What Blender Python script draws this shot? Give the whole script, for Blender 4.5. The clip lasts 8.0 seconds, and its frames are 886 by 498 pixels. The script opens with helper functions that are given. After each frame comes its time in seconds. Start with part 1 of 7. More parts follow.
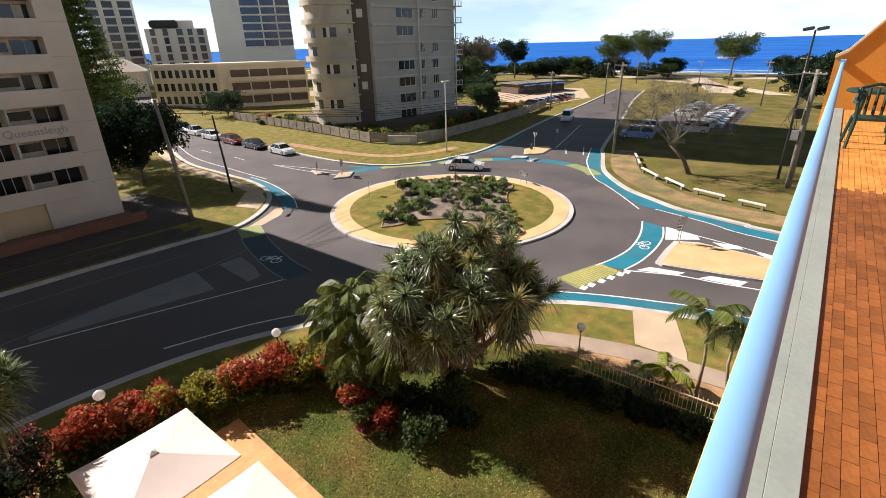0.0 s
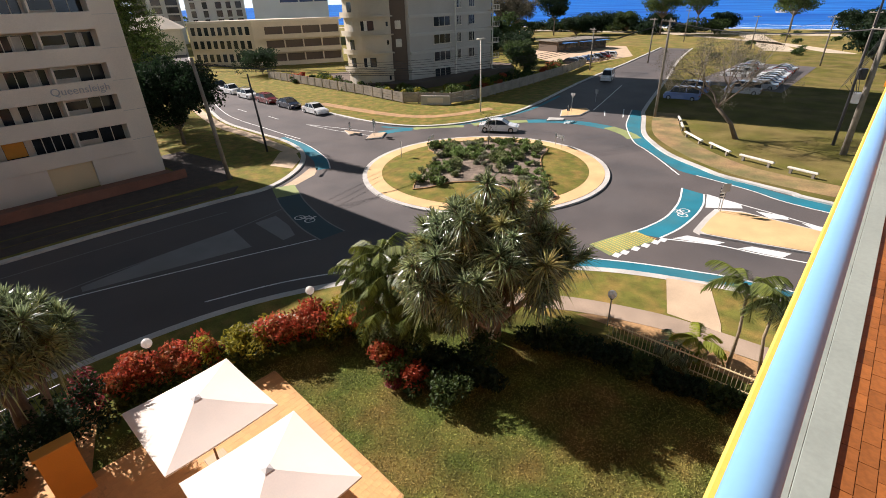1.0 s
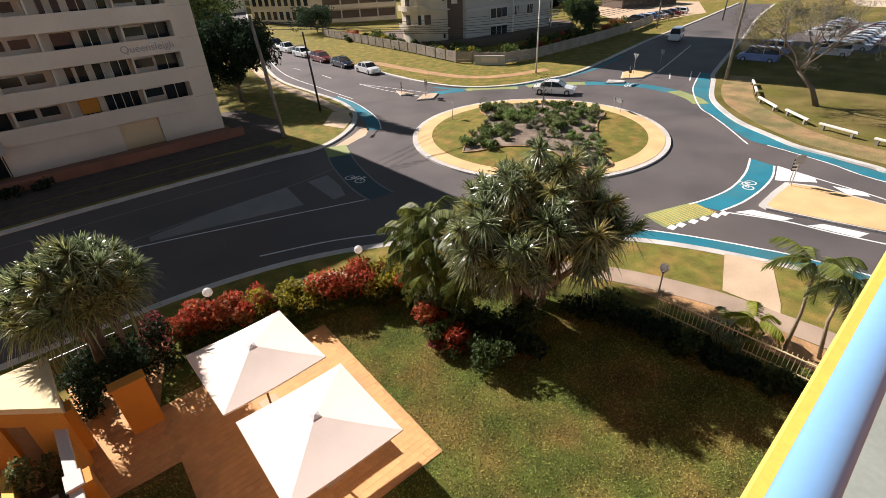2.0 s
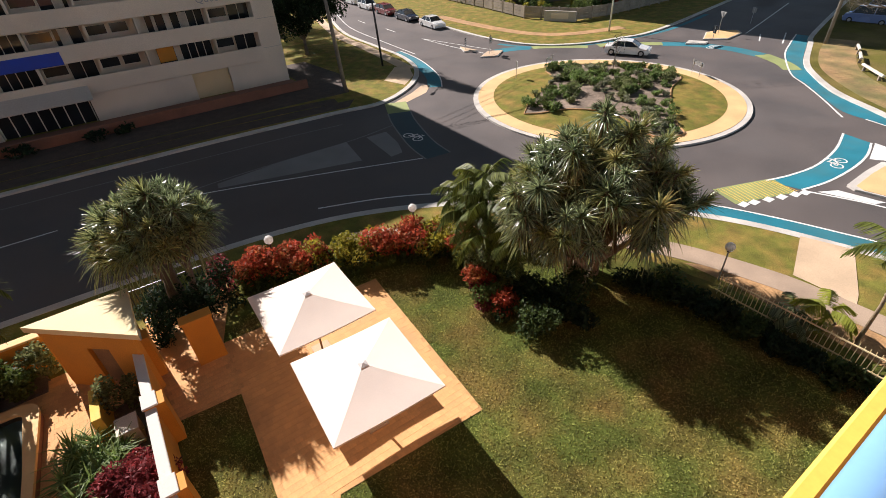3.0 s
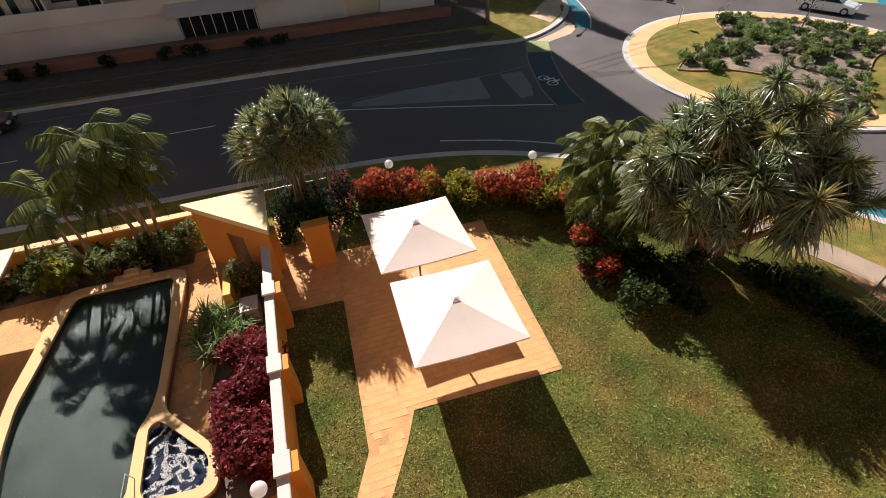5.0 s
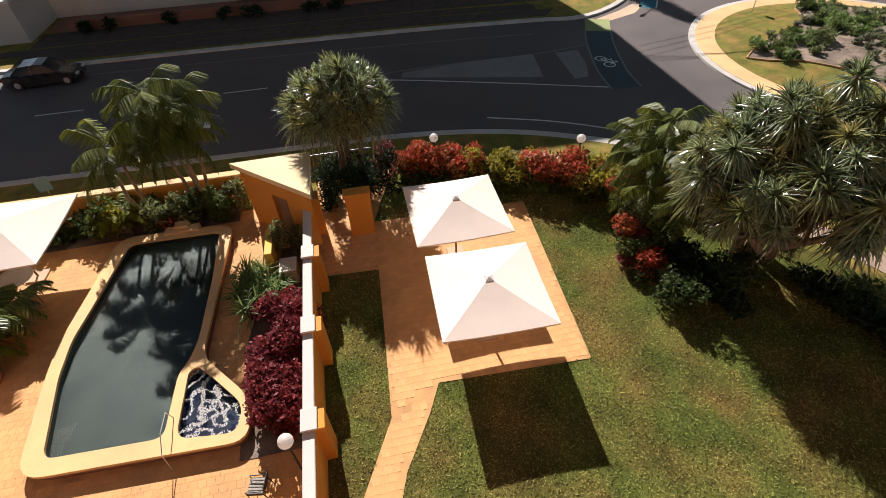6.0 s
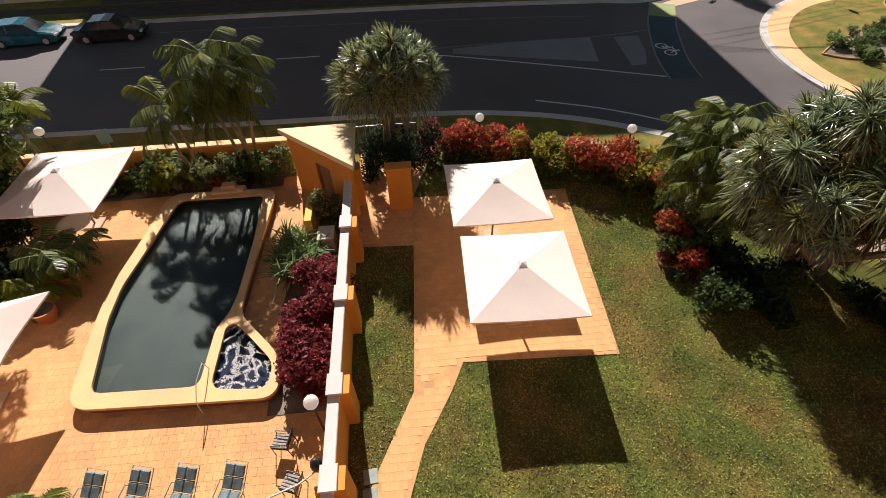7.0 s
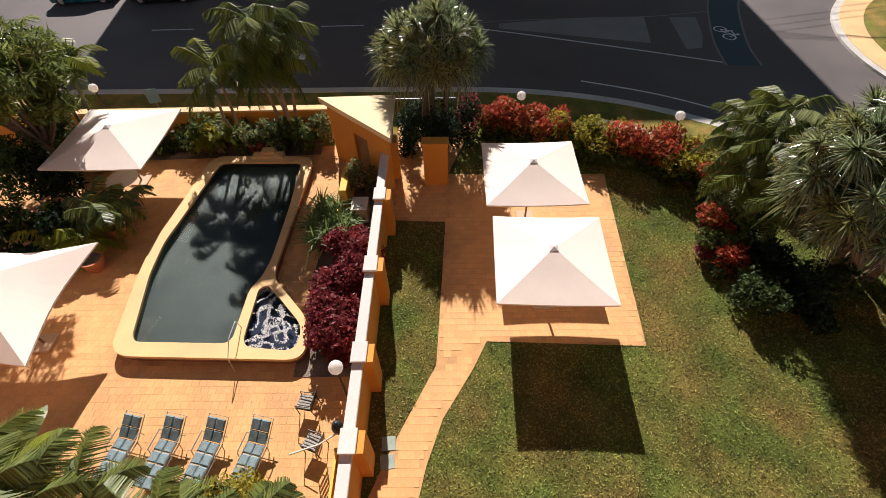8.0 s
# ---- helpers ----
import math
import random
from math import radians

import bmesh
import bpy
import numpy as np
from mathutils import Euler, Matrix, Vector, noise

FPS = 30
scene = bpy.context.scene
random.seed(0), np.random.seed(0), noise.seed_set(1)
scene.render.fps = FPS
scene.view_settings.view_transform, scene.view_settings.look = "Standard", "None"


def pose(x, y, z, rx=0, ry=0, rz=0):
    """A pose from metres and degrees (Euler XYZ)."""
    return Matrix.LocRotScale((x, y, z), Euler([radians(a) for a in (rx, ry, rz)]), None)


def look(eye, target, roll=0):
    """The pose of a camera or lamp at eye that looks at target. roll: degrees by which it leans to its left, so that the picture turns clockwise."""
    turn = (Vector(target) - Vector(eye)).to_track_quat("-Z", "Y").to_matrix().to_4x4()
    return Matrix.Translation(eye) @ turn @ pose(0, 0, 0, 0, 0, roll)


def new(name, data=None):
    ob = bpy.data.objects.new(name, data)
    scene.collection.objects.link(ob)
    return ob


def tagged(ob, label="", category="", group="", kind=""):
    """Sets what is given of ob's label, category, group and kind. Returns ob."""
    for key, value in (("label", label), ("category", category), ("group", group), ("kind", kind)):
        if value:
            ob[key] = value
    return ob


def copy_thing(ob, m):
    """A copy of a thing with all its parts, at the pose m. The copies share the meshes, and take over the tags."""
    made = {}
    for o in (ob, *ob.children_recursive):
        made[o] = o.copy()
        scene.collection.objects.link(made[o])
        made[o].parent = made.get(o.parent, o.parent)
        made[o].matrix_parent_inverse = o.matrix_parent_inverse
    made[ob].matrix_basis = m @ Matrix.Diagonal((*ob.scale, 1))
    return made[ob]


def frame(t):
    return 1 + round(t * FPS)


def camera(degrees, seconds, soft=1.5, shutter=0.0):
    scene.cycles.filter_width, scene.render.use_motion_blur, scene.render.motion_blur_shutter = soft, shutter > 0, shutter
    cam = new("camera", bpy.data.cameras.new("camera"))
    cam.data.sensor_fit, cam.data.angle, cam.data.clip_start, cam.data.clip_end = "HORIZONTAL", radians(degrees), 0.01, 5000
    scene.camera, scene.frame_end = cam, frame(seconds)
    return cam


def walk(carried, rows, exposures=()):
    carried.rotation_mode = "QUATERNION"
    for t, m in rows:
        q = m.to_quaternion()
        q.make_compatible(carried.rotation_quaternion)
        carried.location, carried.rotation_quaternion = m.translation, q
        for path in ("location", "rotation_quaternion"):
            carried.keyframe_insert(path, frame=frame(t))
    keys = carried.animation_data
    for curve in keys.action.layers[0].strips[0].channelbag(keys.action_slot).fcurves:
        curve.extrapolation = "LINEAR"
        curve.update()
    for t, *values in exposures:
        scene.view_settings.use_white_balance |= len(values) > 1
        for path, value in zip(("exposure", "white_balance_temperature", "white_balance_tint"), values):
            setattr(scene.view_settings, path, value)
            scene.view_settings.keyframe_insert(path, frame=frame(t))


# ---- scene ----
cam = camera(85.51, 8.0, soft=0.8)
PATH = [
    (0, pose(0, 0, 14.0, 66.80, 1.43, -52.12)),
    (0.5, pose(0, 0.008, 14.0, 64.73, 1.45, -50.54)),
    (1, pose(0, 0.018, 14.0, 62.49, 1.75, -48.24)),
    (1.5, pose(0, 0.026, 14.0, 60.50, 2.14, -45.49)),
    (3, pose(0, 0.042, 14.0, 54.19, 2.74, -34.98)),
    (3.5, pose(0, 0.042, 14.0, 52.33, 2.79, -31.14)),
    (4, pose(0, 0.042, 14.0, 50.77, 2.70, -26.44)),
    (5.5, pose(0, 0.042, 14.0, 46.94, 2.00, -15.03)),
    (6, pose(0, 0.042, 14.0, 45.65, 1.72, -11.85)),
    (6.5, pose(0, 0.042, 14.0, 44.55, 1.43, -8.57)),
    (7, pose(0, 0.042, 14.0, 43.42, 1.22, -5.35)),
    (7.5, pose(0, 0.042, 14.0, 42.25, 1.20, -2.51)),
    (8, pose(0, 0.042, 14.0, 40.85, 1.28, 0.05)),
]
EXPOSURES = [(0, 0.82), (3, 0.81), (8, 0.7)]
walk(cam, PATH, EXPOSURES)

# ---- light ----
SUN_ELEVATION, SUN_AZIMUTH = radians(35.5), math.atan2(-0.15, 1.0)
world = bpy.data.worlds.new("world")
scene.world = world
world.use_nodes = True
sky = world.node_tree.nodes.new("ShaderNodeTexSky")
sky.sky_type, sky.sun_disc = "NISHITA", False
sky.sun_elevation, sky.sun_rotation = SUN_ELEVATION, SUN_AZIMUTH
sky.air_density, sky.dust_density, sky.ozone_density = 1.0, 0.8, 1.5
background = world.node_tree.nodes["Background"]
background.inputs["Strength"].default_value = 0.0072
# thin bright cloud over the blue, everywhere on the dome
coords = world.node_tree.nodes.new("ShaderNodeTexCoord")
stretch = world.node_tree.nodes.new("ShaderNodeMapping")
stretch.inputs["Scale"].default_value = (1.6, 1.6, 7.0)
cloud = world.node_tree.nodes.new("ShaderNodeTexNoise")
cloud.inputs["Scale"].default_value, cloud.inputs["Detail"].default_value = 2.2, 6.0
cover = world.node_tree.nodes.new("ShaderNodeValToRGB")
cover.color_ramp.elements[0].position, cover.color_ramp.elements[1].position = 0.4, 0.62
blend = world.node_tree.nodes.new("ShaderNodeMixRGB")
blend.inputs["Color2"].default_value = (97, 104, 113, 1)
bluish = world.node_tree.nodes.new("ShaderNodeMixRGB")
bluish.inputs["Color2"].default_value = (27, 57, 95, 1)
# the cloud thickens with haze towards the horizon all round
height = world.node_tree.nodes.new("ShaderNodeSeparateXYZ")
haze = world.node_tree.nodes.new("ShaderNodeMapRange")
haze.inputs["From Min"].default_value, haze.inputs["From Max"].default_value = 0.0, 0.32
haze.inputs["To Min"].default_value, haze.inputs["To Max"].default_value = 0.95, 0.05
thick = world.node_tree.nodes.new("ShaderNodeMath")
thick.operation = "MULTIPLY"
veil = world.node_tree.nodes.new("ShaderNodeMapRange")
veil.inputs["To Min"].default_value, veil.inputs["To Max"].default_value = 0.45, 1.0
world.node_tree.links.new(coords.outputs["Generated"], height.inputs[0])
world.node_tree.links.new(height.outputs["Z"], haze.inputs["Value"])
world.node_tree.links.new(cover.outputs["Color"], veil.inputs["Value"])
world.node_tree.links.new(veil.outputs["Result"], thick.inputs[0])
world.node_tree.links.new(haze.outputs["Result"], thick.inputs[1])
for a, b in ((coords.outputs["Generated"], stretch.inputs["Vector"]), (stretch.outputs["Vector"], cloud.inputs["Vector"]),
             (cloud.outputs["Fac"], cover.inputs["Fac"]), (thick.outputs[0], blend.inputs["Fac"]),
             (haze.outputs["Result"], bluish.inputs["Fac"]), (sky.outputs["Color"], bluish.inputs["Color1"]), (bluish.outputs["Color"], blend.inputs["Color1"]), (blend.outputs["Color"], background.inputs["Color"])):
    world.node_tree.links.new(a, b)
sun = new("sun", bpy.data.lights.new("sun", "SUN"))
sun.data.energy, sun.data.angle, sun.data.color = 5.0, radians(0.5), (1.0, 0.905, 0.88)
to_sun = Vector((-0.15, 1.0, 0)).normalized() * math.cos(SUN_ELEVATION) + Vector((0, 0, math.sin(SUN_ELEVATION)))
sun.matrix_world = look((0, 0, 60), Vector((0, 0, 60)) - to_sun)


# ---- materials ----
def material(name, colour, rough=0.7, vary=0.25, scale=3.0, fine=40.0, bump=0.2, depth=0.01, metal=0.0, island=0.0, each=0.0, second=None, mix=0.0, clear=0.0, sheen=0.5):
    """A surface with stains at one scale and grain at another; island and each vary it piece by piece; second is a colour that
    shows in patches."""
    m = bpy.data.materials.new(name)
    m.use_nodes = True
    nodes, links = m.node_tree.nodes, m.node_tree.links
    bsdf = nodes["Principled BSDF"]
    bsdf.inputs["Roughness"].default_value, bsdf.inputs["Metallic"].default_value = rough, metal
    bsdf.inputs["Specular IOR Level"].default_value = sheen
    bsdf.inputs["Coat Weight"].default_value = clear
    where = nodes.new("ShaderNodeTexCoord").outputs["Object"]

    def noise_at(size, detail=5.0):
        n = nodes.new("ShaderNodeTexNoise")
        n.inputs["Scale"].default_value, n.inputs["Detail"].default_value = size, detail
        links.new(where, n.inputs["Vector"])
        return n.outputs["Fac"]

    def span(value, low, high, a=0.3, b=0.7):
        n = nodes.new("ShaderNodeMapRange")
        n.inputs["From Min"].default_value, n.inputs["From Max"].default_value = a, b
        n.inputs["To Min"].default_value, n.inputs["To Max"].default_value = low, high
        links.new(value, n.inputs["Value"])
        return n.outputs["Result"]

    def times(a, b):
        n = nodes.new("ShaderNodeMath")
        n.operation = "MULTIPLY"
        links.new(a, n.inputs[0]), links.new(b, n.inputs[1])
        return n.outputs[0]

    large, small = noise_at(scale), noise_at(fine, 3.0)
    tone = times(span(large, 1 - vary, 1 + vary), span(small, 1 - vary * 0.7, 1 + vary * 0.7))
    if island:
        tone = times(tone, span(nodes.new("ShaderNodeNewGeometry").outputs["Random Per Island"], 1 - island, 1 + island, 0, 1))
    if each:
        tone = times(tone, span(nodes.new("ShaderNodeObjectInfo").outputs["Random"], 1 - each, 1 + each, 0, 1))
    base = nodes.new("ShaderNodeRGB")
    base.outputs[0].default_value = (*colour, 1)
    hue = base.outputs[0]
    if second:
        patch = nodes.new("ShaderNodeMixRGB")
        patch.inputs["Color2"].default_value = (*second, 1)
        links.new(hue, patch.inputs["Color1"])
        links.new(span(noise_at(scale * 0.6 + 0.02, 4.0), 0, 1, 0.5 - 0.14 + (0.5 - mix) * 0.4, 0.5 + 0.14 + (0.5 - mix) * 0.4), patch.inputs["Fac"])
        hue = patch.outputs[0]
    shade = nodes.new("ShaderNodeVectorMath")
    shade.operation = "SCALE"
    links.new(hue, shade.inputs[0]), links.new(tone, shade.inputs["Scale"])
    links.new(shade.outputs["Vector"], bsdf.inputs["Base Color"])
    if bump:
        relief = nodes.new("ShaderNodeBump")
        relief.inputs["Strength"].default_value, relief.inputs["Distance"].default_value = bump, depth
        links.new(small, relief.inputs["Height"]), links.new(relief.outputs["Normal"], bsdf.inputs["Normal"])
    links.new(span(large, max(rough - 0.12, 0.02), min(rough + 0.12, 1)), bsdf.inputs["Roughness"])
    return m


def leafy(name, colour, island=0.45, rough=0.45, second=None, mix=0.0, scale=1.2, sheen=0.25, through_share=0.42, vary=0.2):
    """Leaves: light passes through them a little."""
    m = material(name, colour, rough + 0.12, vary, scale, 25, 0, island=island, second=second, mix=mix, sheen=sheen)
    nodes, links = m.node_tree.nodes, m.node_tree.links
    bsdf = nodes["Principled BSDF"]
    through_light, both = nodes.new("ShaderNodeBsdfTranslucent"), nodes.new("ShaderNodeMixShader")
    both.inputs["Fac"].default_value = through_share
    source = bsdf.inputs["Base Color"].links[0].from_socket
    links.new(source, through_light.inputs["Color"])
    links.new(bsdf.outputs[0], both.inputs[1]), links.new(through_light.outputs[0], both.inputs[2])
    links.new(both.outputs[0], nodes["Material Output"].inputs["Surface"])
    return m


M = dict(
    far_white=material("far_white", (0.82, 0.81, 0.78), 0.85, 0.06, 0.1, 8, 0.1, 0.005),
    park_grass=material("park_grass", (0.13, 0.12, 0.03), 0.9, 0.25, 0.35, 12, 0.8, 0.05, second=(0.21, 0.16, 0.06), mix=0.45, sheen=0.05),
    white_coping=material("white_coping", (0.62, 0.59, 0.54), 0.8, 0.08, 0.8, 30, 0.2, 0.004),
    asphalt=material("asphalt", (0.126, 0.108, 0.1), 0.68, 0.12, 0.25, 60, 0.35, 0.008, second=(0.1, 0.09, 0.086), mix=0.35, sheen=0.3),
    grass=material("grass", (0.17, 0.165, 0.036), 0.9, 0.25, 1.3, 20, 0.8, 0.05, second=(0.30, 0.20, 0.06), mix=0.35, sheen=0.1),
    lawn=material("lawn", (0.092, 0.117, 0.026), 0.95, 0.34, 0.8, 22, 0.9, 0.03, second=(0.16, 0.12, 0.036), mix=0.42, sheen=0.05),
    turf_blade=leafy("turf_blade", (0.185, 0.212, 0.05), 0.75, 0.7, second=(0.29, 0.215, 0.07), mix=0.42, scale=0.8, through_share=0.25),
    dry_grass=material("dry_grass", (0.26, 0.19, 0.065), 0.95, 0.25, 0.3, 8, 0.6, 0.04, second=(0.15, 0.16, 0.04), mix=0.4, sheen=0.1),
    sand=material("sand", (0.55, 0.45, 0.32), 0.95, 0.12, 0.2, 12, 0.4, 0.03),
    worn_turf=material("worn_turf", (0.36, 0.225, 0.1), 0.95, 0.3, 0.5, 9, 0.5, 0.03, second=(0.17, 0.15, 0.05), mix=0.5),
    dirt=material("dirt", (0.42, 0.245, 0.11), 0.95, 0.25, 0.8, 12, 0.5, 0.03),
    mulch=material("mulch", (0.14, 0.10, 0.075), 0.95, 0.4, 1.5, 25, 0.8, 0.04, second=(0.3, 0.25, 0.2), mix=0.3),
    # ground colour darkened to stand in for the shade of the apartment block
    shaded_ground=material("shaded_ground", (0.075, 0.055, 0.043), 0.95, 0.35, 1.5, 25, 0.8, 0.04),
    gravel_bed=material("gravel_bed", (0.25, 0.19, 0.14), 0.95, 0.4, 1.2, 9, 0.8, 0.05, second=(0.16, 0.12, 0.085), mix=0.35),
    concrete=material("concrete", (0.57, 0.42, 0.275), 0.85, 0.15, 0.6, 30, 0.3, 0.006),
    path_grey=material("path_grey", (0.38, 0.285, 0.205), 0.85, 0.15, 0.6, 30, 0.3, 0.006),
    kerb=material("kerb", (0.55, 0.52, 0.47), 0.85, 0.15, 0.7, 25, 0.3, 0.006),
    apron=material("apron", (0.71, 0.46, 0.215), 0.85, 0.12, 0.6, 40, 0.35, 0.006),
    # the lane teal darkened to carry the shade on one crossing
    teal_shaded=material("teal_shaded", (0.05, 0.085, 0.095), 0.85, 0.2, 0.5, 40, 0.3, 0.004),
    teal=material("teal", (0.010, 0.185, 0.25), 0.8, 0.16, 0.5, 40, 0.3, 0.004, second=(0.045, 0.165, 0.19), mix=0.35),
    green_paint=material("green_paint", (0.28, 0.32, 0.12), 0.8, 0.15, 0.6, 40, 0.3, 0.004),
    white_paint=material("white_paint", (0.74, 0.74, 0.70), 0.7, 0.12, 1.5, 30, 0.2, 0.003),
    grey_paint=material("grey_paint", (0.23, 0.225, 0.215), 0.85, 0.15, 0.5, 40, 0.3, 0.004),
    render_white=material("render_white", (0.68, 0.585, 0.465), 0.85, 0.10, 0.25, 20, 0.15, 0.005),
    render_cream=material("render_cream", (0.68, 0.53, 0.31), 0.85, 0.10, 0.25, 20, 0.15, 0.005),
    render_grey=material("render_grey", (0.47, 0.43, 0.37), 0.85, 0.12, 0.15, 10, 0.15, 0.005),
    render_band=material("render_band", (0.52, 0.485, 0.42), 0.85, 0.12, 0.15, 10, 0.15, 0.005),
    render_pale=material("render_pale", (0.58, 0.495, 0.365), 0.85, 0.14, 0.2, 12, 0.15, 0.005, second=(0.42, 0.365, 0.28), mix=0.4),
    flats_render=material("flats_render", (0.62, 0.52, 0.385), 0.85, 0.12, 0.2, 12, 0.15, 0.005),
    far_grey=material("far_grey", (0.68, 0.65, 0.6), 0.85, 0.1, 0.1, 8, 0.1, 0.005),
    render_brown=material("render_brown", (0.13, 0.095, 0.07), 0.85, 0.12, 0.15, 10, 0.15, 0.005),
    brick=material("brick", (0.24, 0.11, 0.07), 0.9, 0.2, 0.5, 14, 0.4, 0.01),
    orange=material("orange", (0.68, 0.30, 0.045), 0.85, 0.12, 0.6, 30, 0.25, 0.004),
    yellow=material("yellow", (0.80, 0.52, 0.09), 0.8, 0.08, 0.8, 30, 0.2, 0.004),
    cream=material("cream", (0.80, 0.66, 0.38), 0.8, 0.08, 0.8, 30, 0.2, 0.004),
    coping=material("coping", (0.74, 0.50, 0.23), 0.75, 0.10, 0.9, 30, 0.2, 0.004),
    paver=material("paver", (0.68, 0.375, 0.152), 0.85, 0.14, 0.7, 30, 0.3, 0.005, each=0.07, island=0.07),
    joint=material("joint", (0.60, 0.34, 0.14), 0.95, 0.2, 2, 30, 0.3, 0.005),
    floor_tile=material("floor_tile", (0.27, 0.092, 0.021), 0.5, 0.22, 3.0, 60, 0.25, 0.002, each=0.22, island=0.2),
    floor_grout=material("floor_grout", (0.3, 0.13, 0.04), 0.8, 0.2, 3.0, 40, 0.2, 0.002),
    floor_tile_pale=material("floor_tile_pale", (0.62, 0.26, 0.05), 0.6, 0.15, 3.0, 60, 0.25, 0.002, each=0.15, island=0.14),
    grey_ledge=material("grey_ledge", (0.29, 0.33, 0.29), 0.6, 0.08, 2.0, 40, 0.15, 0.002),
    blue_rail=material("blue_rail", (0.22, 0.45, 0.76), 0.5, 0.03, 2.0, 60, 0.03, 0.001, clear=0.08),
    canvas=leafy("canvas", (0.95, 0.85, 0.75), 0.0, 0.78, scale=0.9, sheen=0.1, through_share=0.15, vary=0.03),
    grey_canvas=material("grey_canvas", (0.58, 0.54, 0.51), 0.9, 0.06, 0.9, 60, 0.12, 0.003, sheen=0.1),
    steel=material("steel", (0.5, 0.5, 0.5), 0.4, 0.1, 3, 40, 0.05, 0.002, metal=0.8),
    black_metal=material("black_metal", (0.02, 0.02, 0.022), 0.45, 0.1, 3, 40, 0.05, 0.002),
    dark_green=material("dark_green", (0.012, 0.05, 0.035), 0.4, 0.1, 3, 40, 0.05, 0.002),
    timber=material("timber", (0.24, 0.14, 0.07), 0.75, 0.25, 2.0, 40, 0.3, 0.004),
    pole_wood=material("pole_wood", (0.22, 0.19, 0.15), 0.9, 0.3, 1.2, 30, 0.5, 0.01),
    white_wood=material("white_wood", (0.66, 0.62, 0.52), 0.8, 0.15, 1.2, 30, 0.3, 0.006),
    bark=material("bark", (0.15, 0.115, 0.085), 0.95, 0.3, 2.5, 25, 0.7, 0.02),
    bark_grey=material("bark_grey", (0.26, 0.225, 0.185), 0.95, 0.25, 2.5, 25, 0.4, 0.01),
    pale_bark=material("pale_bark", (0.30, 0.235, 0.15), 0.95, 0.25, 2.5, 25, 0.6, 0.02),
    terracotta=material("terracotta", (0.48, 0.18, 0.08), 0.8, 0.15, 2, 30, 0.25, 0.004),
    tyre=material("tyre", (0.018, 0.018, 0.018), 0.85, 0.1, 3, 40, 0.2, 0.004),
    glass_dark=material("glass_dark", (0.02, 0.024, 0.028), 0.08, 0.2, 0.4, 10, 0),
    glass_blue=material("glass_blue", (0.03, 0.07, 0.17), 0.1, 0.25, 0.1, 10, 0),
    curtain=material("curtain", (0.5, 0.46, 0.38), 0.9, 0.2, 1.5, 20, 0.2, 0.01),
    lamp_globe=leafy("lamp_globe", (0.9, 0.88, 0.84), 0.0, 0.25, scale=3, sheen=0.5, through_share=0.55, vary=0.03),
    blue_banner=material("blue_banner", (0.015, 0.06, 0.42), 0.6, 0.1, 1.0, 30, 0.05),
    sign_blue=material("sign_blue", (0.06, 0.2, 0.5), 0.5, 0.1, 1.0, 30, 0),
    sign_back=material("sign_back", (0.35, 0.35, 0.34), 0.5, 0.1, 1.0, 30, 0),
    cushion=material("cushion", (0.2, 0.27, 0.28), 0.9, 0.3, 6, 40, 0.2, 0.004),
    cushion_pale=material("cushion_pale", (0.34, 0.32, 0.28), 0.9, 0.35, 9, 40, 0.2, 0.004),
    cable=material("cable", (0.03, 0.03, 0.03), 0.6, 0.05, 3, 30, 0),
    pebble=material("pebble", (0.3, 0.36, 0.3), 0.7, 0.15, 2, 30, 0.2, 0.01),
    roof_dark=material("roof_dark", (0.03, 0.03, 0.033), 0.7, 0.2, 0.4, 10, 0.2, 0.01),
    pandanus=leafy("pandanus", (0.2, 0.25, 0.125), 0.75, 0.12, second=(0.25, 0.25, 0.08), mix=0.25, sheen=0.8, through_share=0.42),
    pandanus_pale=leafy("pandanus_pale", (0.25, 0.28, 0.095), 0.6, 0.14, second=(0.33, 0.27, 0.1), mix=0.35, sheen=0.8, through_share=0.42),
    palm=leafy("palm", (0.14, 0.18, 0.055), 0.5, 0.26, second=(0.2, 0.22, 0.03), mix=0.35, sheen=0.25),
    palm_yellow=leafy("palm_yellow", (0.25, 0.28, 0.03), 0.3, 0.4),
    foliage=leafy("foliage", (0.055, 0.085, 0.025), 0.5, 0.5),
    foliage_mid=leafy("foliage_mid", (0.09, 0.125, 0.03), 0.45, 0.5),
    foliage_dark=leafy("foliage_dark", (0.022, 0.042, 0.018), 0.5, 0.55),
    foliage_grey=leafy("foliage_grey", (0.15, 0.135, 0.095), 0.45, 0.8, sheen=0.1, through_share=0.25),
    foliage_pale=leafy("foliage_pale", (0.2, 0.225, 0.095), 0.45, 0.6),
    foliage_silver=leafy("foliage_silver", (0.26, 0.27, 0.17), 0.45, 0.6),
    strap_green=leafy("strap_green", (0.19, 0.27, 0.08), 0.4, 0.45, sheen=0.4),
    fence_wood=material("fence_wood", (0.30, 0.255, 0.20), 0.9, 0.25, 0.8, 20, 0.4, 0.01),
    foliage_yellow=leafy("foliage_yellow", (0.30, 0.27, 0.035), 0.4, 0.5),
    foliage_red=leafy("foliage_red", (0.43, 0.08, 0.042), 0.5, 0.5, second=(0.26, 0.17, 0.05), mix=0.3, scale=2.5),
    foliage_crimson=leafy("foliage_crimson", (0.2, 0.042, 0.048), 0.6, 0.42, second=(0.3, 0.05, 0.05), mix=0.4),
    dead_leaf=leafy("dead_leaf", (0.2, 0.13, 0.07), 0.5, 0.8),
)


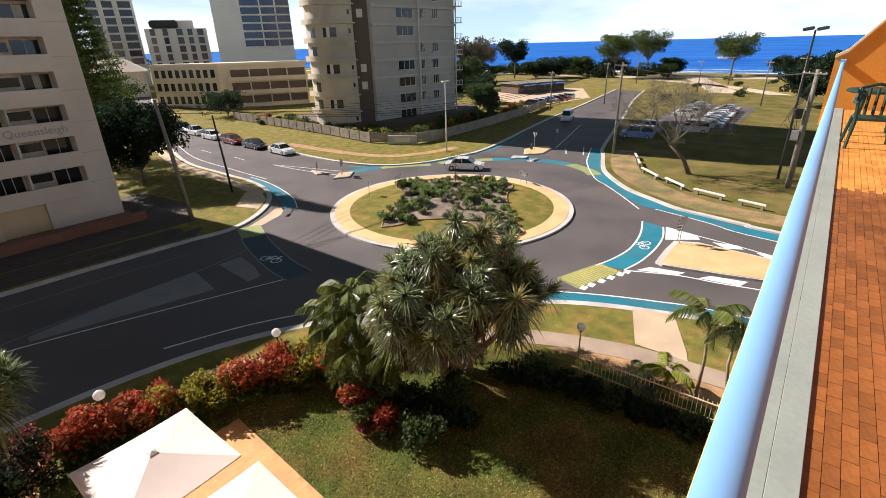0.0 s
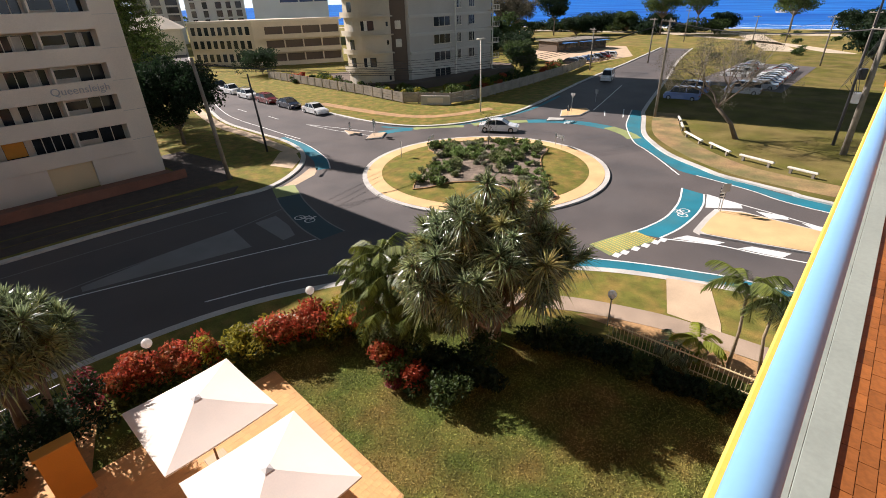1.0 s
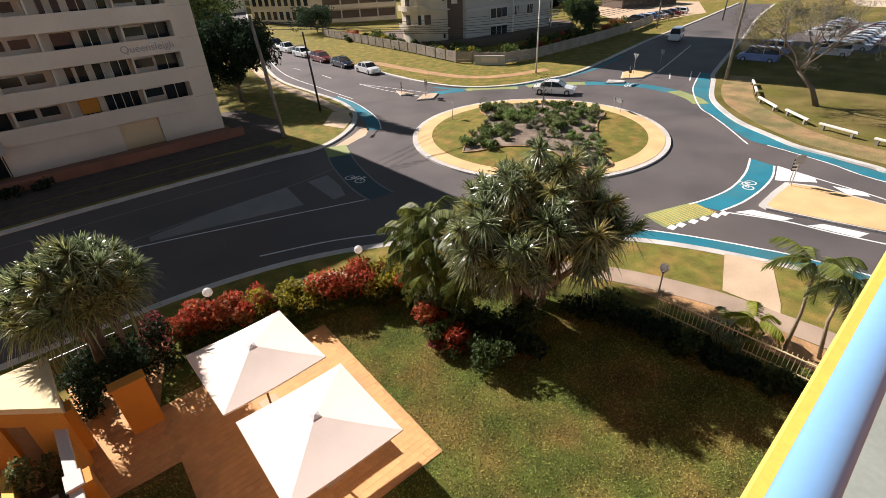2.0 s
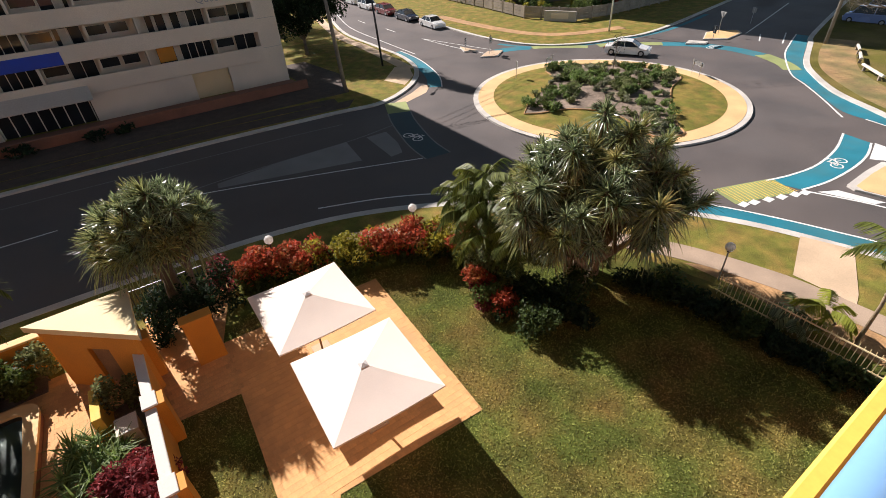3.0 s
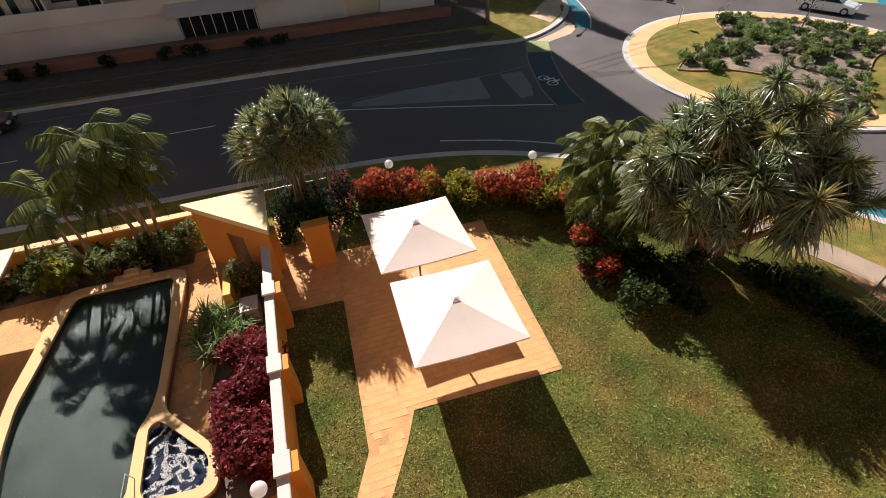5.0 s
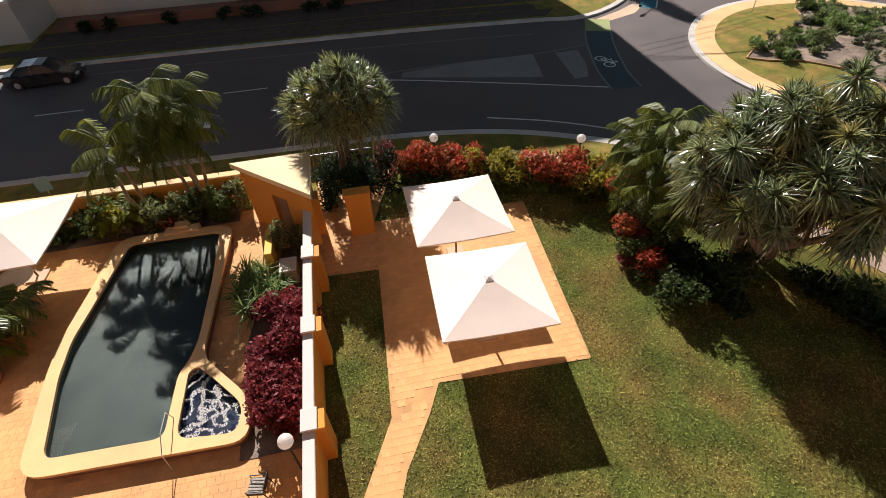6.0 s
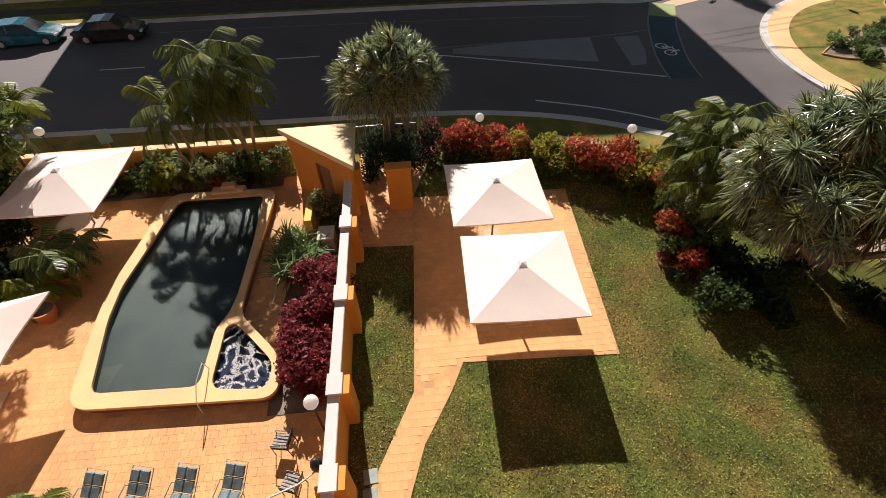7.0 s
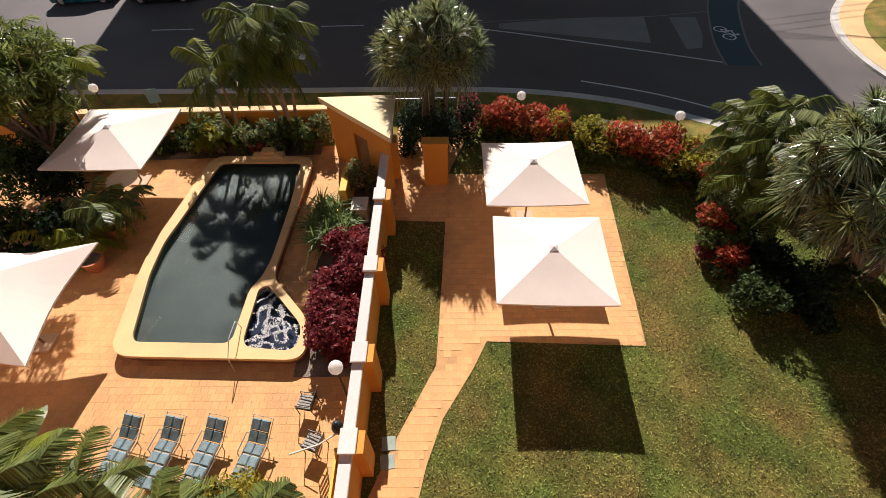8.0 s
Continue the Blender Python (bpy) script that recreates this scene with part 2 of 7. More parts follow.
# ---- building blocks ----
class Form:
    """Collects the faces of one mesh."""

    def __init__(self):
        self.v, self.f = [], []

    def add(self, verts, faces):
        n = len(self.v)
        self.v += [tuple(p) for p in verts]
        self.f += [tuple(i + n for i in face) for face in faces]
        return self

    def quad(self, a, b, c, d):
        return self.add((a, b, c, d), ((0, 1, 2, 3),))

    def box(self, x0, y0, z0, x1, y1, z1, m=None, bevel=0.0):
        if bevel:
            b = bevel
            ring = lambda z, i: [(x0 + i, y0 + i, z), (x1 - i, y0 + i, z), (x1 - i, y1 - i, z), (x0 + i, y1 - i, z)]
            layers = [ring(z0, b), ring(z0 + b, 0), ring(z1 - b, 0), ring(z1, b)]
            pts = [p for layer in layers for p in layer]
            faces = [(3, 2, 1, 0), (12, 13, 14, 15)]
            for k in range(3):
                faces += [(4 * k + i, 4 * k + (i + 1) % 4, 4 * k + 4 + (i + 1) % 4, 4 * k + 4 + i) for i in range(4)]
        else:
            pts = [(x, y, z) for z in (z0, z1) for x, y in ((x0, y0), (x1, y0), (x1, y1), (x0, y1))]
            faces = [(3, 2, 1, 0), (4, 5, 6, 7), (0, 1, 5, 4), (1, 2, 6, 5), (2, 3, 7, 6), (3, 0, 4, 7)]
        if m is not None:
            pts = [m @ Vector(p) for p in pts]
        return self.add(pts, faces)

    def tube(self, path, radius, sides=8, cap=True):
        """A round bar along a path; radius is a number or one for each point."""
        path = [Vector(p) for p in path]
        radii = radius if isinstance(radius, (list, tuple)) else [radius] * len(path)
        pts = []
        side = None
        for i, p in enumerate(path):
            ahead = (path[min(i + 1, len(path) - 1)] - path[max(i - 1, 0)]).normalized()
            if side is None:
                side = ahead.cross(Vector((0, 0, 1)) if abs(ahead.z) < 0.9 else Vector((1, 0, 0))).normalized()
            else:
                side = (side - ahead * side.dot(ahead)).normalized()
            up = side.cross(ahead)
            pts += [p + (side * math.cos(a) + up * math.sin(a)) * radii[i] for a in (2 * math.pi * k / sides for k in range(sides))]
        faces = [(i * sides + k, i * sides + (k + 1) % sides, (i + 1) * sides + (k + 1) % sides, (i + 1) * sides + k)
                 for i in range(len(path) - 1) for k in range(sides)]
        if cap:
            faces += [tuple(range(sides))[::-1], tuple((len(path) - 1) * sides + k for k in range(sides))]
        return self.add(pts, faces)

    def prism(self, outline, z0, z1, bevel=0.0):
        """An upright block over an outline, anticlockwise."""
        n = len(outline)
        pts = [(x, y, z0) for x, y in outline] + [(x, y, z1) for x, y in outline]
        faces = [tuple(range(n))[::-1], tuple(range(n, 2 * n))] + [(i, (i + 1) % n, n + (i + 1) % n, n + i) for i in range(n)]
        return self.add(pts, faces)

    def lathe(self, profile, centre=(0, 0, 0), sides=16):
        """A turned body: radius and height, from the bottom up."""
        cx, cy, cz = centre
        pts = [(cx + r * math.cos(2 * math.pi * k / sides), cy + r * math.sin(2 * math.pi * k / sides), cz + z) for r, z in profile for k in range(sides)]
        faces = [(i * sides + k, i * sides + (k + 1) % sides, (i + 1) * sides + (k + 1) % sides, (i + 1) * sides + k)
                 for i in range(len(profile) - 1) for k in range(sides)]
        faces += [tuple(range(sides))[::-1], tuple((len(profile) - 1) * sides + k for k in range(sides))]
        return self.add(pts, faces)

    def mesh(self, name, mat, smooth=False):
        me = bpy.data.meshes.new(name)
        me.from_pydata(self.v, [], self.f)
        me.materials.append(M[mat] if isinstance(mat, str) else mat)
        if smooth:
            me.polygons.foreach_set("use_smooth", [True] * len(me.polygons))
        me.update()
        return me


def thing(name, label, category, at=(0, 0, 0), turn=0.0, group="", kind=""):
    """An Empty at a thing's base, for its parts."""
    ob = new(name)
    ob.matrix_world = pose(*at, 0, 0, turn)
    return tagged(ob, label, category, group, kind)


def part(name, form, mat, parent, label="", smooth=False, kind="", at=None):
    """One mesh under a thing, in the thing's own axes."""
    me = form if isinstance(form, bpy.types.Mesh) else form.mesh(name, mat, smooth)
    ob = new(name, me)
    ob.parent = parent
    if at is not None:
        ob.matrix_basis = at
    return tagged(ob, label, kind=kind)


def piece(name, form, mat, label, category, smooth=False, group="", kind="", at=None):
    """A thing of one mesh."""
    ob = new(name, form.mesh(name, mat, smooth))
    if at is not None:
        ob.matrix_world = at
    return tagged(ob, label, category, group, kind)


def curve_through(points, steps=6):
    """A smooth line through plan points."""
    p = [Vector((*q, 0)) if len(q) == 2 else Vector(q) for q in points]
    out = []
    for i in range(len(p) - 1):
        a, b, c, d = p[max(i - 1, 0)], p[i], p[i + 1], p[min(i + 2, len(p) - 1)]
        for k in range(steps):
            t = k / steps
            out.append(0.5 * (2 * b + (c - a) * t + (2 * a - 5 * b + 4 * c - d) * t * t + (3 * b - a - 3 * c + d) * t ** 3))
    return out + [p[-1]]


def ribbon(form, line, inner, outer, z0, z1=None):
    """A band beside a plan line, from inner to outer metres to its left; with z1 it has height."""
    sides = []
    for i, p in enumerate(line):
        ahead = (line[min(i + 1, len(line) - 1)] - line[max(i - 1, 0)]).normalized()
        left = Vector((-ahead.y, ahead.x, 0))
        sides.append((p + left * inner, p + left * outer))
    for (a, b), (c, d) in zip(sides, sides[1:]):
        top = z0 if z1 is None else z1
        form.quad((a.x, a.y, top), (c.x, c.y, top), (d.x, d.y, top), (b.x, b.y, top))
        if z1 is not None:
            form.quad((a.x, a.y, z0), (c.x, c.y, z0), (c.x, c.y, z1), (a.x, a.y, z1))
            form.quad((d.x, d.y, z0), (b.x, b.y, z0), (b.x, b.y, z1), (d.x, d.y, z1))
    return form


def arc(cx, cy, r, a0, a1, steps=40):
    return [Vector((cx + r * math.cos(radians(a0 + (a1 - a0) * k / steps)), cy + r * math.sin(radians(a0 + (a1 - a0) * k / steps)), 0)) for k in range(steps + 1)]


def flat(line, z):
    return [(p[0], p[1], z) for p in line]


def sheet(outline, z):
    """A level polygon, cut into triangles."""
    bm = bmesh.new()
    face = bm.faces.new([bm.verts.new((p[0], p[1], z)) for p in outline])
    if face.calc_area() and face.normal.z < 0:
        face.normal_flip()
    bm.normal_update()
    bmesh.ops.triangulate(bm, faces=bm.faces[:])
    form = Form()
    bm.verts.index_update()
    form.add([v.co for v in bm.verts], [tuple(v.index for v in f.verts) for f in bm.faces])
    bm.free()
    for i, f in enumerate(form.f):
        a, b, c = (Vector(form.v[k]) for k in f)
        if (b - a).cross(c - a).z < 0:
            form.f[i] = f[::-1]
    return form


# ---- ground, roads, water ----
CX, CY = 34.25, 26.1
piece("ground", sheet([(-900, -900), (236, -900), (236, 1500), (-900, 1500)], -0.03), "dry_grass", "dry grass flats reaching out to the beach", "ground", kind="structure")
beach = Form()
for k in range(12):
    x0, x1 = 205 + 4 * k, 209 + 4 * k
    z = lambda x: -0.02 if x < 215 else -0.02 - (x - 215) * 0.07
    beach.quad((x0, -600, z(x0) + 0.03), (x1, -600, z(x1) + 0.03), (x1, 900, z(x1) + 0.03), (x0, 900, z(x0) + 0.03))
piece("beach", beach, "sand", "pale sand beach sloping down to the surf", "beach", kind="structure")
water = bpy.data.materials.new("sea_water")
water.use_nodes = True
tree = water.node_tree
bsdf = tree.nodes["Principled BSDF"]
bsdf.inputs["Roughness"].default_value = 0.6
bsdf.inputs["Specular IOR Level"].default_value = 0.04
where = tree.nodes.new("ShaderNodeTexCoord")
squash = tree.nodes.new("ShaderNodeMapping")
squash.inputs["Scale"].default_value = (0.02, 0.004, 1)
swell = tree.nodes.new("ShaderNodeTexNoise")
swell.inputs["Scale"].default_value, swell.inputs["Detail"].default_value = 2.0, 5
ramp = tree.nodes.new("ShaderNodeValToRGB")
ramp.color_ramp.elements[0].color, ramp.color_ramp.elements[1].color = (0.006, 0.075, 0.38, 1), (0.025, 0.19, 0.58, 1)
ramp.color_ramp.elements[0].position, ramp.color_ramp.elements[1].position = 0.35, 0.65
for a, b in ((where.outputs["Object"], squash.inputs["Vector"]), (squash.outputs["Vector"], swell.inputs["Vector"]), (swell.outputs["Fac"], ramp.inputs["Fac"]), (ramp.outputs["Color"], bsdf.inputs["Base Color"])):
    tree.links.new(a, b)
sea = Form()
rows_x = [228, 300, 500, 1000, 2200, 4700]
for a, b in zip(rows_x, rows_x[1:]):
    sea.quad((a, -4500, -1.0), (b, -4500, -1.0), (b, 4500, -1.0), (a, 4500, -1.0))
piece("water", sea, water, "deep blue open sea to the horizon", "sea", kind="structure")
for k, (x, y0, y1, w) in enumerate(((240, -160, 300, 6.0), (251, -90, 200, 4.5), (262, 20, 210, 3.5), (278, -40, 70, 2.2), (292, 60, 190, 2.2))):
    foam = Form()
    line = [Vector((x + 3 * math.sin(i * 0.7 + k) + 1.5 * math.sin(i * 2.3), y0 + (y1 - y0) * i / 30, 0)) for i in range(31)]
    for i in range(30):
        wa, wb = (w * max(0.15, math.sin(math.pi * (j + 0.3) / 30.6)) for j in (i, i + 1))
        a, b = line[i], line[i + 1]
        foam.quad((a.x - wa, a.y, -0.96), (a.x + wa, a.y, -0.96), (b.x + wb, b.y, -0.96), (b.x - wb, b.y, -0.96))
    piece("breaking_wave", foam, "white_paint", "white line of surf breaking along the beach", "wave", kind="structure")

# kerb lines of the four blocks round the junction, land on the left
SOUTH_WEST = curve_through([(28.2, -60), (27.2, -12), (25.9, 1), (25.0, 5.0), (23.3, 9.2), (20.0, 14.0), (16.2, 17.6), (12.6, 19.9), (9.0, 21.7), (5.0, 22.8), (0, 23.3), (-9, 23.5), (-30, 23.9), (-90, 24.6)])
NORTH_WEST = curve_through([(-90, 40.0), (-30, 39.4), (0, 39.0), (14, 38.2), (18.6, 37.7), (22.2, 39.3), (25.2, 42.1), (27.2, 45.6), (28.3, 50.5), (28.5, 57), (29.1, 67), (33.2, 82), (47.5, 131), (75, 220)])
NORTH_EAST = curve_through([(88, 220), (60, 150), (49.0, 122), (43.2, 96), (41.6, 72), (41.1, 60), (40.8, 50), (42.2, 43.5), (46.0, 39.8), (51, 38.3), (58.8, 37.7), (85, 42.4), (113, 46.2), (150, 52)])
SOUTH_EAST = curve_through([(150, 43.5), (123, 38.0), (100, 32.0), (79.5, 27.0), (66, 23.6), (62.3, 22.15), (55.0, 19.3), (51.2, 16.85), (47.95, 13.95), (45.75, 10.7), (44.45, 8.6), (43.8, 5.9), (43.2, 3.4), (42.6, 1.2), (41.6, -12), (42.4, -60)])
road = sheet([(-90, 10), (20, -60), (60, -60), (150, 20), (150, 60), (100, 60), (70, 220), (90, 225), (70, 225), (20, 120), (-90, 60)], 0.0)
piece("road", road, "asphalt", "grey asphalt junction of four roads", "road", kind="structure")
VERGE = 0.13
for name, line, corners, mat, label in (
        ("pavement_1", SOUTH_WEST, [(-90, -60)], "grass", "grass verge along the hotel garden"),
        ("pavement_2", NORTH_WEST, [(75, 420), (-90, 420)], "grass", "grass verge before the apartment block"),
        ("pavement_3", NORTH_EAST, [(150, 420), (88, 420)], "grass", "grass verge at the foot of the tower"),
        ("pavement_4", SOUTH_EAST, [(150, -60)], "park_grass", "park lawn beside the roundabout")):
    inside = []
    for i, p in enumerate(line):
        ahead = (line[min(i + 1, len(line) - 1)] - line[max(i - 1, 0)]).normalized()
        inside.append((p.x - ahead.y * 0.15, p.y + ahead.x * 0.15))
    piece(name, sheet(inside + corners, VERGE), mat, label, "verge", kind="structure")
    piece("kerb_" + name[-1], ribbon(Form(), line, -0.32, 0.16, -0.01, VERGE + 0.012), "kerb", "pale concrete kerb", "kerb", kind="structure")


def line_mark(name, points, width, mat="white_paint", z=0.008, steps=6, label="painted white road line"):
    return piece(name, ribbon(Form(), curve_through(points, steps), -width / 2, width / 2, z), mat, label, "road marking", kind="structure")


# roundabout island
def disc_ring(r0, r1, z0, z1):
    form = Form()
    n = 96
    for k in range(n):
        a, b = 2 * math.pi * k / n, 2 * math.pi * (k + 1) / n
        ca, sa, cb, sb = math.cos(a), math.sin(a), math.cos(b), math.sin(b)
        form.quad((CX + r0 * ca, CY + r0 * sa, z1), (CX + r1 * ca, CY + r1 * sa, z1), (CX + r1 * cb, CY + r1 * sb, z1), (CX + r0 * cb, CY + r0 * sb, z1))
        form.quad((CX + r1 * ca, CY + r1 * sa, z0), (CX + r1 * cb, CY + r1 * sb, z0), (CX + r1 * cb, CY + r1 * sb, z1), (CX + r1 * ca, CY + r1 * sa, z1))
    return form


ISLAND = 11.15
island = thing("roundabout_island", "round traffic island with a sand-coloured apron and planted middle", "traffic island")
part("kerb", disc_ring(ISLAND - 0.42, ISLAND, 0, 0.14), "kerb", island, "pale concrete kerb ring")
part("apron", disc_ring(ISLAND - 1.75, ISLAND - 0.42, 0, 0.16), "apron", island, "sand-coloured concrete apron")
dome = Form()
ring_count, n = 8, 72
dome.add([(CX, CY, 0.55)], [])
for i in range(1, ring_count + 1):
    r = (ISLAND - 1.75) * i / ring_count
    z = 0.17 + 0.4 * math.cos(0.5 * math.pi * i / ring_count)
    dome.v += [(CX + r * math.cos(2 * math.pi * k / n), CY + r * math.sin(2 * math.pi * k / n), z) for k in range(n)]
dome.f += [(0, 1 + k, 1 + (k + 1) % n) for k in range(n)]
for i in range(ring_count - 1):
    dome.f += [(1 + i * n + k, 1 + (i + 1) * n + k, 1 + (i + 1) * n + (k + 1) % n, 1 + i * n + (k + 1) % n) for k in range(n)]
part("turf", dome, "grass", island, "dry mown turf", smooth=True)


def dome_z(x, y):
    r = math.hypot(x - CX, y - CY) / (ISLAND - 1.75)
    return 0.17 + 0.4 * math.cos(0.5 * math.pi * min(r, 1))


bed_line = [(25.8, 26.9), (27.0, 27.8), (29.2, 29.0), (31.5, 30.1), (33.5, 31.2), (34.4, 32.6), (35.6, 34.3), (38.4, 33.9), (40.4, 32.0), (42.2, 29.4), (42.9, 26.6), (42.4, 24.3), (38.8, 22.8), (35.3, 20.5), (32.6, 18.2), (31.4, 16.8), (29.6, 17.6), (29.8, 19.4), (30.3, 21.0), (30.3, 22.8), (28.5, 25.2), (26.8, 26.0)]
bed = Form()
centre = (34.0, 26.0)
smooth_bed = curve_through(bed_line + bed_line[:1], 5)[:-1]
steps = 6
bed.v = [(centre[0], centre[1], dome_z(*centre) + 0.04)]
for i in range(1, steps + 1):
    bed.v += [(centre[0] + (p.x - centre[0]) * i / steps, centre[1] + (p.y - centre[1]) * i / steps,
               dome_z(centre[0] + (p.x - centre[0]) * i / steps, centre[1] + (p.y - centre[1]) * i / steps) + 0.04) for p in smooth_bed]
n = len(smooth_bed)
bed.f = [(0, 1 + k, 1 + (k + 1) % n) for k in range(n)]
for i in range(steps - 1):
    bed.f += [(1 + i * n + k, 1 + (i + 1) * n + k, 1 + (i + 1) * n + (k + 1) % n, 1 + i * n + (k + 1) % n) for k in range(n)]
part("planting_bed", bed, "gravel_bed", island, "bark mulch planting bed", smooth=True)
part("bed_edging", Form().tube([(p.x, p.y, dome_z(p.x, p.y) + 0.05) for p in smooth_bed + smooth_bed[:1]], 0.06, 5), "dirt", island, "low brown bed edging")

# cycle lanes, crossings and lines
def band(name, line, a, b, z, mat, label):
    return piece(name, ribbon(Form(), line, a, b, z), mat, label, "road marking", kind="structure")


def between(name, left, right, z, mat, label):
    """A painted surface between two plan lines with as many points each."""
    a, b = curve_through(left), curve_through(right)
    form = Form()
    for p, q, u, v in zip(a, a[1:], b[1:], b):
        form.quad((v.x, v.y, z), (u.x, u.y, z), (q.x, q.y, z), (p.x, p.y, z))
    return piece(name, form, mat, label, "road marking", kind="structure")


between("cycle_lane", [(66, 25.2), (61.3, 23.7), (56.7, 22.0), (50.8, 18.7), (48.7, 16.6), (46.1, 14.2), (43.9, 11.9), (43.2, 9.4), (42.3, 6.0), (40.8, 1.7), (39.8, -12)],
        [(66.1, 24.0), (62.1, 22.5), (54.8, 19.6), (51.0, 17.1), (49.4, 15.7), (47.7, 14.2), (45.5, 10.9), (44.2, 8.7), (43.5, 6.0), (42.4, 1.7), (41.3, -12)], 0.006, "teal", "teal cycle lane along the park kerb")
line_mark("edge_line", [(66, 25.3), (61.3, 23.8), (56.7, 22.1), (50.8, 18.8), (48.6, 16.7), (46.0, 14.3), (42.7, 11.5)], 0.14, z=0.01)
line_mark("edge_line", [(43.4, 10.3), (42.2, 6.0), (40.7, 1.7), (39.7, -12)], 0.14, z=0.01)
lane_sw = curve_through([(27.4, -14), (25.9, 1), (25.0, 5.0), (23.3, 9.2), (21.4, 12.2)])
band("cycle_lane", lane_sw, -1.5, -0.36, 0.006, "teal", "teal cycle lane along the hotel verge")
band("edge_line", lane_sw, -1.63, -1.5, 0.01, "white_paint", "white line beside the teal cycle lane")
CROSS_LEFT = [(39.62, 10.23), (36.57, 9.47), (33.37, 9.2), (30.95, 9.56), (29.23, 10.09)]
CROSS_RIGHT = [(39.21, 8.47), (36.93, 7.89), (34.39, 7.71), (31.66, 7.87), (29.61, 8.33)]
between("cycle_lane", CROSS_LEFT, CROSS_RIGHT, 0.006, "teal", "teal cycle crossing with a white bicycle mark")
line_mark("edge_line", CROSS_LEFT, 0.14, z=0.01, label="white line beside the teal crossing")
line_mark("edge_line", CROSS_RIGHT, 0.14, z=0.01, label="white line beside the teal crossing")
lane_nw = curve_through([(24.9, 38.2), (26.6, 41.1), (27.9, 45.0), (28.7, 48.7), (29.0, 52.5)])
band("cycle_lane", lane_nw, -0.65, 0.65, 0.006, "teal", "teal cycle lane round the grass corner")
band("edge_line", lane_nw, -0.77, -0.65, 0.01, "white_paint", "white line beside the teal cycle lane")
lane_ne = curve_through([(41.0, 47.0), (42.6, 43.2), (46.0, 40.6), (51, 39.0), (58.8, 38.0), (70, 39.8)])
band("cycle_lane", lane_ne, -1.5, -0.9, 0.006, "teal", "narrow teal strip along the kerb")
band("cycle_lane", curve_through([(52.5, 33.2), (54.4, 30.6), (55.4, 27.0), (55.0, 23.6)]), -0.9, 0.9, 0.0072, "teal", "teal cycle crossing of the beach road")
band("cycle_lane", curve_through([(37.5, 44.2), (39.4, 43.6), (41.2, 42.6)]), -0.8, 0.8, 0.0072, "teal", "teal cycle crossing of the side road")
# the shade over this crossing is put into its dark teal
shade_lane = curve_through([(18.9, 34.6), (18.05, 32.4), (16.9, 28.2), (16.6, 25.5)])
band("cycle_lane", shade_lane, -0.9, 0.9, 0.006, "teal_shaded", "teal cycle crossing darkened with painted-in shade")
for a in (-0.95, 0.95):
    band("edge_line", shade_lane, a - 0.06, a + 0.06, 0.01, "grey_paint", "grey line beside the teal crossing")
piece("worn_patch", sheet([(19.6, 36.9), (20.8, 36.4), (23.4, 37.4), (24.9, 38.9), (24.4, 39.6), (22.3, 38.2)], 0.006), "concrete", "pale worn kerbside patch", "road marking", kind="structure")
for pts, w in (([(25.7, 10.6), (27.6, 9.9), (29.42, 9.2)], 0.88), ([(19.9, 37.0), (19.4, 35.8), (18.9, 34.6)], 0.95), ([(46.0, 38.2), (43.2, 41.2), (41.4, 42.4)], 0.6), ([(55.2, 23.6), (53.6, 20.8), (52.0, 19.2)], 0.8), ([(52.6, 33.2), (50.0, 36.0), (47.2, 37.8)], 0.7)):
    band("crossing_patch", curve_through(pts), -w, w, 0.0085, "green_paint", "lime green crossing patch")
grid_line = curve_through([(25.7, 10.6), (27.6, 9.9), (29.42, 9.2)], 9)
for k in range(1, len(grid_line) - 1):
    p, q = grid_line[k], grid_line[min(k + 2, len(grid_line) - 1)]
    line_mark("grid_line", [(p.x, p.y - 0.85), (q.x, q.y + 0.85)], 0.045, "yellow", 0.0115, 1, "thin yellow line of the crossing grid")
ladder = curve_through([(25.7, 10.6), (27.6, 9.9), (29.42, 9.2)], 5)
for p in ladder[::2]:
    for side in (-1.12,):
        piece("crossing_dash", Form().box(p.x - 0.28, p.y + side - 0.2, 0.004, p.x + 0.28, p.y + side + 0.2, 0.012), "white_paint", "short white dash edging the crossing", "road marking", kind="structure")


def bicycle_mark(x, y, turn, size):
    """A painted bicycle: two rings and bars."""
    form = Form()
    for wx in (-0.55, 0.55):
        form2 = [Vector((wx + 0.38 * math.cos(k * math.pi / 8), 0.38 * math.sin(k * math.pi / 8), 0)) for k in range(17)]
        ribbon(form, form2, -0.05, 0.05, 0)
    for a, b in (((-0.55, 0), (-0.15, 0.55)), ((-0.15, 0.55), (0.4, 0.5)), ((-0.1, 0.0), (0.4, 0.5)), ((-0.55, 0), (-0.1, 0)), ((0.55, 0), (0.35, 0.75)), ((0.2, 0.75), (0.5, 0.75)), ((-0.1, 0), (-0.2, 0.7))):
        ribbon(form, [Vector((*a, 0)), Vector((*b, 0))], -0.05, 0.05, 0)
    form.v = [(v[0] * size, v[1] * size, 0) for v in form.v]
    piece("bicycle_mark", form, "white_paint", "painted white bicycle symbol on the lane", "road marking", kind="structure", at=pose(x, y, 0.013, 0, 0, turn))


bicycle_mark(34.6, 8.5, 10, 0.85)
bicycle_mark(17.0, 29.4, -80, 0.95)
bicycle_mark(54.9, 28.5, -10, 1.0)

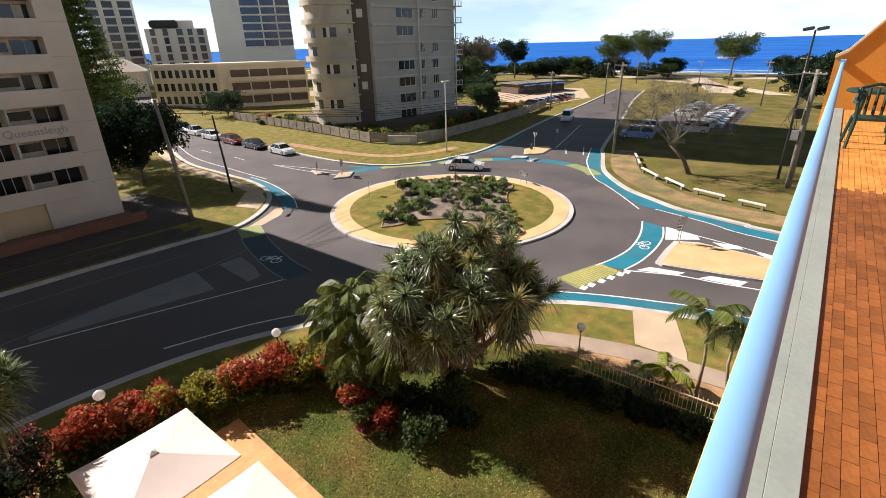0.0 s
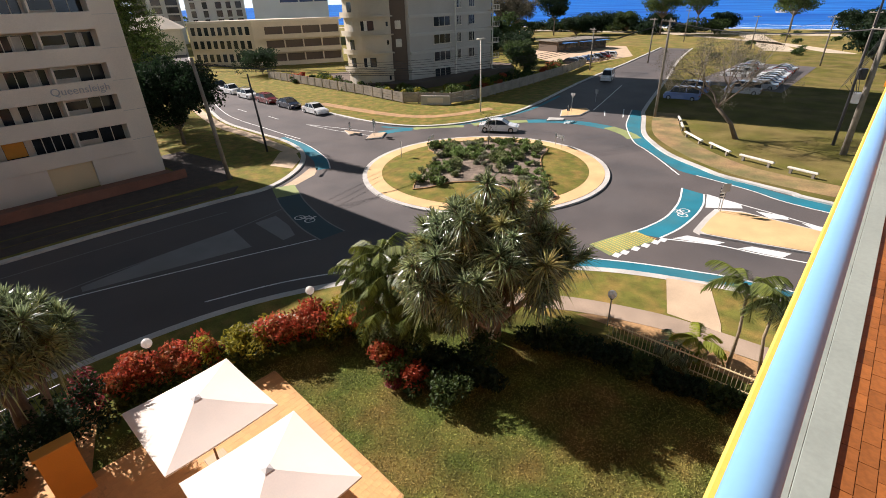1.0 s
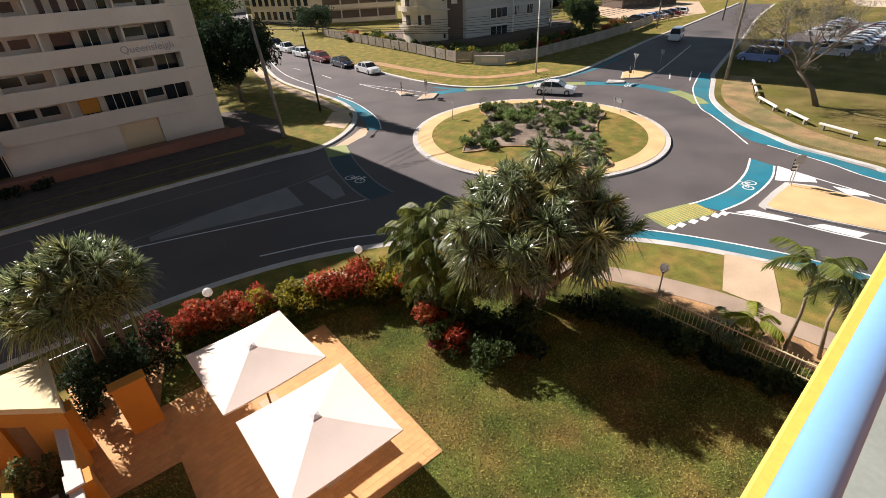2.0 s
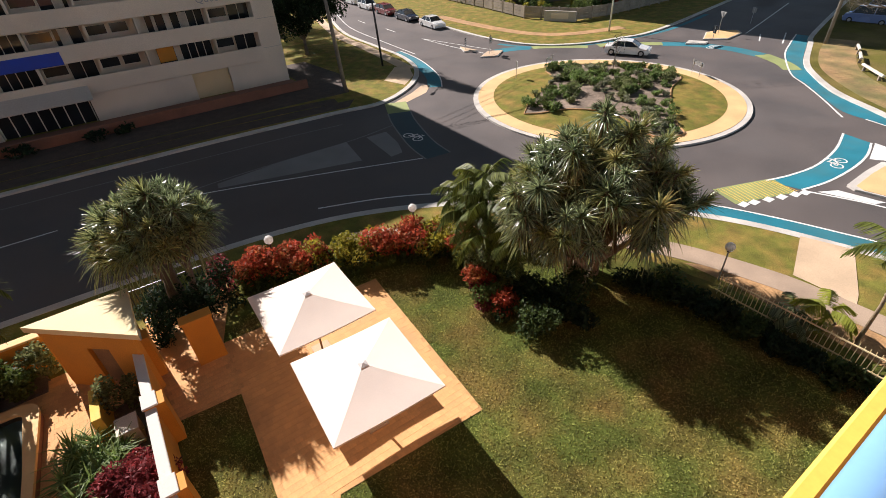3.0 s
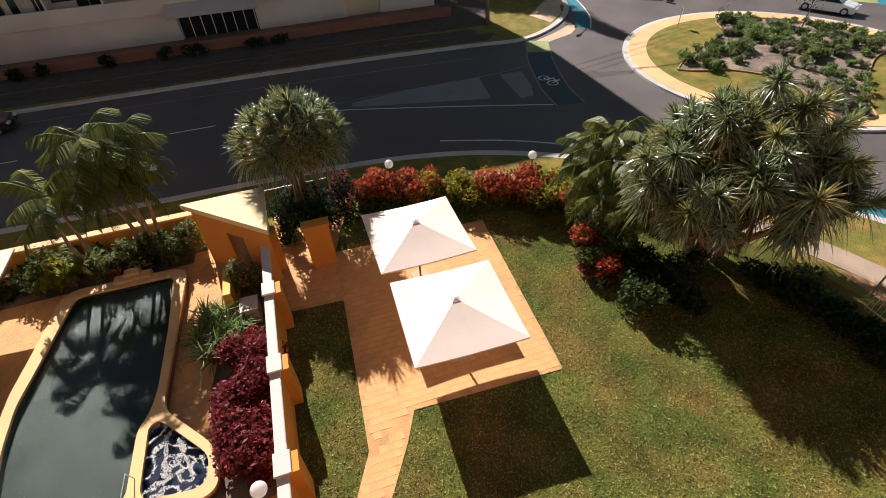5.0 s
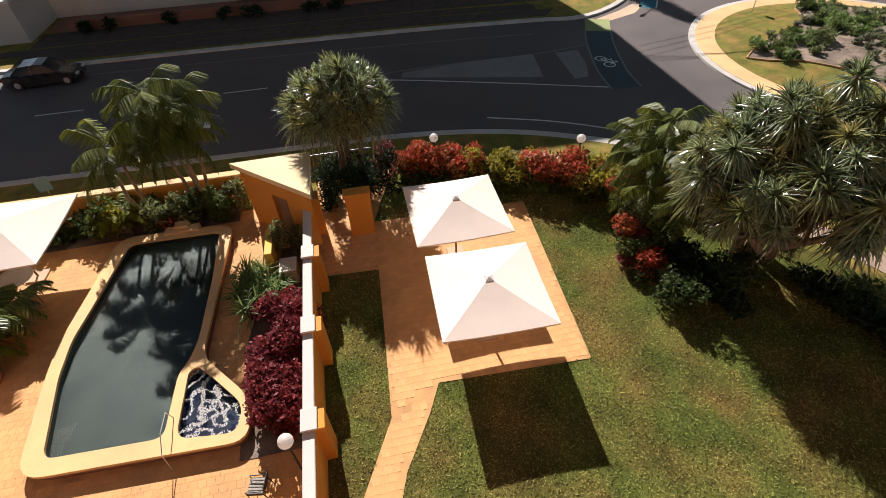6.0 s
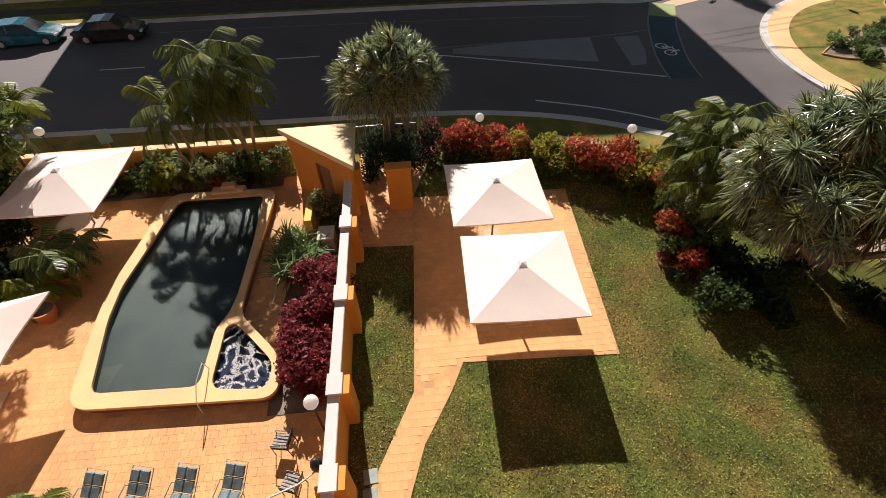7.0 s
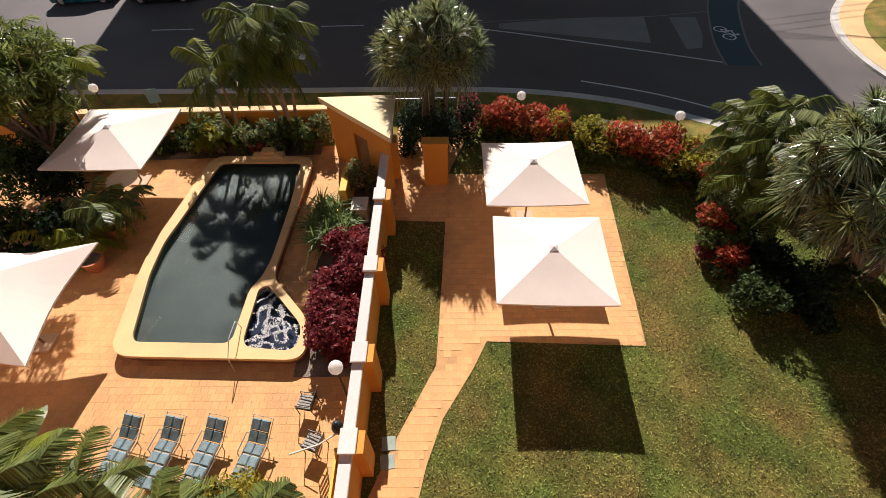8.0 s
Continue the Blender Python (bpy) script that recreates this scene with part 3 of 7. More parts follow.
for k in range(5):
    line_mark("lane_dash", [(-8.3 - 11.2 * k, 31.53 - 0.015 * k), (-5.5 - 11.2 * k, 31.55 - 0.015 * k)], 0.12, steps=1)
line_mark("centre_line", [(0.2, 31.0), (3.13, 30.34), (9.94, 27.96), (13.73, 26.55), (15.55, 25.87)], 0.12)
line_mark("edge_line", [(0.5, 31.3), (3.7, 31.75), (9.4, 31.9), (13.4, 31.95), (17.0, 32.5)], 0.1, "grey_paint")
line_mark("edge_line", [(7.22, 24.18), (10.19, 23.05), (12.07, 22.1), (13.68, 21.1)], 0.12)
line_mark("edge_line", [(-60, 37.6), (-20, 37.1), (-8, 36.8), (8, 36.0), (14, 35.4)], 0.1, "grey_paint")
for k in range(5):
    line_mark("lane_dash", [(34.6 + 0.04 * k * k, 62 + 9 * k), (34.8 + 0.04 * k * k, 65 + 9 * k)], 0.12, steps=1)
line_mark("centre_line", [(36.0, 44.5), (35.2, 50), (35.0, 56)], 0.12)
line_mark("centre_line", [(37.6, 45.2), (36.2, 51), (35.0, 56)], 0.12)
line_mark("edge_line", [(30.2, 50), (30.6, 58), (31.6, 70), (35.5, 84)], 0.12)
for pts in ([(63, 29.4), (72, 31.6), (84, 34.6)], [(60.5, 26.6), (63.5, 28.0)], [(61, 24.4), (66, 26.4)]):
    line_mark("centre_line", pts, 0.14)
# painted hatching round the hotel-side splitter island
for corners in (((39.3, 8.3), (38.6, 5.8), (37.9, 5.5), (36.5, 7.6)), ((37.9, 4.7), (38.2, 3.0), (37.6, 2.6), (37.1, 3.7)), ((37.5, 1.9), (37.6, 0.4), (37.0, -0.1), (36.8, 1.1)), ((37.1, -0.9), (37.0, -2.4), (36.5, -2.8), (36.4, -1.6)),
                ((30.0, 7.7), (31.0, 7.1), (31.4, 5.0), (30.8, 5.3)), ((31.0, 4.2), (31.8, 3.6), (32.2, 1.6), (31.3, 1.9)), ((31.6, 0.6), (32.3, 0.1), (32.9, -2.0), (32.1, -1.8))):
    piece("hatching", Form().quad(*[(x, y, 0.009) for x, y in corners]), "white_paint", "white painted hatching beside the island", "road marking", kind="structure")
line_mark("edge_line", [(39.3, 8.3), (38.6, 5.6), (38.1, 3.2), (37.4, 0.4), (36.4, -6)], 0.14)
line_mark("edge_line", [(29.56, 8.24), (30.7, 5.3), (31.0, 3.0), (31.6, 0), (32.6, -6)], 0.14)


def splitter(label, outline, mat="apron", height=0.16):
    ob = thing("splitter_island", label, "traffic island", group="splitter islands")
    n = len(outline)
    cx, cy = sum(p[0] for p in outline) / n, sum(p[1] for p in outline) / n
    inner = [(cx + (x - cx) * 0.93, cy + (y - cy) * 0.93) for x, y in outline]
    part("kerb", Form().prism(outline, 0, height - 0.02), "kerb", ob, "pale concrete kerb")
    part("infill", Form().prism(inner, 0.02, height), mat, ob)
    return ob


splitter("long sand-coloured splitter island with white kerb", [(35.0, -7), (33.9, -6), (33.2, -1.2), (32.6, 1.2), (32.0, 3.9), (31.5, 6.5), (31.8, 7.0), (34.2, 7.05), (36.3, 6.95), (36.95, 5.4), (36.6, 1.5), (35.9, -5)])
splitter("sand-coloured splitter island on the beach road", [(56.8, 31.0), (58.8, 29.2), (62.4, 29.6), (63.4, 30.6), (62.0, 32.2), (60.0, 32.6)])
splitter("small pale splitter island", [(53.8, 31.2), (55.2, 29.6), (56.2, 30.0), (55.4, 31.8)], "kerb")
splitter("small pale splitter island with sign posts", [(34.4, 43.2), (36.0, 42.2), (38.0, 43.6), (36.6, 44.6)], "concrete")
splitter("small triangular pale splitter island", [(34.6, 46.4), (36.0, 45.6), (35.6, 48.6)], "concrete")
piece("painted_median", sheet([(3.2, 30.7), (8.0, 29.4), (12.2, 28.3), (12.75, 31.95), (8, 31.9), (3.3, 31.4)], 0.007), "grey_paint", "plain grey painted median", "road marking", kind="structure")
piece("painted_median", sheet([(14.05, 27.5), (15.0, 27.6), (15.6, 29.2), (16.0, 31.7), (14.3, 31.7)], 0.007), "grey_paint", "small plain grey painted median", "road marking", kind="structure")

# footpaths and worn ground
def path_strip(name, pts, w, mat, label, z=VERGE + 0.02):
    return piece(name, ribbon(Form(), curve_through(pts), -w / 2, w / 2, VERGE - 0.05, z), mat, label, "path", kind="structure")


path_strip("footpath", [(21.2, -30), (21.0, -6), (20.7, 2.6), (20.2, 6.0), (18.6, 10.0), (15.6, 13.8), (12.0, 17.2), (7.0, 20.0)], 1.25, "path_grey", "grey concrete footpath along the hotel fence")
piece("kerb_ramp", sheet([(21.3, 5.0), (22.4, 5.4), (24.6, 6.2), (25.3, 4.2), (22.0, 2.8), (21.3, 2.6)], VERGE + 0.022), "concrete", "wide pale concrete kerb ramp", "path", kind="structure")
piece("worn_soil", sheet([(18.5, 8.4), (19.7, 7.0), (20.1, 4.8), (20.2, -8), (18.6, -8), (18.5, 2), (18.7, 6)], VERGE + 0.008), "dirt", "bare orange soil strip beside the path", "soil", kind="structure")
path_strip("footpath", [(26.2, 44.8), (27.2, 56), (27.8, 66), (32.0, 84), (40, 112)], 1.3, "concrete", "pale footpath along the side road")
piece("kerb_ramp", sheet([(23.0, 40.4), (25.2, 42.4), (26.6, 45.5), (25.4, 46.5), (22.2, 43.0)], VERGE + 0.021), "concrete", "pale concrete kerb ramp at the corner", "path", kind="structure")
path_strip("footpath", [(44.5, 66), (44.6, 56), (45.6, 48), (49, 43.6), (56, 41.4)], 1.6, "dirt", "worn dirt track on the verge")
path_strip("footpath", [(66, 20.6), (60, 18.8), (54.6, 16.4), (50.6, 13.0), (47.6, 9.4), (46.0, 5.6), (45.2, -2), (45.0, -20)], 3.0, "worn_turf", "worn bare soil and thin grass behind the park kerb", VERGE + 0.008)
path_strip("footpath", [(128, 16), (160, 26), (200, 40), (214, 44)], 7.0, "sand", "sandy track to the beach", VERGE - 0.1)
path_strip("footpath", [(150, 10), (175, 30), (205, 70)], 4.5, "sand", "sandy track through dry grass", VERGE - 0.1)

piece("far_slope", sheet([(-700, 380), (232, 420), (232, 1500), (-900, 1500)], 0.1), "dry_grass", "land running on along the coast", "ground", kind="structure")


# ---- facing apartment block ----
FY = 50.3
block = thing("apartment_block", "cream rendered seven-storey apartment block with deep balconies", "apartment building", (0, 0, VERGE))
XW, XE = -25.5, 15.2
STOREY, FIRST = 2.57, 2.32
TOPS = 8
body = Form()
body.box(XW, FY + 1.5, 0, XE - 0.002, FY + 14, FIRST + STOREY * (TOPS - 1) + 1.09)
part("wall", body, "render_white", block)
for x0, x1, z in ((XW, -8.6, 0), (-1.9, 6.4, 0), (9.7, XE, 0), (-8.6, -1.9, 1.95)):
    part("ground_floor_wall", Form().box(x0, FY, z, x1, FY + 1.49, FIRST), "render_white", block)
part("end_wall", Form().box(13.22, FY - 0.03, FIRST + 0.004, XE, FY + 1.49, FIRST + STOREY * (TOPS - 1) + 1.09), "render_white", block)
part("end_wall", Form().box(XW, FY - 0.03, FIRST + 0.004, XW + 1.3, FY + 1.49, FIRST + STOREY * (TOPS - 1) + 1.09), "render_white", block)
part("roof", Form().box(XW - 0.3, FY - 0.2, FIRST + STOREY * (TOPS - 1) + 1.092, XE + 0.3, FY + 14.2, FIRST + STOREY * (TOPS - 1) + 1.39), "render_grey", block)
for k in range(TOPS - 1):
    z = FIRST + STOREY * k
    band_form = Form().box(XW + 1.3, FY - 0.12, z, 13.218, FY + 0.06, z + 1.3, bevel=0.02)
    part("balcony_front", band_form, "render_white", block)
    part("balcony_floor", Form().box(XW + 1.3, FY + 0.062, z + 0.002, 13.218, FY + 1.49, z + 0.16), "render_grey", block)
random.seed(5)
# one bay of the balcony wall, repeated along the front: a sliding door, a high window, louvred lights and a deep door
BAY = (("sliding_door", -0.2, -2.1), ("window", -2.25, -3.9), ("louvred_light", -4.3, -7.0), ("balcony_door", -7.5, -9.0), ("window", -10.4, -11.7), ("window", -12.0, -13.4))
for k in range(TOPS - 1):
    z = FIRST + STOREY * k + 0.16
    for bay in range(3):
        right = 13.4 - 13.6 * bay
        for kind, b, a in BAY:
            x, w = right + a, b - a
            if x < XW + 1.4:
                continue
            low, high = (1.35, 2.05) if kind == "window" else (0.04, 2.2)
            ob = part(kind, Form().box(x, FY + 1.44, z + low, x + w, FY + 1.495, z + high), "glass_dark", block)
            bars = Form()
            bars.box(x - 0.05, FY + 1.39, z + high, x + w + 0.05, FY + 1.438, z + high + 0.06)
            if kind == "window":
                bars.box(x - 0.05, FY + 1.36, z + low - 0.07, x + w + 0.05, FY + 1.438, z + low - 0.002)
            count = {"louvred_light": 5, "sliding_door": 3, "window": 2, "balcony_door": 2}[kind]
            for n_bar in range(count):
                bx = x - 0.04 + (w + 0.02) * n_bar / (count - 1)
                bars.box(bx, FY + 1.39, z + low, bx + 0.06, FY + 1.438, z + high - 0.002)
            part("frame", bars, "white_wood", ob)
            if kind == "balcony_door" and k == 0 and bay == 0:
                part("curtain", Form().box(x + 0.05, FY + 1.40, z + low + 0.9, x + w - 0.05, FY + 1.43, z + high - 0.05), "orange", ob, "orange drawn curtain")
            elif kind != "window" and random.random() < 0.6:
                at, cw = x + 0.08 + random.uniform(0, w * 0.5), w * random.uniform(0.18, 0.4)
                part("curtain", Form().box(at, FY + 1.40, z + low + 0.05, min(at + cw, x + w - 0.05), FY + 1.43, z + high - 0.05), "curtain", ob, "pale drawn curtain")
        for x in (right - 4.15, right - 9.9, right - 13.55):
            if x > XW + 1.4:
                part("dividing_wall", Form().box(x, FY + 0.064, z + 0.004, x + 0.14, FY + 1.38, z + STOREY - 0.17), "render_white", block)
    part("floor_joint", Form().box(13.3, FY - 0.045, z + 0.9, XE, FY - 0.032, z + 0.94), "render_grey", block)
part("garage_door", Form().box(6.42, FY + 0.3, 0, 9.68, FY + 0.4, 2.31), "render_cream", block, "cream roller garage door")
shop = part("shop_window", Form().box(-8.58, FY + 0.5, 0, -1.92, FY + 0.56, 1.93), "glass_dark", block)
bars = Form()
for k in range(8):
    bars.box(-8.58 + k * 0.93, FY + 0.42, 0, -8.5 + k * 0.93, FY + 0.498, 1.93)
part("frame", bars, "white_wood", shop)
part("awning", Form().add([(-9.2, FY - 0.13, 3.05), (-1.6, FY - 0.13, 3.05), (-1.6, FY - 1.3, 2.2), (-9.2, FY - 1.3, 2.2), (-9.2, FY - 0.13, 2.97), (-1.6, FY - 0.13, 2.97), (-1.6, FY - 1.3, 2.12), (-9.2, FY - 1.3, 2.12)],
                          [(0, 1, 2, 3), (7, 6, 5, 4), (3, 2, 6, 7), (0, 3, 7, 4), (1, 5, 6, 2)]), "render_grey", block, "pale grey sloping awning")
part("banner", Form().box(-8.3, FY - 0.17, 5.0 - VERGE, -2.4, FY - 0.122, 5.96 - VERGE, bevel=0.01), "blue_banner", block, "plain blue banner on a balcony front")
text = bpy.data.curves.new("name_sign", "FONT")
text.body, text.size, text.extrude, text.space_character = "Queensleigh", 0.84, 0.02, 1.02
text.materials.append(M["sign_back"])
ob = new("name_sign", text)
ob.parent = block
ob.matrix_basis = pose(8.6, FY - 0.145, FIRST + STOREY * 2 + 0.42, 90, 0, 0)
tagged(ob, "raised grey lettering on the balcony front")
piece("retaining_wall", Form().box(-22, 46.2, VERGE, 15.6, 46.5, 0.95, bevel=0.02), "brick", "low red-brown brick retaining wall before the block", "wall", kind="structure")
piece("forecourt", Form().box(-24, 46.5, VERGE, 15.4, FY, VERGE + 0.02), "brick", "red-brown paved forecourt in the shade", "paving", kind="structure")
# the block's shade is painted as dark sheets over verge, footpath and corner
path_strip("footpath", [(-80, 42.6), (-20, 42.2), (6, 41.8), (16, 40.8)], 1.3, "shaded_ground", "footpath darkened to the shade of the block")
piece("planting_bed", sheet([(5.6, 39.4), (16.2, 38.5), (17.4, 40.0), (5.9, 41.1)], VERGE + 0.012), "shaded_ground", "strip between kerb and footpath, darkened as shade", "bed", kind="structure")
piece("planting_bed", sheet([(-24, 40.1), (5.6, 39.4), (5.9, 41.1), (-24, 41.6)], VERGE + 0.012), "shaded_ground", "strip between kerb and footpath, darkened as shade", "bed", kind="structure")
piece("planting_bed", sheet([(-24, 43.1), (5.8, 42.7), (6.0, 46.2), (-24, 46.2)], VERGE + 0.012), "shaded_ground", "ground before the apartment block, darkened as shade", "bed", kind="structure")
piece("planting_bed", sheet([(5.8, 42.7), (18, 42.2), (20, 48), (19, 56), (15.6, 56), (15.6, 46.2), (6.0, 46.2)], VERGE + 0.012), "shaded_ground", "ground under the trees, darkened as shade", "bed", kind="structure")

garage = thing("garage_block", "low grey garage block with a pale parapet beside the apartments", "garage", (-24.4, 44.6, VERGE))
part("wall", Form().box(-16, 0, 0, 0, 8, 2.9), "render_grey", garage)
part("parapet", Form().box(-16.1, -0.12, 2.9, 0.12, 8.1, 3.08, bevel=0.02), "white_coping", garage, "pale parapet cap")
part("roller_door", Form().box(-7.5, -0.06, 0.05, -3.5, -0.002, 2.3), "render_cream", garage, "cream roller door")

# ---- tower across the junction ----
tower = thing("apartment_tower", "grey and cream apartment tower with rounded balconies", "apartment building", (0, 0, VERGE))
LEVELS, LH = 17, 2.88
part("wall", Form().prism([(62.6, 66.0), (63.4, 64.6), (83.6, 62.2), (86, 82), (67, 86), (59.2, 74.5), (58.6, 71), (60, 68.6)], 0, LEVELS * LH + 1.2), "render_grey", tower)
part("recess_wall", Form().prism([(61.35, 67.0), (62.9, 64.85), (63.9, 66), (62, 68)], 0, LEVELS * LH + 1.0), "render_brown", tower, "dark brown rendered recess")


def tower_x(f):
    """A point on the tower's street face, f from 0 to 1."""
    return Vector((63.4 + 20.2 * f, 64.6 - 2.4 * f, 0))


face_dir = (tower_x(1) - tower_x(0)).normalized()
face_out = Vector((face_dir.y, -face_dir.x, 0))


def face_box(f0, f1, z0, z1, d0, d1):
    a, b = tower_x(f0), tower_x(f1)
    p = [a + face_out * d0, b + face_out * d0, b + face_out * d1, a + face_out * d1]
    return Form().prism([(q.x, q.y) for q in (p[0], p[1], p[2], p[3])][::-1], z0, z1)


ROUND = curve_through([(61.2, 66.9), (59.8, 67.1), (58.4, 68.0), (56.9, 69.5), (56.5, 71.6), (57.4, 74.5)], 4)
for k in range(LEVELS):
    z = k * LH + 0.2
    part("floor_band", face_box(-0.01, 1.005, z + LH - 0.5, z + LH - 0.06, 0.004, 0.5), "render_band", tower)
    for f, fw in ((0.27, 0.19), (0.55, 0.045), (0.70, 0.07)):
        if (k * 7 + int(f * 100)) % 5 == 0:
            continue
        w = part("window", face_box(f, f + fw, z + 0.85, z + LH - 0.56, -0.06, 0.05), "glass_dark", tower)
        for g in (f - 0.003, f + fw * 0.33, f + fw * 0.66, f + fw):
            part("mullion", face_box(g, g + 0.004, z + 0.85, z + LH - 0.56, 0.052, 0.09), "white_wood", w)
        part("sill", face_box(f - 0.008, f + fw + 0.008, z + 0.72, z + 0.845, 0.004, 0.2), "render_white", w)
    part("corner_balcony", face_box(0.955, 1.05, z + 0.0, z + 0.14, 0.005, 1.3), "render_white", tower)
    rail = face_box(0.955, 1.05, z + 0.95, z + 1.03, 1.22, 1.3)
    for g in (0.957, 0.98, 1.003, 1.026, 1.046):
        fb = face_box(g, g + 0.003, z + 0.142, z + 0.95, 1.22, 1.27)
        rail.add(fb.v, fb.f)
    part("railing", rail, "white_wood", tower)
    # the curved western side: slab edges, shallow balcony fronts and windows
    slab = ribbon(Form(), ROUND, 0.102, 0.75, z - 0.12, z + 0.1)
    ribbon(slab, ROUND, 0.102, 0.75, z - 0.12)
    part("balcony_floor", slab, "render_pale", tower)
    part("balcony_front", ribbon(Form(), ROUND[9:], 0.62, 0.74, z + 0.102, z + 0.72), "render_pale", tower)
    if k % 2:
        part("window", ribbon(Form(), ROUND[8:13], 0.102, 0.14, z + 0.75, z + 2.2), "glass_dark", tower)
        part("window_frame", ribbon(Form(), ROUND[10:12], 0.142, 0.17, z + 0.72, z + 2.25), "white_wood", tower)
    if k % 3 != 1:
        part("window", ribbon(Form(), ROUND[2:4], 0.102, 0.14, z + 1.3, z + 2.0), "glass_dark", tower)
    part("balcony_door", ribbon(Form(), ROUND[15:18], 0.102, 0.14, z + 0.11, z + 2.2), "glass_dark" if k % 3 else "curtain", tower)
part("curved_wall", ribbon(Form(), ROUND, -0.3, 0.1, 0, LEVELS * LH + 0.9), "render_pale", tower, "cream curved wall")
for g in (0.5, 0.985):
    part("downpipe", face_box(g, g + 0.012, 0, LEVELS * LH, 0.502, 0.66), "white_wood", tower)
for k in (2, 3, 6):
    sq = Form().box(-0.5, -0.06, 0, 0.5, 0.06, 1.3, pose(62.0, 65.9, k * LH + 1.0, 0, 0, -54))
    part("recess_window", sq, "white_wood", tower, "small square white-framed window")
part("podium", Form().prism([(57, 65.5), (62, 61.6), (87, 58.6), (92, 63), (92, 84), (57, 86)], 0, 1.2), "render_brown", tower)

# ---- buildings farther off ----
low = thing("holiday_flats", "long cream three-storey holiday flats with open galleries", "apartment building", (0, 0, VERGE))
A, B, C = Vector((57.5, 140.5, 0)), Vector((66.3, 123.5, 0)), Vector((84.5, 112, 0))
D = A + (C - B)
part("wall", Form().prism([(p.x, p.y) for p in (A, B, C, D)], 0, 10.2), "flats_render", low)
n1, n2 = Vector((-(B - A).y, (B - A).x, 0)).normalized() * -1, Vector(((C - B).y, -(C - B).x, 0)).normalized()
part("roof", Form().prism([((p + (p - (A + C) / 2) * 0.035).x, (p + (p - (A + C) / 2) * 0.035).y) for p in (A, B, C, D)], 10.202, 10.75), "render_white", low)


def wall_box(p, q, f0, f1, z0, z1, out, d0, d1):
    a, b = p.lerp(q, f0), p.lerp(q, f1)
    return Form().prism([((a + out * d0).x, (a + out * d0).y), ((a + out * d1).x, (a + out * d1).y), ((b + out * d1).x, (b + out * d1).y), ((b + out * d0).x, (b + out * d0).y)], z0, z1)


for s in range(3):
    for k in range(9):
        w = part("window", wall_box(A, B, 0.05 + k * 0.105, 0.11 + k * 0.105, 1.0 + s * 3.2, 2.9 + s * 3.2, n1, -0.05, 0.04), "glass_dark", low)
        part("sill", wall_box(A, B, 0.045 + k * 0.105, 0.115 + k * 0.105, 0.85 + s * 3.2, 0.995 + s * 3.2, n1, 0.01, 0.3), "render_white", w)
    # the dark inside of each gallery is a flat brown panel on the wall
    part("gallery", wall_box(B, C, 0.12, 0.99, 0.9 + s * 3.2, 2.7 + s * 3.2, n2, -0.02, 0.03), "render_brown", low, "dark brown panel painted for the gallery shade")
    part("gallery_front", wall_box(B, C, 0.1, 1.0, -0.1 + s * 3.2, 0.95 + s * 3.2, n2, 0.05, 1.2), "flats_render", low)
    for k in range(5):
        part("gallery_post", wall_box(B, C, 0.12 + k * 0.215, 0.135 + k * 0.215, 0.952 + s * 3.2, 3.095 + s * 3.2, n2, 0.9, 1.15), "flats_render", low)


def high_rise(label, at, turn, w, d, h, mat, glass, bands, floors):
    ob = thing("high_rise", label, "apartment building", (*at, VERGE), turn)
    part("wall", Form().box(-w / 2, -d / 2, 0, w / 2, d / 2, h), mat, ob)
    for s in range(floors):
        z = h - (s + 1) * 3.05
        if z < 0:
            break
        for f0, f1 in bands:
            part("window", Form().box(-w / 2 + w * f0, -d / 2 - 0.12, z + 0.55, -w / 2 + w * f1, -d / 2 + 0.05, z + 2.9), glass, ob)
            part("balcony", Form().box(-w / 2 + w * f0, -d / 2 - 1.0, z, -w / 2 + w * f1, -d / 2 - 0.004, z + 0.5), mat, ob)
    part("roof", Form().box(-w * 0.3, -d * 0.3, h + 0.002, w * 0.3, d * 0.3, h + 3.0), mat, ob)
    return ob


high_rise("white high-rise with a blue glazed side", (129, 203), -32, 30, 18, 60, "far_white", "glass_blue", ((0.36, 0.60), (0.62, 0.8), (0.82, 1.0)), 15)
high_rise("grey-white high-rise far off", (90, 245), -22, 18, 16, 36, "far_grey", "glass_dark", ((0.05, 0.3), (0.4, 0.6), (0.7, 0.95)), 9)
high_rise("grey-white high-rise far off", (68, 250), -18, 10, 14, 42, "far_grey", "glass_dark", ((0.1, 0.4), (0.55, 0.9)), 9)
mid = high_rise("stepped beige apartment house with a dark roof", (103, 218), -26, 22, 16, 22, "far_grey", "glass_dark", ((0.08, 0.16), (0.28, 0.36), (0.5, 0.6), (0.68, 0.76), (0.84, 0.94)), 5)
part("dark_roof", Form().box(-9, -8.2, 22.01, 1, 2, 25, bevel=0.8), "roof_dark", mid)
house = thing("hip_roof_house", "low pale-roofed house behind trees", "house", (66, 190, VERGE), -25)
part("wall", Form().box(-9, -6, 0, 9, 6, 8), "render_white", house)
part("roof", Form().add([(-10, -7, 8), (10, -7, 8), (10, 7, 8), (-10, 7, 8), (-4, 0, 12), (4, 0, 12)], [(0, 1, 5, 4), (1, 2, 5), (2, 3, 4, 5), (3, 0, 4), (3, 2, 1, 0)]), "render_white", house)


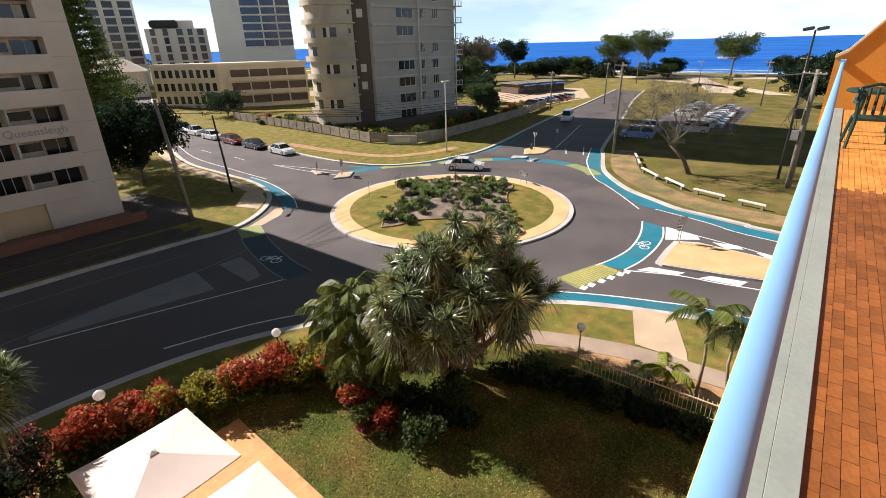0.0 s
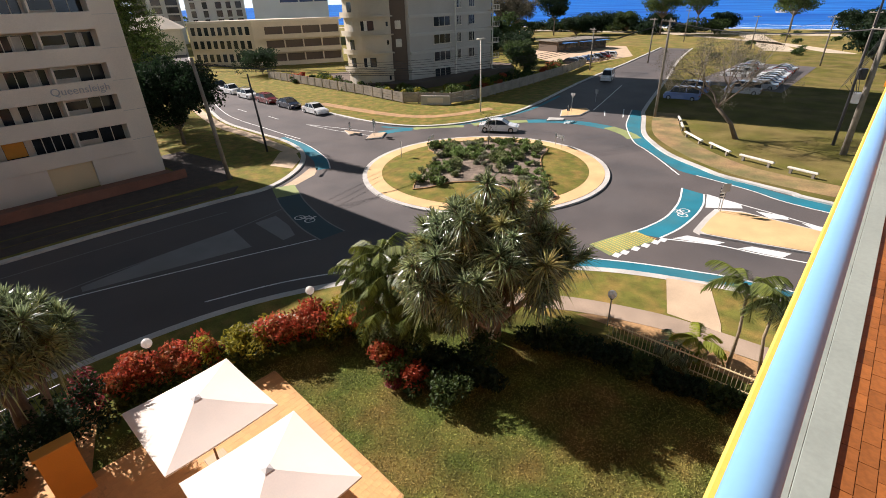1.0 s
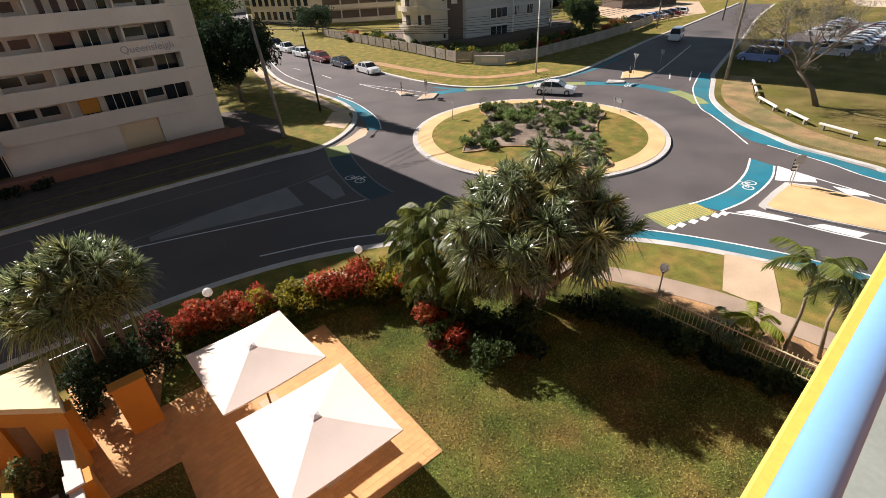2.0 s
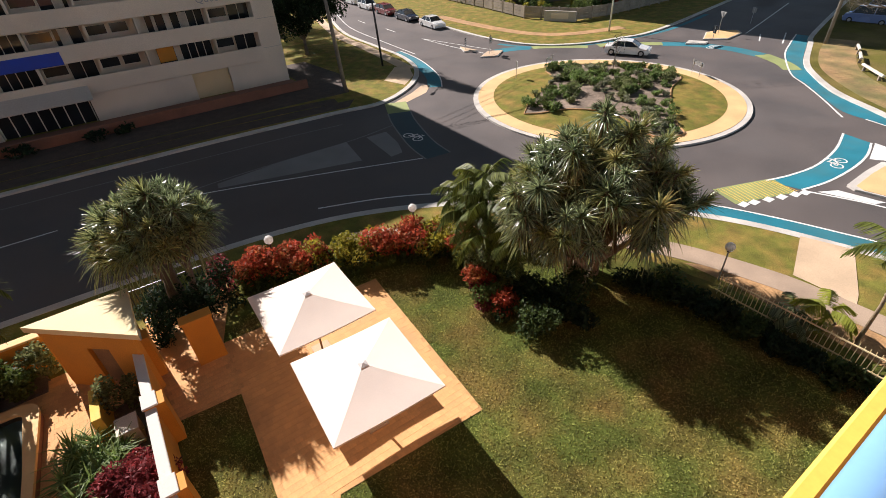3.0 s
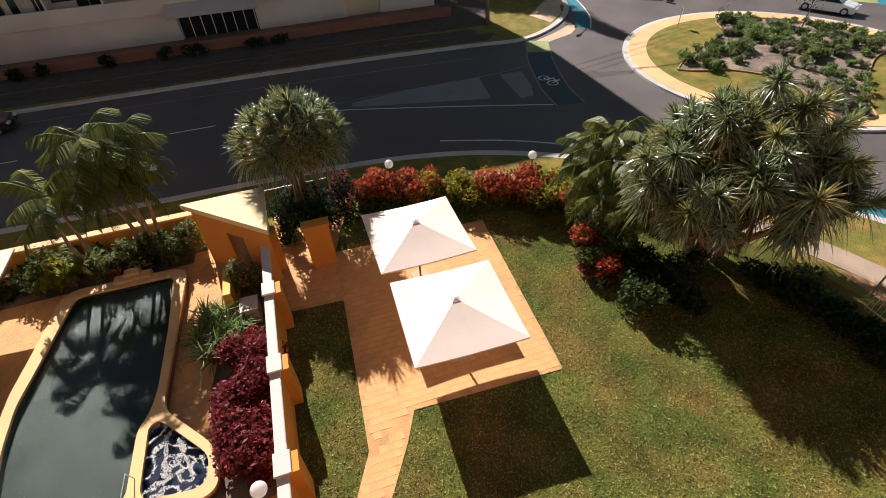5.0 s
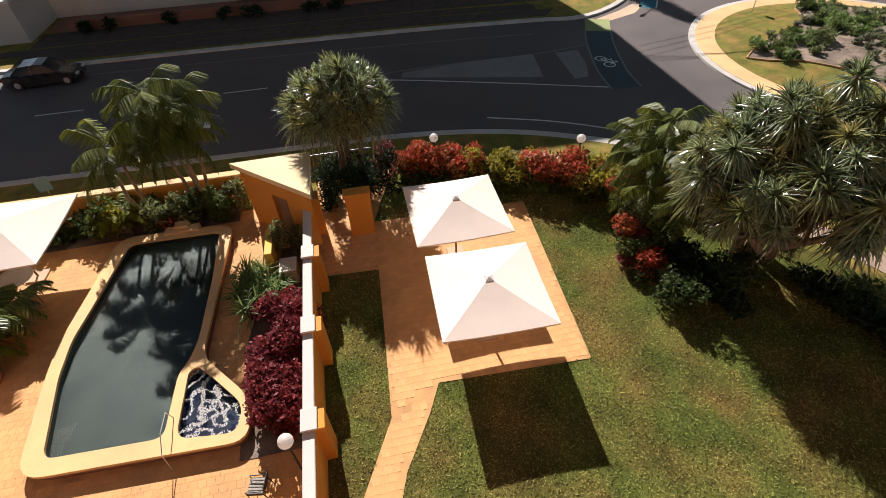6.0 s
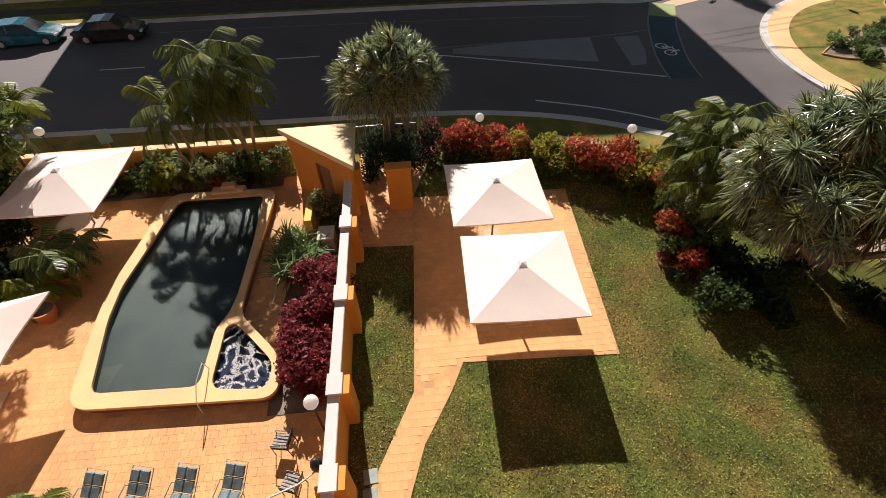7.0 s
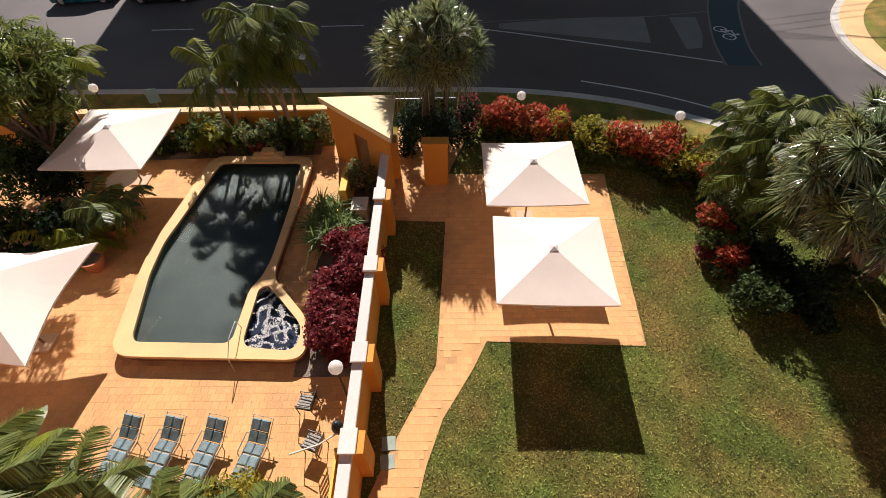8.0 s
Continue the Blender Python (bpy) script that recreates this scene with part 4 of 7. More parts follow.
# ---- hotel garden ----
GZ = VERGE
piece("garden_lawn", sheet([(-2.5, -2.4), (18.5, -2.4), (18.4, 6.0), (17.4, 9.6), (14.4, 13.4), (10.4, 16.8), (6, 19.4), (1.5, 20.3), (-2.5, 20.3)], GZ + 0.006), "lawn", "mown green lawn with dry patches", "lawn", kind="structure")
piece("terrace", sheet([(-24, 0.6), (-2.7, 0.6), (-2.7, 18.6), (-24, 18.6)], GZ + 0.01), "joint", "orange paved pool terrace", "paving", kind="structure")
PATIO = [(-0.53, 7.16), (1.11, 8.0), (6.23, 7.77), (6.7, 16.2), (-0.1, 16.4), (-0.34, 10.9)]
PATH_LINE = [(-0.53, 7.16), (-1.0, 6.2), (-1.61, 4.96), (-1.91, 4.29), (-2.4, 3.1), (-2.4, -2.4), (-1.0, -2.4), (-0.98, 3.2), (-0.76, 4.17), (-0.31, 5.46), (0.07, 6.09), (0.64, 7.04), (1.11, 8.0)]
patio = piece("patio", sheet(PATIO, GZ + 0.03), "joint", "square patio of orange brick pavers", "paving", kind="structure")
garden_path = piece("garden_path", sheet(PATH_LINE, GZ + 0.028), "joint", "path of orange brick pavers across the lawn", "path", kind="structure")
entry_line = [(-2.5, 13.6), (-0.17, 13.45), (-0.1, 16.4), (1.2, 20.3), (-2.5, 20.3)]
entry_paving = piece("entry_paving", sheet(entry_line, GZ + 0.02), "joint", "paved entry inside the garden gate", "paving", kind="structure")

# boundary wall between lawn and pool
wall = thing("garden_wall", "orange rendered garden wall with a pale coping and piers", "wall", (-2.62, 0, GZ))
part("wall_panel", Form().box(-0.12, -2.2, 0, 0.12, 17.6, 1.78), "orange", wall)
part("coping", Form().box(-0.17, -2.2, 1.782, 0.15, 17.6, 1.88, bevel=0.02), "white_coping", wall, "pale grey-white coping")
for y in (1.2, 4.15, 6.58, 9.75, 13.05, 16.4):
    part("pier", Form().box(-0.16, y - 0.28, 0, 0.42, y + 0.28, 1.94), "orange", wall)
    part("pier_cap", Form().box(-0.2, y - 0.32, 1.942, 0.46 - 0.22, y + 0.32, 2.02, bevel=0.015), "white_coping", wall, "pale grey-white cap")
street_wall = thing("street_wall", "orange rendered wall with a pale coping along the street", "wall", (0, 19.4, GZ))
part("wall_panel", Form().box(-30, -0.12, 0, -5.6, 0.12, 1.5), "orange", street_wall)
part("coping", Form().box(-30, -0.2, 1.502, -5.6, 0.2, 1.6, bevel=0.02), "coping", street_wall, "sunlit pale coping")
for x in (-26, -21, -16, -11):
    part("pier", Form().box(x - 0.25, -0.2, 0, x + 0.25, 0.22, 1.5 - 0.002), "orange", street_wall)

hut = thing("gate_hut", "triangular orange hut with a flat cream roof by the gate", "hut", (0, 0, GZ))
part("roof", Form().prism([(-5.5, 17.95), (-2.26, 15.02), (-2.27, 18.02)], 2.75, 2.98), "cream", hut, "flat cream roof slab")
hut_walls = Form()
a, b = Vector((-5.1, 17.68, 0)), Vector((-2.5, 15.4, 0))
out = Vector((-(b - a).y, (b - a).x, 0)).normalized()
for f0, f1, z0, z1 in ((0.0, 0.42, 0, 2.748), (0.66, 1.0, 0, 2.748), (0.42, 0.66, 2.05, 2.748)):
    p, q = a.lerp(b, f0), a.lerp(b, f1)
    hut_walls.prism([(p.x, p.y), (q.x, q.y), (q.x + out.x * 0.2, q.y + out.y * 0.2), (p.x + out.x * 0.2, p.y + out.y * 0.2)], z0, z1)
part("wall", hut_walls, "orange", hut)
part("wall", Form().box(-5.15, 17.7, 0, -2.52, 17.9, 2.748), "orange", hut)
p, q = a.lerp(b, 0.43) + out * 0.12, a.lerp(b, 0.65) + out * 0.12
part("door", Form().prism([(p.x, p.y), (q.x, q.y), (q.x + out.x * 0.05, q.y + out.y * 0.05), (p.x + out.x * 0.05, p.y + out.y * 0.05)], 0.02, 2.04), "timber", hut, "brown timber door")

pillar = thing("gate_pillar", "orange rendered gate pillar in the shade", "pillar", (-0.6, 15.9, GZ))
part("shaft", Form().box(-0.5, -0.2, 0, 0.5, 0.2, 2.1), "orange", pillar)
part("cap", Form().box(-0.55, -0.25, 2.102, 0.55, 0.25, 2.2, bevel=0.02), "orange", pillar)
gate = thing("garden_gate", "dark metal gate with upright bars", "gate", (-1.1, 19.6, GZ))
part("gate_frame", Form().tube([(-1.4, 0, 0.1), (-1.4, 0, 1.8), (1.4, 0, 1.8), (1.4, 0, 0.1), (-1.4, 0, 0.1)], 0.03, 6), "black_metal", gate)
for k in range(13):
    part("bar", Form().tube([(-1.2 + 0.2 * k, 0, 0.1), (-1.2 + 0.2 * k, 0, 1.8)], 0.012, 5), "black_metal", gate)
screen = thing("planter_screen", "low yellow rendered screen wall beside a shrub", "wall", (-4.25, 14.8, GZ))
part("panel", Form().box(-0.14, -0.75, 0, 0.14, 0.75, 1.25, bevel=0.015), "yellow", screen)
box = thing("pump_box", "small white box beside the planting", "box", (-3.6, 13.8, GZ))
part("body", Form().box(-0.3, -0.35, 0, 0.3, 0.35, 0.75, bevel=0.02), "white_wood", box)
part("lid", Form().box(-0.33, -0.38, 0.752, 0.33, 0.38, 0.8, bevel=0.01), "white_wood", box)

# ---- pool and spa ----
def rounded(points, r, steps=6):
    """A polygon with rounded corners."""
    out = []
    n = len(points)
    for i in range(n):
        p, a, b = Vector((*points[i], 0)), Vector((*points[i - 1], 0)), Vector((*points[(i + 1) % n], 0))
        ri = min(r, (a - p).length * 0.45, (b - p).length * 0.45)
        s, e = p + (a - p).normalized() * ri, p + (b - p).normalized() * ri
        for k in range(steps + 1):
            t = k / steps
            out.append((s * (1 - t) ** 2 + p * 2 * t * (1 - t) + e * t * t).to_2d())
    return [(p.x, p.y) for p in out]


POOL_Z = 0.42
pool = thing("swimming_pool", "raised swimming pool with a yellow coping and a small spa", "pool", (0, 0, GZ))
outer_line = rounded([(-10.95, 7.4), (-4.62, 7.18), (-4.72, 8.6), (-6.4, 10.5), (-6.35, 11.6), (-6.08, 17.3), (-10.75, 17.45), (-11.1, 14.4), (-11.4, 12.2), (-11.35, 10.8)], 0.75)
pool_line = rounded([(-10.42, 7.9), (-7.12, 7.8), (-7.08, 9.95), (-6.78, 10.5), (-6.63, 11.3), (-6.55, 14.0), (-6.6, 16.92), (-10.25, 16.98), (-10.75, 13.6), (-10.98, 12.2), (-10.92, 10.7)], 0.35)
spa_line = rounded([(-6.76, 7.68), (-5.0, 7.5), (-4.92, 8.4), (-6.05, 9.68), (-6.5, 10.12), (-6.76, 9.95)], 0.42)
bm = bmesh.new()
loops = []
for line in (outer_line, pool_line, spa_line):
    vs = [bm.verts.new((x, y, POOL_Z)) for x, y in line]
    loops += [bm.edges.new((vs[i], vs[(i + 1) % len(vs)])) for i in range(len(vs))]
bmesh.ops.triangle_fill(bm, use_beauty=True, use_dissolve=False, edges=loops)
bmesh.ops.recalc_face_normals(bm, faces=bm.faces[:])


def inside(line, x, y):
    hit = False
    for (x0, y0), (x1, y1) in zip(line, line[1:] + line[:1]):
        if (y0 > y) != (y1 > y) and x < (x1 - x0) * (y - y0) / (y1 - y0) + x0:
            hit = not hit
    return hit


drop = [f for f in bm.faces if inside(pool_line, f.calc_center_median().x, f.calc_center_median().y) or inside(spa_line, f.calc_center_median().x, f.calc_center_median().y)]
bmesh.ops.delete(bm, geom=drop, context="FACES_ONLY")
for f in bm.faces:
    if f.normal.z < 0:
        f.normal_flip()
coping_form = Form()
bm.verts.index_update()
coping_form.add([v.co for v in bm.verts], [tuple(v.index for v in f.verts) for f in bm.faces])
bm.free()


def skirt(form, line, z0, z1, inward):
    for (x0, y0), (x1, y1) in zip(line, line[1:] + line[:1]):
        q = ((x0, y0, z0), (x1, y1, z0), (x1, y1, z1), (x0, y0, z1))
        form.quad(*(q[::-1] if inward else q))


skirt(coping_form, outer_line, POOL_Z - 0.13, POOL_Z, False)
skirt(coping_form, pool_line, POOL_Z - 0.1, POOL_Z, True)
skirt(coping_form, spa_line, POOL_Z - 0.1, POOL_Z, True)
part("coping", coping_form, "coping", pool, "smooth yellow coping")
side = Form()
skirt(side, [(-7.9 + (x + 7.9) * 0.985, 12 + (y - 12) * 0.985) for x, y in outer_line], 0, POOL_Z - 0.13, False)
part("side_wall", side, "brick", pool, "dark brown tiled side")
M["pool_tile"] = material("pool_tile", (0.03, 0.04, 0.033), 0.5, 0.28, 0.5, 26, 0.2, 0.01, second=(0.016, 0.026, 0.023), mix=0.45)
M["spa_tile"] = material("spa_tile", (0.008, 0.012, 0.04), 0.3, 0.3, 3, 30, 0.2, 0.01)
for line, mat, dep in ((pool_line, "pool_tile", 0.385), (spa_line, "spa_tile", 0.38)):
    basin = sheet(line, POOL_Z - dep)
    skirt(basin, line, POOL_Z - dep, POOL_Z - 0.1, True)
    part("basin", basin, mat, pool)
pool_water = bpy.data.materials.new("pool_water")
pool_water.use_nodes = True
tree = pool_water.node_tree
bsdf = tree.nodes["Principled BSDF"]
bsdf.inputs["Base Color"].default_value = (0.6, 0.72, 0.68, 1)
bsdf.inputs["Roughness"].default_value, bsdf.inputs["IOR"].default_value, bsdf.inputs["Transmission Weight"].default_value = 0.03, 1.33, 1.0
ripple = tree.nodes.new("ShaderNodeTexNoise")
ripple.inputs["Scale"].default_value, ripple.inputs["Detail"].default_value = 3.5, 3
relief = tree.nodes.new("ShaderNodeBump")
relief.inputs["Strength"].default_value, relief.inputs["Distance"].default_value = 0.12, 0.03
tree.links.new(ripple.outputs["Fac"], relief.inputs["Height"]), tree.links.new(relief.outputs["Normal"], bsdf.inputs["Normal"])
for line in (pool_line, spa_line):
    ob = part("water_surface", sheet(line, POOL_Z - 0.13), pool_water, pool, "still clear water")
    ob.visible_shadow = False
# foam of the spa jets
random.seed(11)
foam = Form()
count = 0
JETS = (((-6.55, 7.95), (-5.1, 8.55)), ((-6.25, 9.6), (-6.2, 8.2)), ((-5.9, 9.3), (-5.4, 8.0)))
while count < 2400:
    x, y = random.uniform(-6.8, -4.8), random.uniform(7.5, 10.2)
    if count % 3 == 0:
        (ax, ay), (bx, by) = random.choice(JETS)
        u = random.random()
        x, y = ax + (bx - ax) * u + random.gauss(0, 0.035), ay + (by - ay) * u + random.gauss(0, 0.035)
    elif abs(noise.noise(Vector((x * 2.6, y * 2.6, 0)))) > 0.07 + random.uniform(0, 0.08):
        continue
    if not inside(spa_line, x, y):
        continue
    r, n = random.uniform(0.004, 0.02), 6
    turn = random.uniform(0, 6)
    c, s = math.cos(turn), math.sin(turn)
    ring = [(r * 1.7 * math.cos(2 * math.pi * k / n), r * random.uniform(0.4, 0.9) * math.sin(2 * math.pi * k / n)) for k in range(n)]
    foam.add([(x + c * u - s * v, y + s * u + c * v, POOL_Z - 0.122) for u, v in ring], [tuple(range(n))])
    count += 1
part("spa_foam", foam, "white_paint", pool, "white foam on the spa water", kind="stuff")
ledge = Form().box(-8.9, 17.15, 0, -7.5, 17.6, POOL_Z + 0.1, bevel=0.03)
ledge.box(-8.5, 17.35, 0, -7.9, 17.75, POOL_Z + 0.22, bevel=0.03)
part("fountain_ledge", ledge, "coping", pool)
part("handrail", Form().tube([(-6.94, 8.4, POOL_Z), (-6.94, 8.3, 0.95), (-6.9, 7.6, 1.05), (-6.85, 7.05, 0.8), (-6.85, 6.95, 0.0)], 0.014, 6), "steel", pool, "chrome handrail")

# ---- umbrellas ----
def umbrella(label, x, y, half, turn=0.0, eave=2.42, peak=3.15, mat="canvas", sag=0.0):
    ob = thing("garden_umbrella", label, "umbrella", (x, y, GZ), turn, group="garden umbrellas")
    n = 8
    corner = [(-half, -half), (half, -half), (half, half), (-half, half)]
    for i in range(4):
        (ax, ay), (bx, by) = corner[i], corner[(i + 1) % 4]
        panel = Form()
        grid = []
        for r in range(n + 1):
            f = 0.06 + 0.94 * r / n
            row = []
            for c in range(n + 1):
                g = c / n
                px, py = (ax + (bx - ax) * g) * f, (ay + (by - ay) * g) * f
                z = peak + (eave - peak) * f - 0.05 * math.sin(math.pi * g) * f * f - 0.03 * math.sin(math.pi * r / n)
                pull = 1 - sag * math.sin(math.pi * g) * f
                row.append((px * pull, py * pull, z))
            grid.append(row)
        for r in range(n):
            for c in range(n):
                panel.quad(grid[r][c], grid[r + 1][c], grid[r + 1][c + 1], grid[r][c + 1])
        for c in range(n):
            p, q = grid[n][c], grid[n][c + 1]
            panel.quad(p, (p[0], p[1], p[2] - 0.06), (q[0], q[1], q[2] - 0.06), q)
        part("canopy_panel", panel, mat, ob, smooth=True)
    vent = Form().add([(-0.13, -0.13, peak - 0.02), (0.13, -0.13, peak - 0.02), (0.13, 0.13, peak - 0.02), (-0.13, 0.13, peak - 0.02), (0, 0, peak + 0.05)], [(0, 1, 4), (1, 2, 4), (2, 3, 4), (3, 0, 4), (3, 2, 1, 0)])
    part("vent_cap", vent, "grey_canvas", ob, "small raised grey vent cap")
    part("pole", Form().tube([(0, 0, 0), (0, 0, peak)], 0.04, 8), "timber", ob)
    for cx, cy in corner:
        part("rib", Form().tube([(0, 0, peak - 0.1), (cx * 0.98, cy * 0.98, eave - 0.06)], 0.018, 5), "timber", ob)
        part("strut", Form().tube([(0, 0, eave - 0.35), (cx * 0.5, cy * 0.5, (peak + eave) / 2 - 0.12)], 0.014, 5), "timber", ob)
    part("base_plate", Form().box(-0.35, -0.35, 0, 0.35, 0.35, 0.09, bevel=0.02), "concrete", ob)
    return ob


umbrella("square white canvas garden umbrella on the patio", 3.1, 9.55, 1.76, -2.0, peak=2.88)
umbrella("square white canvas garden umbrella near the hedge", 2.98, 13.64, 1.75, 0.0, peak=2.92)
umbrella("square white canvas umbrella beside the pool", -13.72, 16.28, 2.02, -1.0, eave=2.37, peak=2.9)
umbrella("wide white canvas shade with curved edges", -13.6, 8.1, 2.2, 2.0, eave=2.5, peak=3.5, sag=0.14)


piece("wall_bed", sheet([(-5.0, 6.8), (-2.75, 6.8), (-2.75, 15.6), (-4.3, 15.6), (-5.1, 11)], GZ + 0.035), "mulch", "dark mulched bed along the garden wall", "bed", kind="structure")
piece("street_bed", sheet([(-18.5, 17.6), (-6.0, 17.9), (-6.0, 19.28), (-18.5, 19.28)], GZ + 0.035), "mulch", "dark mulched bed along the street wall", "bed", kind="structure")
pt = thing("pool_table", "round pale table under the pool umbrella", "table", (-13.95, 15.6, GZ + 0.01))
part("tabletop", Form().lathe([(0.62, 0.7), (0.65, 0.72), (0.65, 0.74), (0.62, 0.75)], sides=24), "white_wood", pt)
part("leg", Form().tube([(0.4, 0, 0), (0.05, 0, 0.35), (-0.4, 0, 0.7)], 0.02, 6), "steel", pt)
part("leg", Form().tube([(-0.4, 0, 0), (-0.05, 0.02, 0.35), (0.4, 0, 0.7)], 0.02, 6), "steel", pt)

# ---- sun loungers ----
def sun_lounger(x, y, turn, lift):
    ob = thing("sun_lounger", "metal sun lounger with a grey-green tufted cushion", "sun lounger", (x, y, GZ + 0.01), turn, group="loungers by the pool")
    for s in (-0.3, 0.3):
        part("rail", Form().tube([(s, -0.95, 0.3), (s, 0.35, 0.3)], 0.018, 6), "steel", ob)
        part("armrest", Form().tube([(s * 1.12, -0.1, 0.3), (s * 1.12, -0.05, 0.52), (s * 1.12, 0.5, 0.54), (s * 1.12, 0.55, 0.3)], 0.016, 6), "steel", ob)
        for ly in (-0.8, 0.25):
            part("leg", Form().tube([(s, ly, 0), (s, ly + 0.06, 0.3)], 0.016, 6), "steel", ob)
    tilt = pose(0, 0.36, 0.34, lift, 0, 0)
    for k in range(4):
        for c in (-0.14, 0.14):
            part("seat_pad", Form().box(c - 0.135, -0.95 + k * 0.32, 0.32, c + 0.135, -0.65 + k * 0.32, 0.40, bevel=0.03), "cushion", ob)
    for k in range(2):
        for c in (-0.14, 0.14):
            part("back_pad", Form().box(c - 0.135, k * 0.33, 0, c + 0.135, 0.31 + k * 0.33, 0.08, tilt, bevel=0.025), "cushion", ob)
    part("back_frame", Form().tube([tilt @ Vector(p) for p in ((-0.3, 0, -0.02), (-0.3, 0.7, -0.02), (0.3, 0.7, -0.02), (0.3, 0, -0.02))], 0.016, 6), "steel", ob)
    return ob


for k, (x, y) in enumerate(((-9.27, 4.5), (-8.06, 4.45), (-6.84, 4.4), (-5.56, 4.35))):
    sun_lounger(x, y, -13, 32)


def metal_chair(x, y, turn, pad):
    ob = thing("garden_chair", "black metal chair with a striped pale cushion", "chair", (x, y, GZ + 0.01), turn, group="chairs by the wall")
    for lx in (-0.22, 0.22):
        part("front_leg", Form().tube([(lx, 0.22, 0), (lx, 0.22, 0.62), (lx, -0.2, 0.66)], 0.014, 6), "black_metal", ob)
        part("back_leg", Form().tube([(lx, -0.28, 0), (lx, -0.22, 0.45), (lx, -0.34, 0.95)], 0.014, 6), "black_metal", ob)
    part("seat", Form().box(-0.23, -0.22, 0.42, 0.23, 0.24, 0.45), "black_metal", ob)
    back = Form()
    for k in range(5):
        back.box(-0.22, -0.27 - 0.02 * k, 0.52 + 0.09 * k, 0.22, -0.25 - 0.02 * k, 0.57 + 0.09 * k)
    part("backrest", back, "black_metal", ob)
    if pad:
        c = Form()
        for k in range(5):
            c.box(-0.21 + 0.085 * k, -0.2, 0.452, -0.14 + 0.085 * k, 0.22, 0.5, bevel=0.012)
        part("seat_cushion", c, "cushion_pale", ob, "pale striped cushion")
    return ob


metal_chair(-4.3, 5.8, 80, True)
metal_chair(-3.9, 4.65, 70, True)
metal_chair(-13.3, 14.9, 20, False)
metal_chair(-14.6, 14.9, -30, False)
shower = thing("wall_lamp", "dark oval lamp head on a white arm beside the garden wall", "lamp", (-2.86, 4.62, GZ))
part("bracket", Form().box(-0.06, -0.05, 1.5, 0.12, 0.05, 1.6, bevel=0.01), "white_wood", shower, "white wall bracket")
part("head", Form().lathe([(0.02, -0.32), (0.1, -0.26), (0.15, -0.1), (0.16, 0.05), (0.12, 0.22), (0.03, 0.32)], (-0.12, 0, 1.62), 16), "black_metal", shower, "dark oval head", smooth=True)
part("arm", Form().tube([(-0.06, -0.05, 1.52), (-0.6, -0.35, 1.4), (-1.35, -0.55, 1.28)], 0.025, 6), "white_wood", shower, "long white arm")
screen_fence = thing("slatted_screen", "yellow painted slatted screen beside the wall", "fence", (-3.0, 3.2, GZ))
for y in (-0.95, 0.95):
    part("post", Form().box(-0.05, y - 0.04, 0, 0.05, y + 0.04, 1.4), "yellow", screen_fence)
for k in range(14):
    part("slat", Form().box(-0.035, -0.9, 0.08 + 0.093 * k, 0.03, 0.9, 0.155 + 0.093 * k), "yellow", screen_fence)


def globe_lamp(x, y, h, r=0.2, label="white glass globe on a dark garden post", tilt=(0, 0)):
    ob = thing("garden_lamp", label, "lamp", (x, y, GZ), group="globe lamps")
    top = (tilt[0], tilt[1], h - r * 0.9)
    part("post", Form().tube([(0, 0, 0), top], 0.035, 8), "black_metal" if h > 2 else "steel", ob)
    part("collar", Form().lathe([(0.06, -0.03), (0.09, 0.0), (0.08, 0.05)], top, 12), "black_metal", ob)
    prof = [(r * math.sin(math.pi * k / 12) + 0.001, r - r * math.cos(math.pi * k / 12)) for k in range(13)]
    part("globe", Form().lathe(prof, (top[0], top[1], top[2] + 0.02), 18), "lamp_globe", ob, "round white globe", smooth=True)
    return ob


globe_lamp(3.2, 19.08, 2.13)
globe_lamp(9.63, 17.33, 2.13)
globe_lamp(18.55, 6.77, 1.73)
globe_lamp(-16.7, 20.45, 2.13)
globe_lamp(-10.07, 20.55, 2.13)
globe_lamp(-3.1, 5.95, 2.08, tilt=(-0.05, 0.1))

# pots
def plant_pot(x, y, r, h):
    ob = thing("plant_pot", "round terracotta pot on the terrace", "pot", (x, y, GZ + 0.01), group="terracotta pots")
    part("bowl", Form().lathe([(r * 0.6, 0), (r * 0.95, h * 0.6), (r, h * 0.9), (r * 1.06, h * 0.92), (r * 1.06, h), (r * 0.9, h), (r * 0.86, h * 0.88)], sides=20), "terracotta", ob, smooth=False)
    part("soil", Form().lathe([(r * 0.87, h * 0.8), (r * 0.86, h * 0.89)], sides=16), "mulch", ob)
    return ob


plant_pot(-13.15, 13.05, 0.44, 0.6)
plant_pot(-13.3, 11.3, 0.4, 0.6)
stones = thing("stepping_stone", "square pale stepping stone in the grass", "paving stone", (-1.85, 4.75, GZ), 4, group="stepping stones")
part("slab", Form().box(-0.2, -0.2, 0, 0.2, 0.2, 0.05, bevel=0.01), "pebble", stones)
copy_thing(stones, pose(-1.85, 4.25, GZ, 0, 0, 8))

# picket fence of the hotel
fence = thing("picket_fence", "low pale metal picket fence by the path", "fence", (17.6, 0, GZ))
part("rail", Form().box(-0.02, -2.2, 0.9, 0.02, 6.4, 0.95), "cream", fence)
part("rail", Form().box(-0.02, -2.2, 0.2, 0.02, 6.4, 0.25), "cream", fence)
picket = Form().box(-0.012, -0.013, 0.03, 0.012, 0.013, 1.05).mesh("picket", "cream")
for k in range(52):
    part("picket", picket, "cream", fence, at=pose(0.036, -2.1 + k * 0.165, 0))

